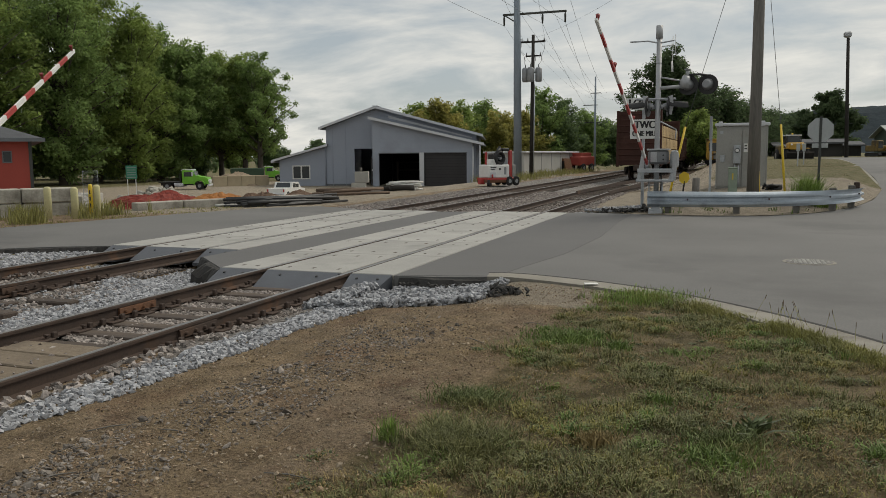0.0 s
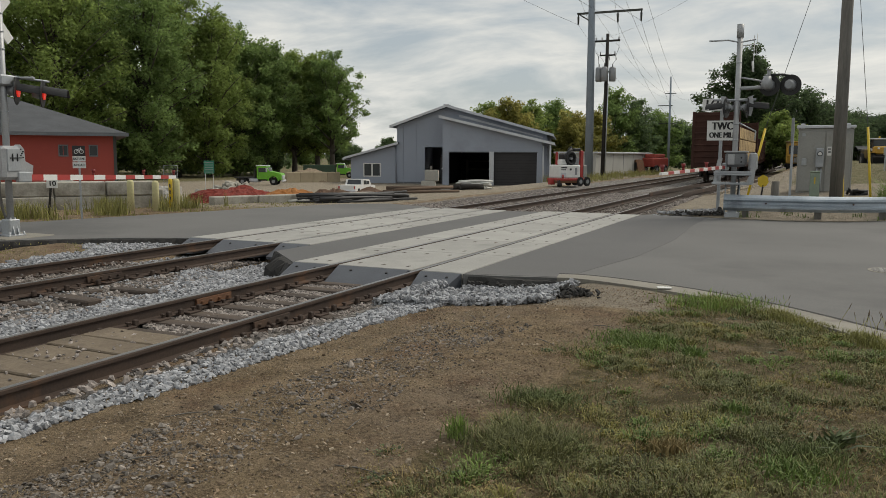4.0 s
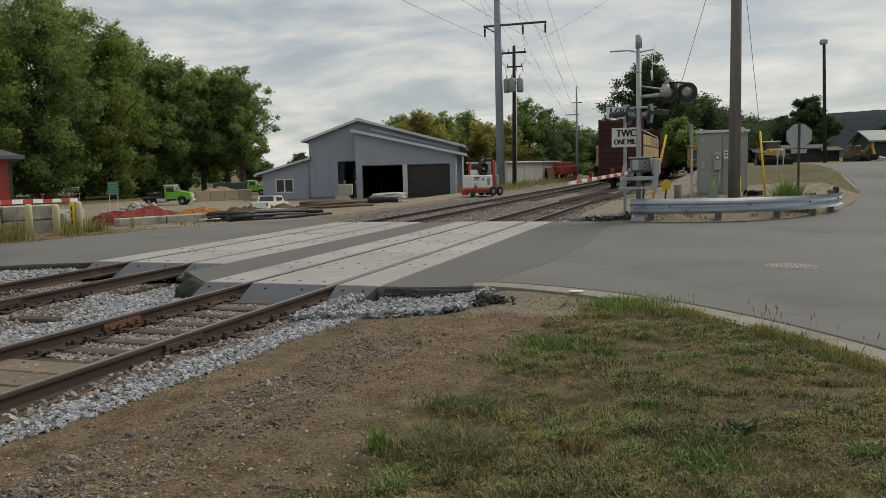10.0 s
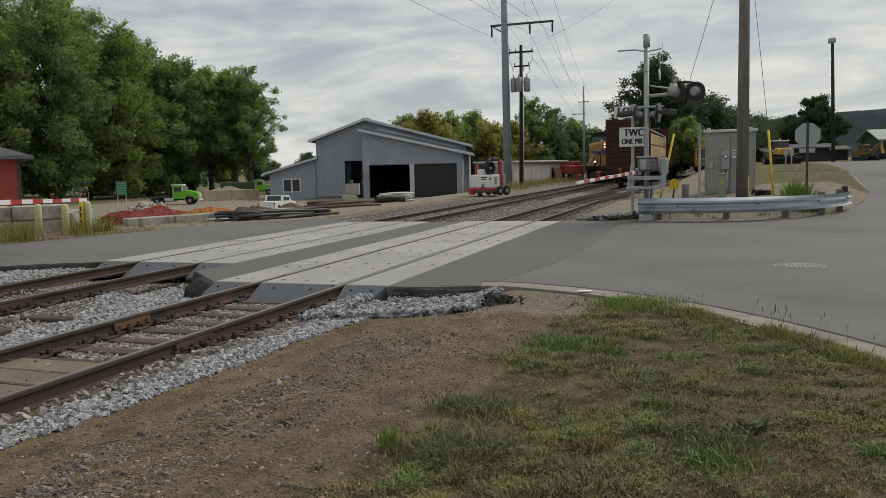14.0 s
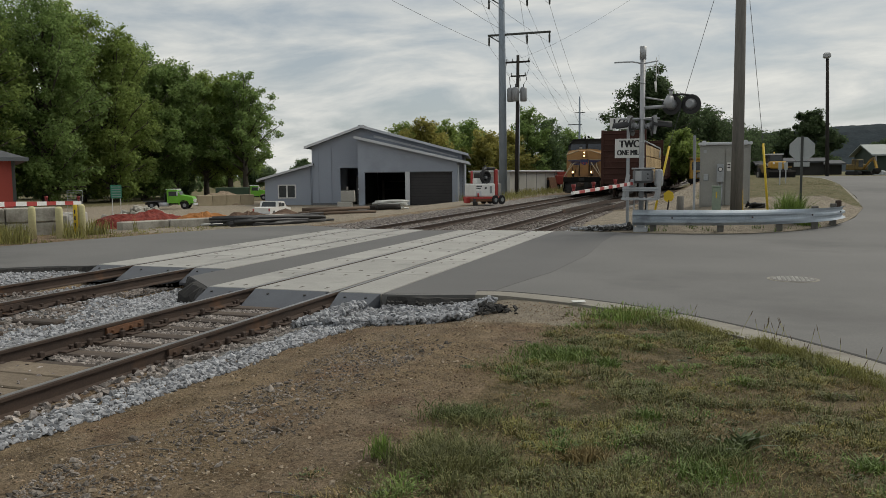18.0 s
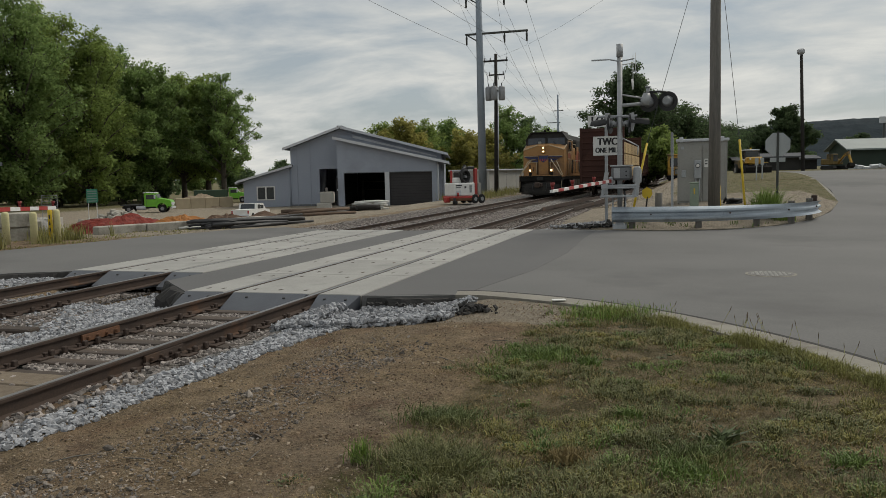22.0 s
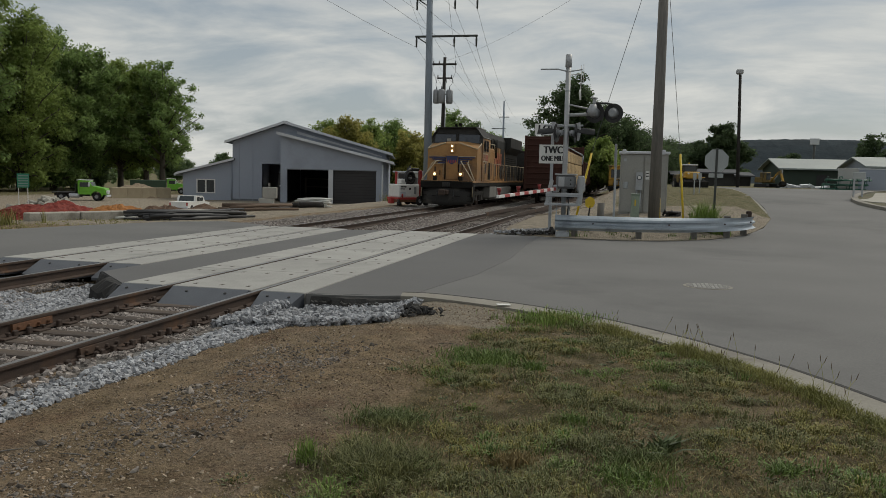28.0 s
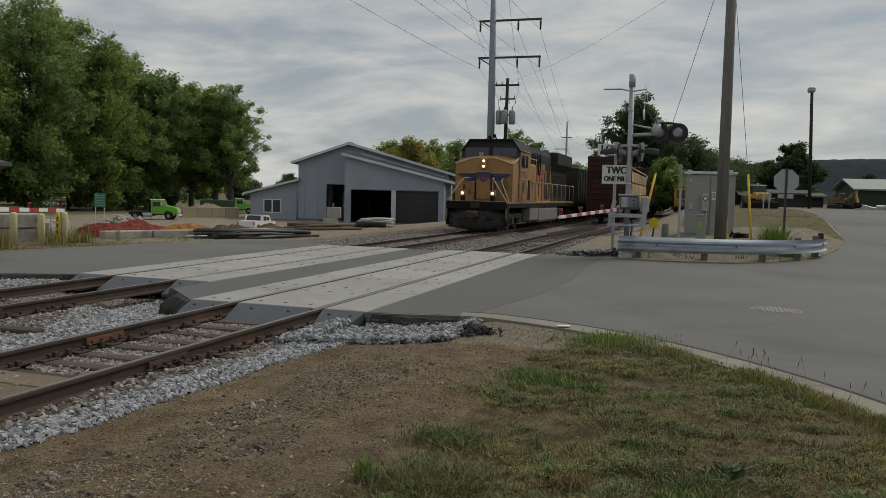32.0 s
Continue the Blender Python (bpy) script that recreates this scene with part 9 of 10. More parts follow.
def build_trees():
    rng = random.Random(21)
    # the dense row behind the yard: direction, distance, height, spread
    row = [(66, 60, 17, 6), (61, 66, 18, 6), (57, 62, 17, 6), (53.5, 68, 18.5, 6), (50.5, 64, 17.5, 5.5), (47.8, 70, 18, 5.5), (45.2, 66, 17, 5), (43.2, 72, 17.6, 5), (41.2, 70, 15.2, 4.6), (39.3, 74, 14.4, 4.5), (37.3, 76, 13.6, 4.2), (35.3, 80, 12.6, 4.0), (33.7, 78, 12.3, 3.6)]
    for k, (az, d, h, r) in enumerate(row):
        x, y = at_angle(az, d)
        leaf = (M_LEAF2, M_LEAF, M_LEAF, M_LEAF2)[k % 4]
        build_tree(1.75 * x, 1.75 * y, -1.7, (0.93 * h - 1.75) * 1.75 + 3.8, r * 1.65, 100 + k, leaf, "tall leafy cottonwood in the row behind the yard", 20000 if k < 3 else 36000, 0.215, 0.06 if k < 10 else 0.26, 54, 0.9 if k < 3 else 0.0)
    build_tree(-71.2, 111.0, -1.6, 20.6, 7.0, 140, M_LEAF, "leafy tree at the end of the row with visible limbs", 16000, 0.2, 0.3, 34, 1.0)
    # lower growth that closes the row; darker leaves paint the shade at its foot
    for k in range(2, 9):
        az = 32.5 + 2.6 * k
        x, y = at_angle(az, 146 + rng.uniform(-5, 10))
        build_tree(x, y, -1.7, rng.uniform(8, 13), 6.4, 200 + k, M_LEAFDARK, "bushy tree between the tall trunks, in leaves darkened for shade", 4600, 0.45, 0.02, 20)
    # far woods behind the shed and the tracks
    far = [(37.2, 150, 5.6, 4.0, M_LEAFDARK), (34.6, 152, 5.0, 4.0, M_LEAF), (32.0, 156, 5.4, 4.0, M_LEAFDARK), (28.6, 150, 5.2, 3.4, M_LEAFDARK), (26.5, 155, 5.4, 3.4, M_LEAF), (21.6, 108, 9.3, 4.2, M_LEAF2), (20.0, 104, 9.6, 4.0, M_LEAFGOLD), (18.6, 112, 9.8, 4.2, M_LEAF2), (17.0, 118, 10.2, 4.5, M_LEAF), (15.6, 112, 8.2, 4.0, M_LEAFGOLD), (14.2, 116, 8.4, 4.5, M_LEAFGOLD), (12.8, 120, 12.2, 4.6, M_LEAF), (11.4, 122, 10.8, 4.2, M_LEAFDARK), (10.0, 126, 9.2, 4.5, M_LEAF),
           (8.6, 130, 7.6, 4.5, M_LEAFDARK), (7.3, 132, 8.0, 4.5, M_LEAF), (6.0, 136, 8.8, 4.5, M_LEAFDARK), (4.6, 140, 9.5, 5, M_LEAFDARK)]
    for k, (az, d, h, r, leaf) in enumerate(far):
        x, y = at_angle(az, d)
        build_tree(1.45 * x, 1.45 * y, -0.6, (h - 1.9) * 1.45 + 2.3, 1.45 * r, 300 + k, leaf, "golden-green roadside tree behind the shed" if leaf in (M_LEAFGOLD, M_LEAF2) else "dark green tree in the far woods", 13000, 0.25, 0.04, 40)
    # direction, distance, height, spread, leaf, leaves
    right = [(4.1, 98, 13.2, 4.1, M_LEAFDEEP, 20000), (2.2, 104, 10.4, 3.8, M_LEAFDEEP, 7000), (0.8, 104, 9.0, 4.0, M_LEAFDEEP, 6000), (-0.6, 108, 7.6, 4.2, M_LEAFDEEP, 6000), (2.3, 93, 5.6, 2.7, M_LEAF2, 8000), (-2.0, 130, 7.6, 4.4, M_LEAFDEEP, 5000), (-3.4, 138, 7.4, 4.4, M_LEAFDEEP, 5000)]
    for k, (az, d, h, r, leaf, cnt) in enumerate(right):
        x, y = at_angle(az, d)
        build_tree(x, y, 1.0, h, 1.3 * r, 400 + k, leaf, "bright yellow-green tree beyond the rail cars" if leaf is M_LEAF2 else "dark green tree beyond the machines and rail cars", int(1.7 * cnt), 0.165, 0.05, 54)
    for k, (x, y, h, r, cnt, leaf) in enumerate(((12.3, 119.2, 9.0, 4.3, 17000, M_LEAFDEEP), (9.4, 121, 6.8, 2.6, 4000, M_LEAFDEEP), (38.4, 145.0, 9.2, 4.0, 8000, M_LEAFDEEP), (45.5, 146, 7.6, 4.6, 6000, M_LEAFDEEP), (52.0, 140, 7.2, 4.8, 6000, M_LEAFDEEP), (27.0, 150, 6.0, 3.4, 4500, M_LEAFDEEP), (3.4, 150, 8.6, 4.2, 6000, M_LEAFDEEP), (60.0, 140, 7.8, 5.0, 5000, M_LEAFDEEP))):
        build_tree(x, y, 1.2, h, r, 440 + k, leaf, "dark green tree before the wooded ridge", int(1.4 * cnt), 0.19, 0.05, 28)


build_trees()

# ---- ground cover ----


def stone_field(rng, x, y, z, s, flat=0.75):
    """Rough stones: two uneven rings of four corners, turned against each other, at the given places and sizes."""
    n = len(x)
    a0 = np.arange(4) * np.pi / 2
    low = np.stack([np.cos(a0), np.sin(a0), np.full(4, -0.55)], 1)
    top = np.stack([0.72 * np.cos(a0 + np.pi / 4), 0.72 * np.sin(a0 + np.pi / 4), np.full(4, 0.55)], 1)
    v = np.concatenate([low, top])[None] * (0.62 + rng.uniform(-0.27, 0.27, (n, 8, 3)))
    v[:, 4:, :2] += rng.uniform(-0.2, 0.2, (n, 1, 2))
    v *= s[:, None, None] * np.stack([rng.uniform(0.75, 1.45, n), rng.uniform(0.65, 1.05, n), flat * rng.uniform(0.65, 1.25, n)], 1)[:, None]
    a, b = rng.uniform(0, 2 * np.pi, n), rng.normal(0, 0.45, n)
    ca, sa, cb, sb = np.cos(a), np.sin(a), np.cos(b), np.sin(b)
    x1, z1 = v[..., 0] * cb[:, None] - v[..., 2] * sb[:, None], v[..., 0] * sb[:, None] + v[..., 2] * cb[:, None]
    x2, y2 = x1 * ca[:, None] - v[..., 1] * sa[:, None], x1 * sa[:, None] + v[..., 1] * ca[:, None]
    p = np.stack([x2 + x[:, None], y2 + y[:, None], z1 + z[:, None]], -1).reshape(-1, 3)
    k = 8 * np.arange(n)[:, None]
    tri = []
    for i in range(4):
        tri += [(i, (i + 1) % 4, 4 + i), ((i + 1) % 4, 4 + (i + 1) % 4, 4 + i)]
    f = [k + np.array([q]) for q in [(3, 2, 1, 0), (4, 5, 6, 7)]] + [k + np.array([q]) for q in tri]
    return p, f


GRID_X, GRID_Y = np.arange(-14.0, 3.2, 0.06), np.arange(1.8, 13.2, 0.06)
GRID_Z = np.array([[ground_z(a, b) for a in GRID_X] for b in GRID_Y])


def gz_many(x, y):
    """Ground heights: from a fine table near the camera, else one by one."""
    if len(x) and x.min() > -13.9 and x.max() < 3.0 and y.min() > 1.9 and y.max() < 13.0:
        fx, fy = (x + 14.0) / 0.06, (y - 1.8) / 0.06
        i, j = fx.astype(int), fy.astype(int)
        u, w = fx - i, fy - j
        return (GRID_Z[j, i] * (1 - u) + GRID_Z[j, i + 1] * u) * (1 - w) + (GRID_Z[j + 1, i] * (1 - u) + GRID_Z[j + 1, i + 1] * u) * w
    return np.array([ground_z(a, b) for a, b in zip(x, y)])


def build_ballast():
    rng = np.random.default_rng(11)
    xs, ys, ss, up = [], [], [], []

    def put(n, x0, x1, y0, y1, lo, hi, keep=None, lift=0.0):
        x, y = rng.uniform(x0, x1, n), rng.uniform(y0, y1, n)
        if keep is not None:
            k = np.array([keep(a, b) for a, b in zip(x, y)])
            x, y = x[k], y[k]
        xs.append(x), ys.append(y), ss.append(rng.uniform(lo, hi, len(x))), up.append(np.full(len(x), lift))

    def wob(a, b):
        return 0.12 * noise.noise((a * 1.5, b * 1.5, 4)) + 0.1 * noise.noise((a * 4, b * 4, 8))

    # pale band along the near rail; it widens towards the crossing
    put(11500, -5.35, -3.9, 2.4, 10.2, 0.02, 0.06, lambda a, b: -5.0 + 0.045 * (b - 3.6) - 0.12 * smoothstep((b - 7.5) / 1.5) < a + 0.6 * wob(a, b) < -4.68 + 0.36 * smoothstep((b - 2.8) / 4) + 0.25 * smoothstep((b - 8) / 1.5))
    # heap against the broken asphalt edge
    put(6200, -5.1, -2.9, 8.7, 10.75, 0.025, 0.075, lambda a, b: b > 8.9 + 0.25 * (a + 4.4) + wob(a, b) and b < 10.72, 0.05)
    # between the tracks
    put(12500, -9.5, -7.05, 3.5, 12.4, 0.025, 0.072, lambda a, b: a + wob(a, b) > -8.55 - 1.0 * smoothstep((b - 8.5) / 2) and not inside(ROAD_M, a, b))
    put(1500, -9.5, -7.05, 3.5, 12.4, 0.025, 0.06)
    # beyond the far rails
    put(4800, -13.6, -11.25, 7.0, 12.6, 0.03, 0.075, lambda a, b: not inside(ROAD_L, a, b) and a > -12.75 + 3 * wob(a, b) - 0.5 * smoothstep((b - 10.8) / 0.8))
    # beyond the crossing
    put(1500, -4.6, -2.45, 24.35, 25.6, 0.03, 0.09, lambda a, b: b < 25.1 + 0.3 * wob(a, b) * 5, 0.03)
    x, y, s, u = (np.concatenate(a) for a in (xs, ys, ss, up))
    z = gz_many(x, y) + 0.25 * s + u * rng.uniform(0, 1.6, len(x))
    v, f = stone_field(rng, x, y, z, s)
    solo("ballast_stones", raw("ballast_stones", v, f, M_STONE), None, "pale grey crushed ballast stones along the tracks", "ballast", kind="stuff")
    # brownish stones between the rails, among the ties, and along the rail foot
    for q in (xs, ys, ss, up):
        q.clear()
    put(8500, XA - 0.7, XA + 0.7, 6.1, 10.35, 0.02, 0.06, lambda a, b: noise.noise((a * 1.3, b * 1.3, 2)) > -0.35, 0.035)
    put(260, XA - 0.62, XA + 0.62, 2.5, 6.1, 0.012, 0.04, None, 0.07)
    put(1500, XA - 0.7, XA + 0.7, 6.0, 10.3, 0.015, 0.045, lambda a, b: noise.noise((a * 2.1, b * 2.1, 9)) > 0.12, 0.03)
    put(900, XB - 0.7, XB + 0.7, 6.0, 12.5, 0.02, 0.05, lambda a, b: noise.noise((a * 2.1, b * 2.1, 9)) > 0.0, 0.07)
    put(420, XA + 0.8, XA + 1.3, 2.4, 7.0, 0.02, 0.07)
    put(900, XA + 0.8, XA + 1.15, 6.8, 10.2, 0.02, 0.05)
    put(3400, XB - 0.7, XB + 0.7, 6.0, 12.5, 0.025, 0.06)
    put(1600, -9.4, -8.3, 4.0, 10.0, 0.02, 0.06)
    # the older stone beyond the crossing
    put(2600, -5.3, -4.0, 24.5, 36, 0.03, 0.08)
    put(8000, -9.5, -7.0, 24.3, 42, 0.03, 0.085)
    put(3500, XA - 0.7, XA + 0.7, 24.9, 38, 0.03, 0.07, None, 0.05)
    put(3500, XB - 0.7, XB + 0.7, 24.7, 40, 0.03, 0.07, None, 0.05)
    put(5000, -14.0, -11.4, 24.6, 44, 0.03, 0.075)
    x, y, s, u = (np.concatenate(a) for a in (xs, ys, ss, up))
    v, f = stone_field(rng, x, y, gz_many(x, y) + 0.2 * s + u, s)
    solo("dirty_ballast", raw("dirty_ballast", v, f, M_DIRTYSTONE), None, "brownish dirty ballast stones between the rails", "ballast", kind="stuff")


def broken_edge(line, near, wide, drop, label, seed):
    """A sloping ragged lip of asphalt on the outer side of a line in the plan."""
    rng = random.Random(seed)
    pts = []
    for (x0, y0), (x1, y1) in zip(line, line[1:]):
        n = max(3, int(math.hypot(x1 - x0, y1 - y0) / 0.07))
        pts += [(x0 + (x1 - x0) * k / n, y0 + (y1 - y0) * k / n) for k in range(n)]
    pts.append(line[-1])
    v = []
    for k, (x, y) in enumerate(pts):
        a, b = pts[max(k - 1, 0)], pts[min(k + 1, len(pts) - 1)]
        d = Vector((b[0] - a[0], b[1] - a[1])).normalized()
        nx, ny = (d.y, -d.x) if d.x > 0 else (-d.y, d.x)
        w = near + (wide - near) * max(0.0, min(1.0, 0.5 + 0.9 * noise.noise((k * 0.21, seed, 0)) + 0.35 * noise.noise((k * 0.8, seed, 5))))
        lip = rng.uniform(0.3, 0.5)
        v += [(x, y, -0.016), (x + nx * w * lip, y + ny * w * lip, -0.022 - 0.12 * drop * rng.random()), (x + nx * w, y + ny * w, -0.03 - drop * rng.uniform(0.5, 0.9)), (x + nx * (w + 0.05), y + ny * (w + 0.05), -0.1 - drop * 1.6), (x, y, -0.1 - drop * 1.6)]
    f = [(5 * k + i, 5 * k + (i + 1) % 5, 5 * k + 5 + (i + 1) % 5, 5 * k + 5 + i) for k in range(len(pts) - 1) for i in range(5)]
    f += [tuple(range(5)), tuple(len(v) - 5 + i for i in range(5))]
    solo("asphalt_edge", Shape().add(v, f), M_TAR, label, "asphalt edge", kind="structure")


def build_pebbles():
    rng = np.random.default_rng(12)
    def scatter(name, n, material, label, x0, x1, keep, mean, top, flat=0.6):
        x, y = rng.uniform(x0, x1, n), 2.3 + 8.3 * rng.uniform(0, 1, n) ** 1.5
        k = ~inside_many(ROAD_R, x, y)
        x, y = x[k], y[k]
        k = np.array([keep(a, b) for a, b in zip(x, y)], dtype=bool)
        x, y = x[k], y[k]
        s = np.clip(rng.lognormal(mean, 0.5, len(x)), 0.005, top)
        v, f = stone_field(rng, x, y, gz_many(x, y) + 0.2 * s, s, flat)
        solo(name, raw(name, v, f, material), None, label, "pebbles", kind="stuff")

    def patchy(a, b, seed, level):
        return noise.noise((a * 0.9, b * 0.9, seed)) + 0.5 * noise.noise((a * 2.7, b * 2.7, seed + 3)) > level + rng.normal(0, 0.22)

    scatter("clods", 17000, M_CLOD, "small dark and tan clods of earth on the dirt", -4.4, -0.4, lambda a, b: rng.uniform() < (1.0 if a < -1.5 else 0.2) and patchy(a, b, 26, -0.2), -4.75, 0.035, 0.8)
    scatter("pebbles", 24000, M_PEBBLE, "small tan and brown pebbles on the dirt", -4.5, 0.6, lambda a, b: rng.uniform() < (1.0 if a < -1.3 else 0.10) and patchy(a, b, 6, -0.15), -4.72, 0.045)
    # the grey gravel spill beside the band of stones
    scatter("gravel_spill", 19000, M_SPILL, "fine grey gravel spilled over the dirt", -4.1, -2.4, lambda a, b: abs(a + 3.3 - 0.05 * (b - 5)) + 0.3 * noise.noise((a * 2, b * 2, 17)) < 0.5 and b < 7.6 + rng.normal(0, 0.4) and patchy(a, b, 14, -0.15), -4.35, 0.06)
    # bits of dead grass lying on the dirt
    n = 9000
    x, y = rng.uniform(-4.3, -0.8, n), 2.3 + 8.0 * rng.uniform(0, 1, n) ** 1.4
    k = np.array([noise.noise((a * 0.7, b * 0.7, 51)) > 0.0 for a, b in zip(x, y)])
    x, y = x[k], y[k]
    v, f = blades(rng, x, y, gz_many(x, y) + 0.003, rng.uniform(0.008, 0.016, len(x)), np.full(len(x), 0.0018), 3.0)
    solo("straw_bits", raw("straw_bits", v, f, M_DRYGRASS), None, "bits of dead straw lying on the dirt", "straw", kind="stuff")
    # broken black asphalt along the road edge
    n = 45
    x = rng.uniform(-4.5, -2.95, n)
    s = rng.uniform(0.025, 0.075, n)
    v, f = stone_field(rng, x, 10.56 + 0.12 * np.clip(x + 3.6, 0, 1) + rng.normal(0, 0.05, n), np.full(n, -0.08), s, 0.5)
    solo("asphalt_rubble", raw("asphalt_rubble", v, f, M_TAR), None, "broken black asphalt chunks at the road edge", "rubble", kind="stuff")
    broken_edge([(-4.58, 10.77), (-3.6, 10.77), (-2.95, 10.9)], 0.04, 0.17, 0.16, "ragged black asphalt edge of the road", 61)
    broken_edge([(-8.93, 11.97), (-8.3, 11.36)], 0.05, 0.2, 0.2, "ragged black asphalt edge of the strip between the tracks", 62)
    broken_edge([(-8.35, 11.4), (-7.62, 10.7)], 0.12, 0.42, 0.24, "dark smooth tongue of broken asphalt between the tracks", 63)
    broken_edge([(-11.95, 12.9), (-13.9, 11.7), (-15.1, 10.55)], 0.03, 0.16, 0.12, "ragged dark asphalt edge of the far road", 64)
    n = 110
    x, y = rng.normal(-2.85, 0.24, n), rng.normal(9.85, 0.15, n)
    s = rng.uniform(0.025, 0.10, n)
    v, f = stone_field(rng, x, y, gz_many(x, y) + 0.03 + 0.07 * np.exp(-(((x + 2.85) / 0.2) ** 2 + ((y - 9.85) / 0.13) ** 2)), s, 0.5)
    solo("asphalt_rubble", raw("asphalt_rubble", v, f, M_TAR), None, "dark lump of broken asphalt in the stones", "rubble", kind="stuff")
    n = 60
    x, y = rng.uniform(-4.2, -2.3, n), rng.normal(24.4, 0.1, n)
    s = rng.uniform(0.05, 0.17, n)
    v, f = stone_field(rng, x, y, gz_many(x, y) + 0.08, s, 0.6)
    solo("asphalt_rubble", raw("asphalt_rubble", v, f, M_TAR), None, "dark broken asphalt beside the guardrail end", "rubble", kind="stuff")


M_PEBBLE = mat("pebble", (0.35, 0.285, 0.205), (0.13, 0.10, 0.072), rough=0.95, scale=5, fine=40, bump=0.2, island=0.48)
M_SPILL = mat("spilled_gravel", (0.25, 0.22, 0.19), (0.085, 0.072, 0.06), rough=0.95, scale=6, fine=40, bump=0.2, island=0.6)
M_CLOD = mat("earth_clod", (0.29, 0.21, 0.135), (0.12, 0.085, 0.057), rough=0.95, scale=6, fine=40, bump=0.2, island=0.55)
M_TAR = mat("broken_tar", (0.035, 0.033, 0.031), (0.02, 0.019, 0.018), rough=0.9, scale=5, fine=40, bump=0.5)


def blades(rng, x, y, z, h, w, lean=0.5):
    """Grass blades: bent slivers of two faces each."""
    n = len(x)
    a = rng.uniform(0, 2 * np.pi, n)
    side = np.stack([np.cos(a), np.sin(a), np.zeros(n)], 1)
    b = rng.uniform(0, 2 * np.pi, n)
    le = np.abs(rng.normal(0, lean, n)) * h
    out = np.stack([np.cos(b), np.sin(b), np.zeros(n)], 1) * le[:, None]
    p = np.stack([x, y, z], 1)
    up = np.array([0, 0, 1.0])
    v = np.stack([p - side * w[:, None], p + side * w[:, None], p + out * 0.35 + up * h[:, None] * 0.55 + side * w[:, None] * 0.8, p + out * 0.35 + up * h[:, None] * 0.55 - side * w[:, None] * 0.8, p + out + up * h[:, None] * 0.95], 1)
    k = 5 * np.arange(n)[:, None]
    f = [k + np.array([[0, 1, 2, 3]]), k + np.array([[3, 2, 4]])]
    return v.reshape(-1, 3), f


def lawn_edge(y):
    return -1.75 - 0.35 * smoothstep((5.5 - y) / 2) + 0.28 * smoothstep((y - 8) / 1.5)


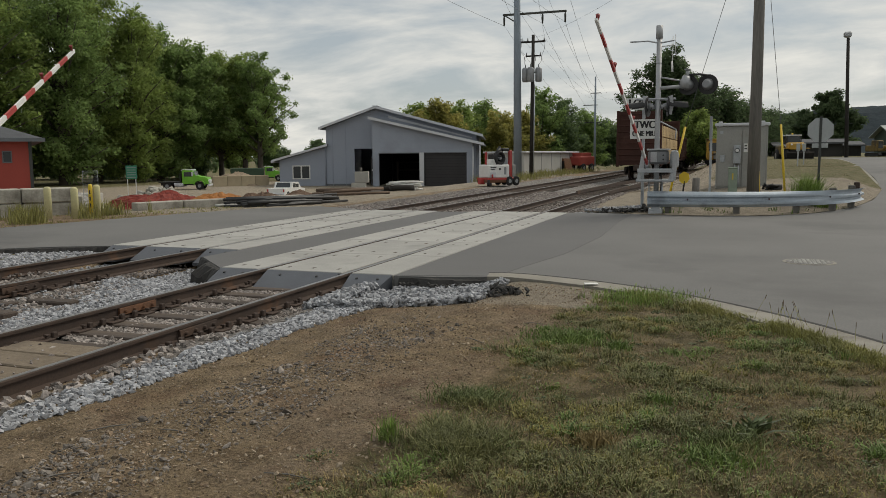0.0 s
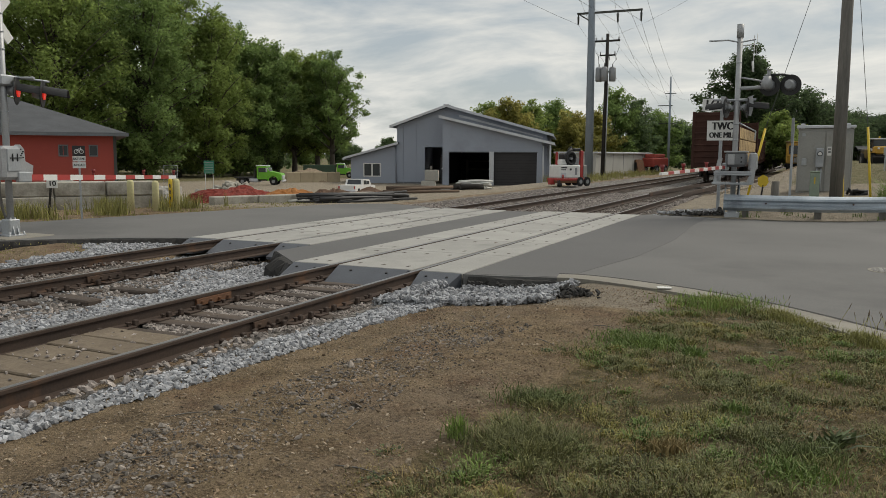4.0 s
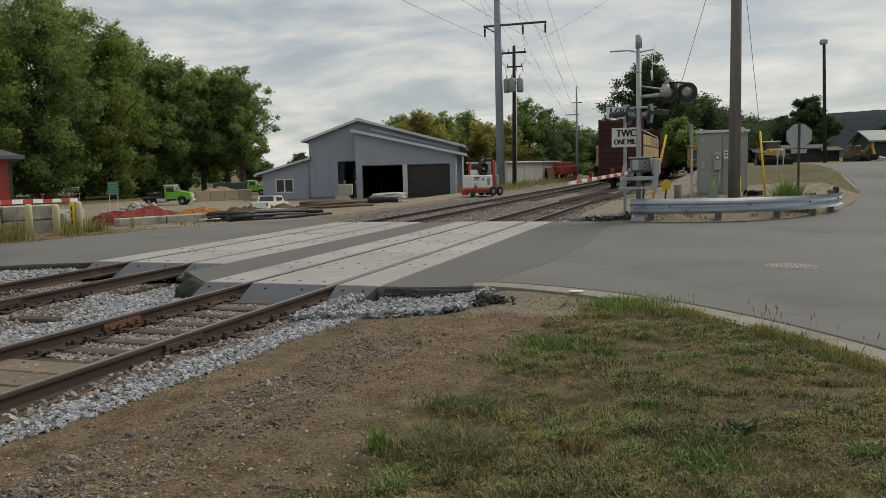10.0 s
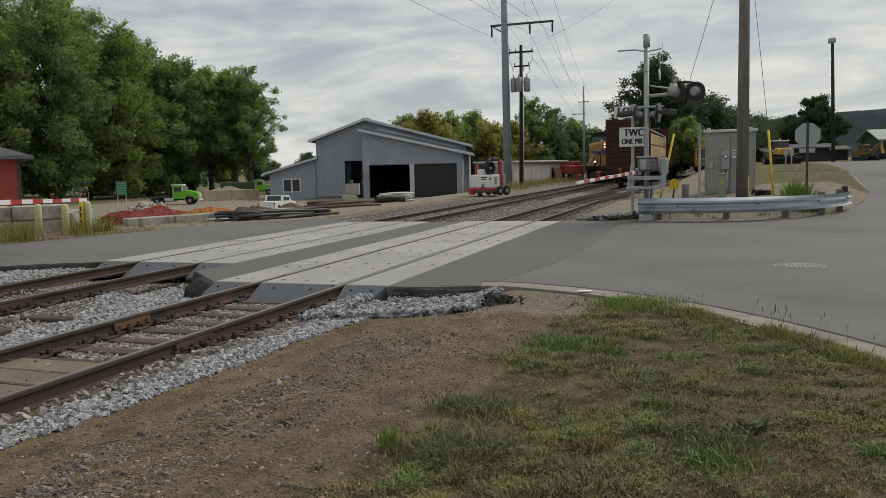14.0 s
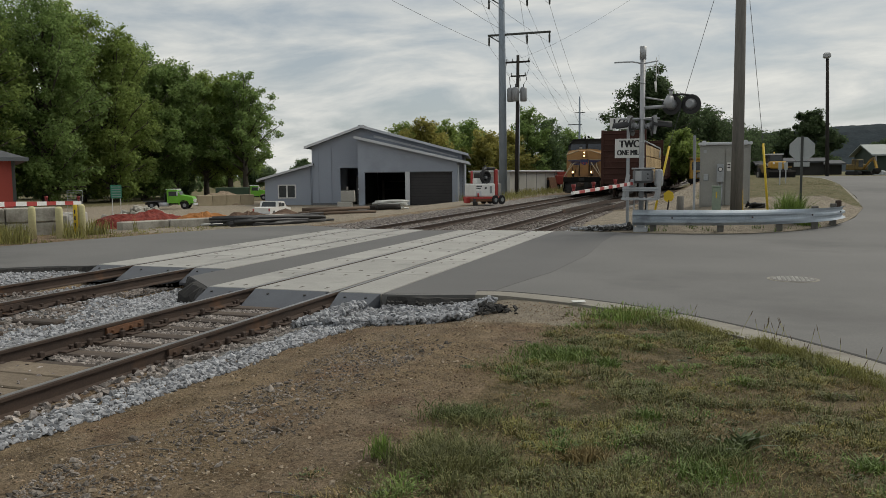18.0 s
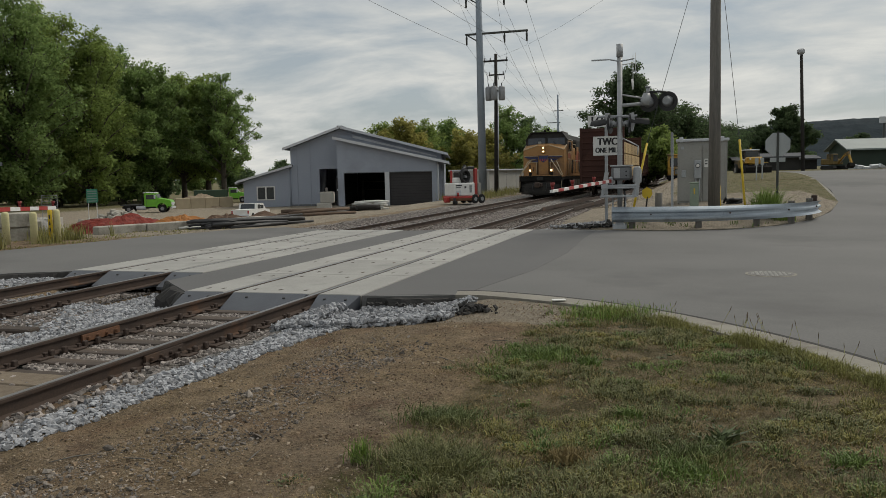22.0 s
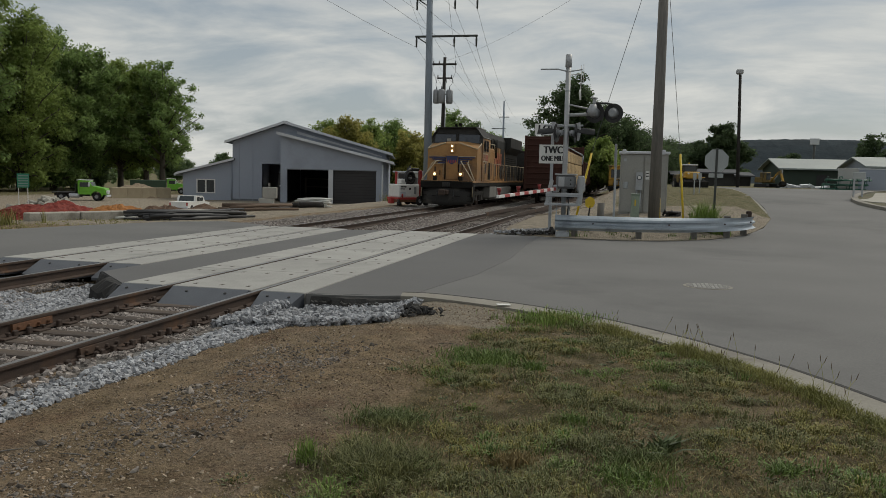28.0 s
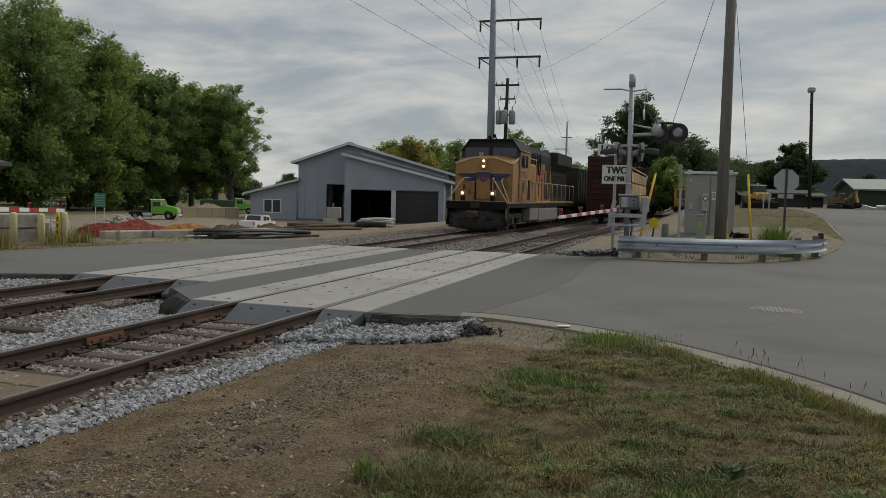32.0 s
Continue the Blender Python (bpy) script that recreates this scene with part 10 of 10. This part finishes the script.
def build_grass():
    rng = np.random.default_rng(31)

    def field(name, n, material, label, ok, hmin, hmax, w, lean=0.5):
        x, y = rng.uniform(-2.4, 2.7, n), 2.6 + 7.9 * rng.uniform(0, 1, n)
        k = ~inside_many(ROAD_R, x, y)
        x, y = x[k], y[k]
        k = np.array([ok(a, b) for a, b in zip(x, y)], dtype=bool)
        x, y = x[k], y[k]
        h = rng.uniform(hmin, hmax, len(x)) * (0.7 + 0.6 * np.array([noise.noise((a * 1.6, b * 1.6, 3)) + 0.5 for a, b in zip(x, y)]))
        v, f = blades(rng, x, y, gz_many(x, y) - 0.005, np.clip(h, 0.015, 1), w * rng.uniform(0.6, 1.3, len(x)), lean)
        solo(name, raw(name, v, f, material), None, label, "grass", kind="stuff")

    def d(a, b):
        return noise.noise((a * 1.1, b * 1.1, 11)) + 0.6 * noise.noise((a * 3.1, b * 3.1, 12))

    def on(a, b, s):
        e = a - lawn_edge(b) + 0.35 * noise.noise((a * 1.1, b * 1.1, 7)) + 0.25 * noise.noise((a * 3, b * 3, 9))
        return e > 0.12 * rng.normal() and d(a, b) + 0.5 * smoothstep((b - 8) / 1.5) > s

    def tuft(a, b):
        return noise.noise((a * 1.5, b * 1.5, 33)) + 0.6 * noise.noise((a * 4.3, b * 4.3, 34))

    def bare(a, b):
        return ((a - 0.42) / 0.34) ** 2 + ((b - 5.95) / 0.24) ** 2 < 1 + 0.5 * noise.noise((a * 5, b * 5, 2)) or noise.noise((a * 1.3, b * 1.3, 71)) + 0.5 * noise.noise((a * 3.7, b * 3.7, 72)) > 0.4

    def tufts(name, n, per, material, label, ok, r0, r1, h0, h1, w):
        """Low clumps whose blades lean out from the middle."""
        x, y = rng.uniform(-2.4, 2.7, n), 2.6 + 7.9 * rng.uniform(0, 1, n) ** 1.15
        k = ~inside_many(ROAD_R, x, y)
        x, y = x[k], y[k]
        k = np.array([on(a, b, -2.0) and ok(a, b) for a, b in zip(x, y)], dtype=bool)
        x, y = np.repeat(x[k], per), np.repeat(y[k], per)
        r = np.repeat(rng.uniform(r0, r1, k.sum()), per)
        tall_ = np.repeat(rng.uniform(h0, h1, k.sum()), per)
        m = len(x)
        off = rng.normal(size=(m, 2)) * 0.5 * r[:, None]
        far_ = np.linalg.norm(off, axis=1)
        out = off / (far_[:, None] + 1e-6)
        bx, by = x + off[:, 0], y + off[:, 1]
        keep = ~inside_many(ROAD_R, bx, by)
        bx, by, out, far_, r, tall_ = bx[keep], by[keep], out[keep], far_[keep], r[keep], tall_[keep]
        m = len(bx)
        h = tall_ * rng.uniform(0.45, 1.1, m) * np.clip(1.15 - 0.6 * far_ / r, 0.25, 1)
        lean = h * (0.35 + 1.1 * np.clip(far_ / r, 0, 1.2)) + rng.uniform(0, 0.012, m)
        ang = rng.normal(0, 0.7, m)
        dx, dy = out[:, 0] * np.cos(ang) - out[:, 1] * np.sin(ang), out[:, 0] * np.sin(ang) + out[:, 1] * np.cos(ang)
        p = np.stack([bx, by, gz_many(bx, by) - 0.004], 1)
        side = np.stack([-dy, dx, rng.normal(0, 0.3, m)], 1) * (w * rng.uniform(0.6, 1.4, m))[:, None]
        push = np.stack([dx * lean, dy * lean, np.zeros(m)], 1)
        up = np.array([0, 0, 1.0]) * h[:, None]
        v = np.stack([p - side, p + side, p + push * 0.45 + up * 0.75 + side, p + push * 0.45 + up * 0.75 - side, p + push + up * 0.8], 1)
        i = 5 * np.arange(m)[:, None]
        solo(name, raw(name, v.reshape(-1, 3), [i + np.array([[0, 1, 2, 3]]), i + np.array([[3, 2, 4]])], material), None, label, "grass", kind="stuff")

    field("dry_grass", 90000, M_DRYGRASS, "matted dry brown grass of the lawn", lambda a, b: on(a, b, -0.75) and not bare(a, b) and tuft(a, b) + 0.25 * rng.normal() < 0.34, 0.010, 0.032, 0.0022, 1.7)
    field("grass", 42000, M_GRASS, "thin dull green lawn grass by the road", lambda a, b: on(a, b, -0.5 + 0.2 * rng.normal()) and not bare(a, b), 0.014, 0.04, 0.0024, 1.1)
    field("lush_grass", 18000, M_LUSH, "fresher green grass along the kerb", lambda a, b: on(a, b, -0.9) and b + 0.9 * a > 8.7 + 0.35 * rng.normal() and a < 0.3, 0.025, 0.075, 0.003, 0.75)
    tufts("grass_clumps", 1900, 76, M_CLUMPGREEN, "low grey-green grass clumps of the lawn", lambda a, b: d(a, b) > 0.1 + 0.1 * rng.normal() and not bare(a, b), 0.06, 0.22, 0.035, 0.10, 0.0026)
    tufts("olive_clumps", 1700, 64, M_OLIVE, "yellowing olive grass clumps of the lawn", lambda a, b: d(a + 4, b) + 0.12 * a > 0.1 + 0.12 * rng.normal() and not bare(a, b), 0.05, 0.16, 0.03, 0.075, 0.0028)
    tufts("weed_leaves", 420, 34, M_BROADLEAF, "dark low broad-leaved weeds in the lawn", lambda a, b: d(a, b + 9) > 0.05 + 0.2 * rng.normal(), 0.04, 0.12, 0.012, 0.03, 0.0075)
    tufts("green_clumps", 520, 90, M_LUSH, "fresh green grass clumps in the lawn", lambda a, b: tuft(a, b) > 0.2 + 0.1 * rng.normal(), 0.06, 0.22, 0.03, 0.09, 0.0032)
    tufts("straw_clumps", 1500, 56, M_DRYGRASS, "dry straw-coloured grass clumps in the lawn", lambda a, b: tuft(a + 7, b) > 0.0 + 0.15 * rng.normal(), 0.05, 0.18, 0.015, 0.045, 0.0024)
    # grass that hangs over the kerb
    line_ = smooth_line(KERB[3:15], 2)
    n = 26000
    t = rng.uniform(0, 1, n) * (len(line_) - 1.001)
    i = t.astype(int)
    p0, p1 = np.array(line_)[i], np.array(line_)[i + 1]
    along = p0 + (p1 - p0) * (t - i)[:, None]
    d0 = (p1 - p0) / np.linalg.norm(p1 - p0, axis=1)[:, None]
    off = 0.06 + np.abs(rng.normal(0, 0.12, n))
    x, y = along[:, 0] + d0[:, 1] * off, along[:, 1] - d0[:, 0] * off
    thick = np.array([noise.noise((q * 2.3, w * 2.3, 61)) for q, w in zip(x, y)])
    k = (x > -1.2) & (y > 2.6) & (thick + rng.normal(0, 0.25, n) > -0.15)
    x, y, thick = x[k], y[k], thick[k]
    v, f = blades(rng, x, y, gz_many(x, y) + 0.005, rng.uniform(0.03, 0.11, len(x)) * (0.8 + 0.7 * np.clip(thick, 0, 1)), np.full(len(x), 0.003), 0.9)
    solo("kerb_grass", raw("kerb_grass", v, f, M_KERBGRASS), None, "yellow-green grass hanging over the kerb", "grass", kind="stuff")
    # rough verges far off
    def strip_grass(name, n, x0, x1, y0, y1, h0, h1, material, label, ok=None):
        x, y = rng.uniform(x0, x1, n), rng.uniform(y0, y1, n)
        k = np.array([not (inside(ROAD_R, a, b) or inside(ROAD_L, a, b)) and (ok is None or ok(a, b)) for a, b in zip(x, y)])
        x, y = x[k], y[k]
        v, f = blades(rng, x, y, gz_many(x, y) - 0.01, rng.uniform(h0, h1, len(x)), np.full(len(x), 0.012), 0.4)
        solo(name, raw(name, v, f, material), None, label, "grass", kind="stuff")

    def clump(a, b):
        return noise.noise((a * 0.9, b * 0.9, 41)) + 0.3 * rng.normal() > 0.05

    strip_grass("low_weeds", 2600, -15.2, -12.6, 6.5, 11.8, 0.015, 0.05, M_DRYGREEN, "low yellowish weeds on the dirt by the signal", clump)
    strip_grass("tall_weeds", 5600, -20.5, -18.3, 14.5, 22.0, 0.1, 0.62, M_DRYGREEN, "tall yellow-green weeds round the bollards", lambda a, b: noise.noise((a * 0.9, b * 0.9, 41)) + 0.1 * rng.normal() > 0.16)
    strip_grass("roadside_grass", 7000, -20.5, -16.5, 10.5, 28, 0.02, 0.085, M_DRYGREEN, "yellow-green grass strip along the road", clump)
    strip_grass("trackside_weeds", 7000, -18, -14.5, 55, 95, 0.2, 0.7, M_DRYGREEN, "yellow-green weeds beside the far track", clump)
    strip_grass("verge_grass", 9000, -3.5, 6.0, 34, 62, 0.015, 0.035, M_VERGEBLADE, "dry grass behind the cabinet", clump)
    strip_grass("island_weeds", 900, -2.0, 3.0, 24.0, 25.2, 0.05, 0.2, M_LUSH, "green weeds along the guardrail", lambda a, b: noise.noise((a * 2.4, b * 2.4, 4)) > 0.2)
    # a tall weed clump at the stop sign
    n = 1500
    x, y = rng.normal(2.25, 0.27, n), rng.normal(26.2, 0.16, n)
    v, f = blades(rng, x, y, gz_many(x, y), rng.uniform(0.1, 1.05, n) * np.clip(1.2 - 1.3 * np.abs(x - 2.2), 0.3, 1), np.full(n, 0.009), 0.55)
    solo("weed_clump", raw("weed_clump", v, f, M_BRIGHTWEED), None, "tall green weed clump at the stop sign", "weed", kind="stuff")


M_LUSH = mat("lush_grass_blade", (0.15, 0.215, 0.045), (0.085, 0.135, 0.03), rough=0.7, scale=0.9, fine=6, bump=0, island=0.35)
M_CLUMPGREEN = mat("clump_blade", (0.172, 0.172, 0.062), (0.10, 0.108, 0.040), rough=0.75, scale=1.6, fine=7, bump=0, island=0.45)
M_OLIVE = mat("olive_blade", (0.25, 0.225, 0.062), (0.16, 0.15, 0.042), rough=0.75, scale=1.6, fine=7, bump=0, island=0.4)
M_BROADLEAF = mat("broad_weed_leaf", (0.095, 0.125, 0.045), (0.062, 0.083, 0.032), rough=0.6, scale=2, fine=9, bump=0, island=0.45)
M_KERBGRASS = mat("kerb_grass_blade", (0.27, 0.25, 0.075), (0.165, 0.17, 0.05), rough=0.75, scale=1.2, fine=6, bump=0, island=0.4)
M_BRIGHTWEED = mat("bright_weed", (0.21, 0.30, 0.06), (0.13, 0.2, 0.04), rough=0.7, scale=2, fine=8, bump=0, island=0.35)
M_VERGEBLADE = mat("verge_blade", (0.20, 0.18, 0.085), (0.14, 0.13, 0.06), rough=0.75, scale=0.6, fine=5, bump=0, island=0.35)
M_DRYGREEN = mat("yellow_green_weed", (0.29, 0.27, 0.085), (0.18, 0.18, 0.055), rough=0.75, scale=0.6, fine=5, bump=0, island=0.35)
M_SEED = mat("seed_head", (0.13, 0.085, 0.05), (0.08, 0.055, 0.035), rough=0.9, bump=0)


def build_weed(x, y, h, n, seed, material, label, wide=0.5, lw=0.006, spread_=0.05):
    rng = np.random.default_rng(seed)
    z = ground_z(x, y)
    wd = thing("weed", pose(x, y, z), label, "weed", "weeds in the grass")
    v, f = blades(rng, rng.normal(0, spread_, n), rng.normal(0, spread_ * 0.8, n), np.full(n, -0.01), rng.uniform(0.4, 1.0, n) * h, np.full(n, lw), wide)
    part("leaves", raw("leaves", v, f, material), None, wd)


def build_seed_stems():
    rng = random.Random(44)
    for k in range(46):
        u = rng.random()
        x, y = (0.35 + 1.35 * u + rng.uniform(-0.14, 0.02), 8.55 - 1.9 * u + rng.uniform(-0.2, 0.0)) if k < 34 else (-0.75 + rng.uniform(-0.3, 0.5), 9.6 + rng.uniform(-0.3, 0.1))
        h = rng.uniform(0.14, 0.38) if k < 34 else rng.uniform(0.10, 0.22)
        z = ground_z(x, y)
        st = thing("seed_stem", pose(x, y, z), "thin grass stem with a brown seed head", "grass stem", "grass stems along the kerb")
        a, b = rng.uniform(-0.12, 0.12), rng.uniform(-0.08, 0.08)
        part("stem", Shape().tube([(0, 0, -0.02), (a * 0.3, b * 0.3, h * 0.55), (a, b, h)], 0.0016, 4), M_DRYGREEN, st)
        part("seed_head", Shape().tube([(a, b, h - 0.01), (a * 1.08, b * 1.08, h + 0.02), (a * 1.2, b * 1.2, h + 0.05)], [0.0016, 0.0036, 0.0012], 5), M_SEED, st)


def build_small_litter():
    rng = random.Random(5)
    for k in range(12):
        x, y = rng.uniform(-4, -1.2), rng.uniform(3, 8.5)
        a = rng.uniform(0, math.pi)
        L = rng.uniform(0.05, 0.16)
        z = ground_z(x, y) + 0.006
        solo("twig", Shape().tube([(-L * math.cos(a), -L * math.sin(a), 0), (0, 0.01, 0.006), (L * math.cos(a), L * math.sin(a), 0)], [0.003, 0.005, 0.002], 5), M_POLE, "dry brown twig lying on the dirt", "twig", "twigs on the dirt", m=pose(x, y, z))
    solo("litter", Shape().box(-0.09, 0.09, -0.05, 0.05, 0, 0.012, 0.004), M_WHITE, "white scrap lying on the kerb", "litter", m=pose(-1.72, 10.55, 0.037, 0, 0, 20))
    # joint bars on the near track and a rusty clamp
    for x, y0, m_ in ((XA - HALF, 7.9, M_RUSTBAR), (XA + HALF, 7.1, M_RUST), (XB + HALF, 8.6, M_RUST)):
        jb = thing("rail_joint", pose(x, y0, 0), "bolted rusty joint bar on the rail web", "rail joint", "rail joints")
        for sx in (-1, 1):
            part("joint_bar", Shape().prism([(sx * 0.014, -0.14), (sx * 0.05, -0.13), (sx * 0.045, -0.05), (sx * 0.014, -0.04)], -0.32, 0.32, "y"), m_, jb)
        for k in range(4):
            part("bolt", Shape().tube([(-0.085, -0.24 + 0.16 * k, -0.09), (0.085, -0.24 + 0.16 * k, -0.09)], 0.02, 6), m_, jb)
    solo("loose_tie", Shape().box(-0.35, 0.35, -0.12, 0.12, 0, 0.16, 0.02), M_TIE, "worn tie end showing between the tracks", "railway tie", "loose ties", m=pose(-8.75, 8.35, -0.33, 0, 0, 4))
    solo("loose_tie", Shape().box(-0.3, 0.3, -0.12, 0.12, 0, 0.16, 0.02), M_TIE, "worn tie end showing between the tracks", "railway tie", "loose ties", m=pose(-8.85, 7.5, -0.33, 0, 0, -3))


build_ballast()
build_pebbles()
build_grass()
build_weed(-1.96, 4.42, 0.2, 150, 1, M_BRIGHTWEED, "bright green weed tuft in the dirt", 0.45, 0.004, 0.04)
build_weed(-1.5, 4.45, 0.14, 2600, 2, M_CLUMPGREEN, "low grey-green weed clump at the grass edge", 1.2, 0.0032, 0.17)
build_weed(-1.72, 5.35, 0.10, 1300, 12, M_GRASS, "low grey-green weed clump at the grass edge", 1.2, 0.0035, 0.15)
build_weed(-1.42, 7.45, 0.11, 1500, 13, M_LUSH, "dense green grass tuft at the lawn edge", 0.8, 0.004, 0.2)
build_weed(-0.95, 9.9, 0.13, 1600, 14, M_BRIGHTWEED, "tall fresh grass at the kerb", 0.6, 0.004, 0.3)
build_weed(0.0, 5.0, 0.10, 900, 15, M_GRASS, "low green tuft in the lawn", 1.1, 0.0035, 0.13)
build_weed(-0.03, 4.7, 0.09, 700, 16, M_LUSH, "low green tuft in the lawn", 1.2, 0.004, 0.14)
build_weed(0.17, 5.28, 0.13, 46, 3, M_BROADLEAF, "low dark broad-leaved plant in the grass", 1.3, 0.022)
build_weed(-0.75, 4.75, 0.10, 420, 4, M_DRYGRASS, "dry yellow grass tuft in the lawn", 0.8)
build_weed(-0.45, 5.7, 0.09, 200, 5, M_LUSH, "fresh green weed in the lawn", 1.1)
build_weed(0.9, 5.1, 0.08, 200, 6, M_LUSH, "fresh green weed in the lawn", 1.1)
build_weed(-0.9, 7.2, 0.1, 220, 7, M_LUSH, "fresh green weed in the lawn", 1.0)
build_weed(0.55, 4.1, 0.08, 200, 8, M_LUSH, "leafy green weed in the lawn", 1.2)
build_seed_stems()
build_small_litter()

# ---- what moves ----
LOCO_Y = [(0, 108.0), (6, 94.6), (9, 87.4), (12, 79.9), (13, 77.6), (14, 75.3), (17, 68.2), (18, 65.6), (19, 63.2), (20, 60.8), (21, 58.4), (22, 56.3), (23, 54.2), (24, 52.1), (25, 50.1), (26, 48.15), (29, 42.4), (30, 40.7), (31, 38.95), (32, 37.3)]
LEFT_ARM = [(0, 28.0), (0.5, 21.0), (1.0, 15.5), (1.5, 10.0), (2.0, 5.0), (2.5, 3.0), (3.0, 0.5), (3.5, -1.3), (5.5, -1.5), (32, -1.5)]
RIGHT_ARM = [(0, 25.0), (0.5, 18.5), (1.0, 12.5), (1.5, 7.5), (2.0, 3.5), (2.5, 2.0), (3.0, 1.0), (3.5, 0.0), (5.5, -0.8), (32, -0.8)]


def motions():
    walk(LOCO, [(t, pose(XB, y - 0.45, 0)) for t, y in LOCO_Y])
    for k, car in enumerate(TRAIN):
        walk(car, [(t, pose(XB, y - 0.45 + 23.0 + 14.0 * k, 0)) for t, y in LOCO_Y])
    walk(LARM, [(t, pose(0.2, 0.3, 1.255) @ Matrix.Rotation(radians(110), 4, "Z") @ Matrix.Rotation(radians(-a), 4, "Y")) for t, a in LEFT_ARM])
    walk(RARM, [(t, pose(-0.25, -0.1, 1.35) @ Matrix.Rotation(radians(266), 4, "Z") @ Matrix.Rotation(radians(-a), 4, "Y")) for t, a in RIGHT_ARM])


motions()
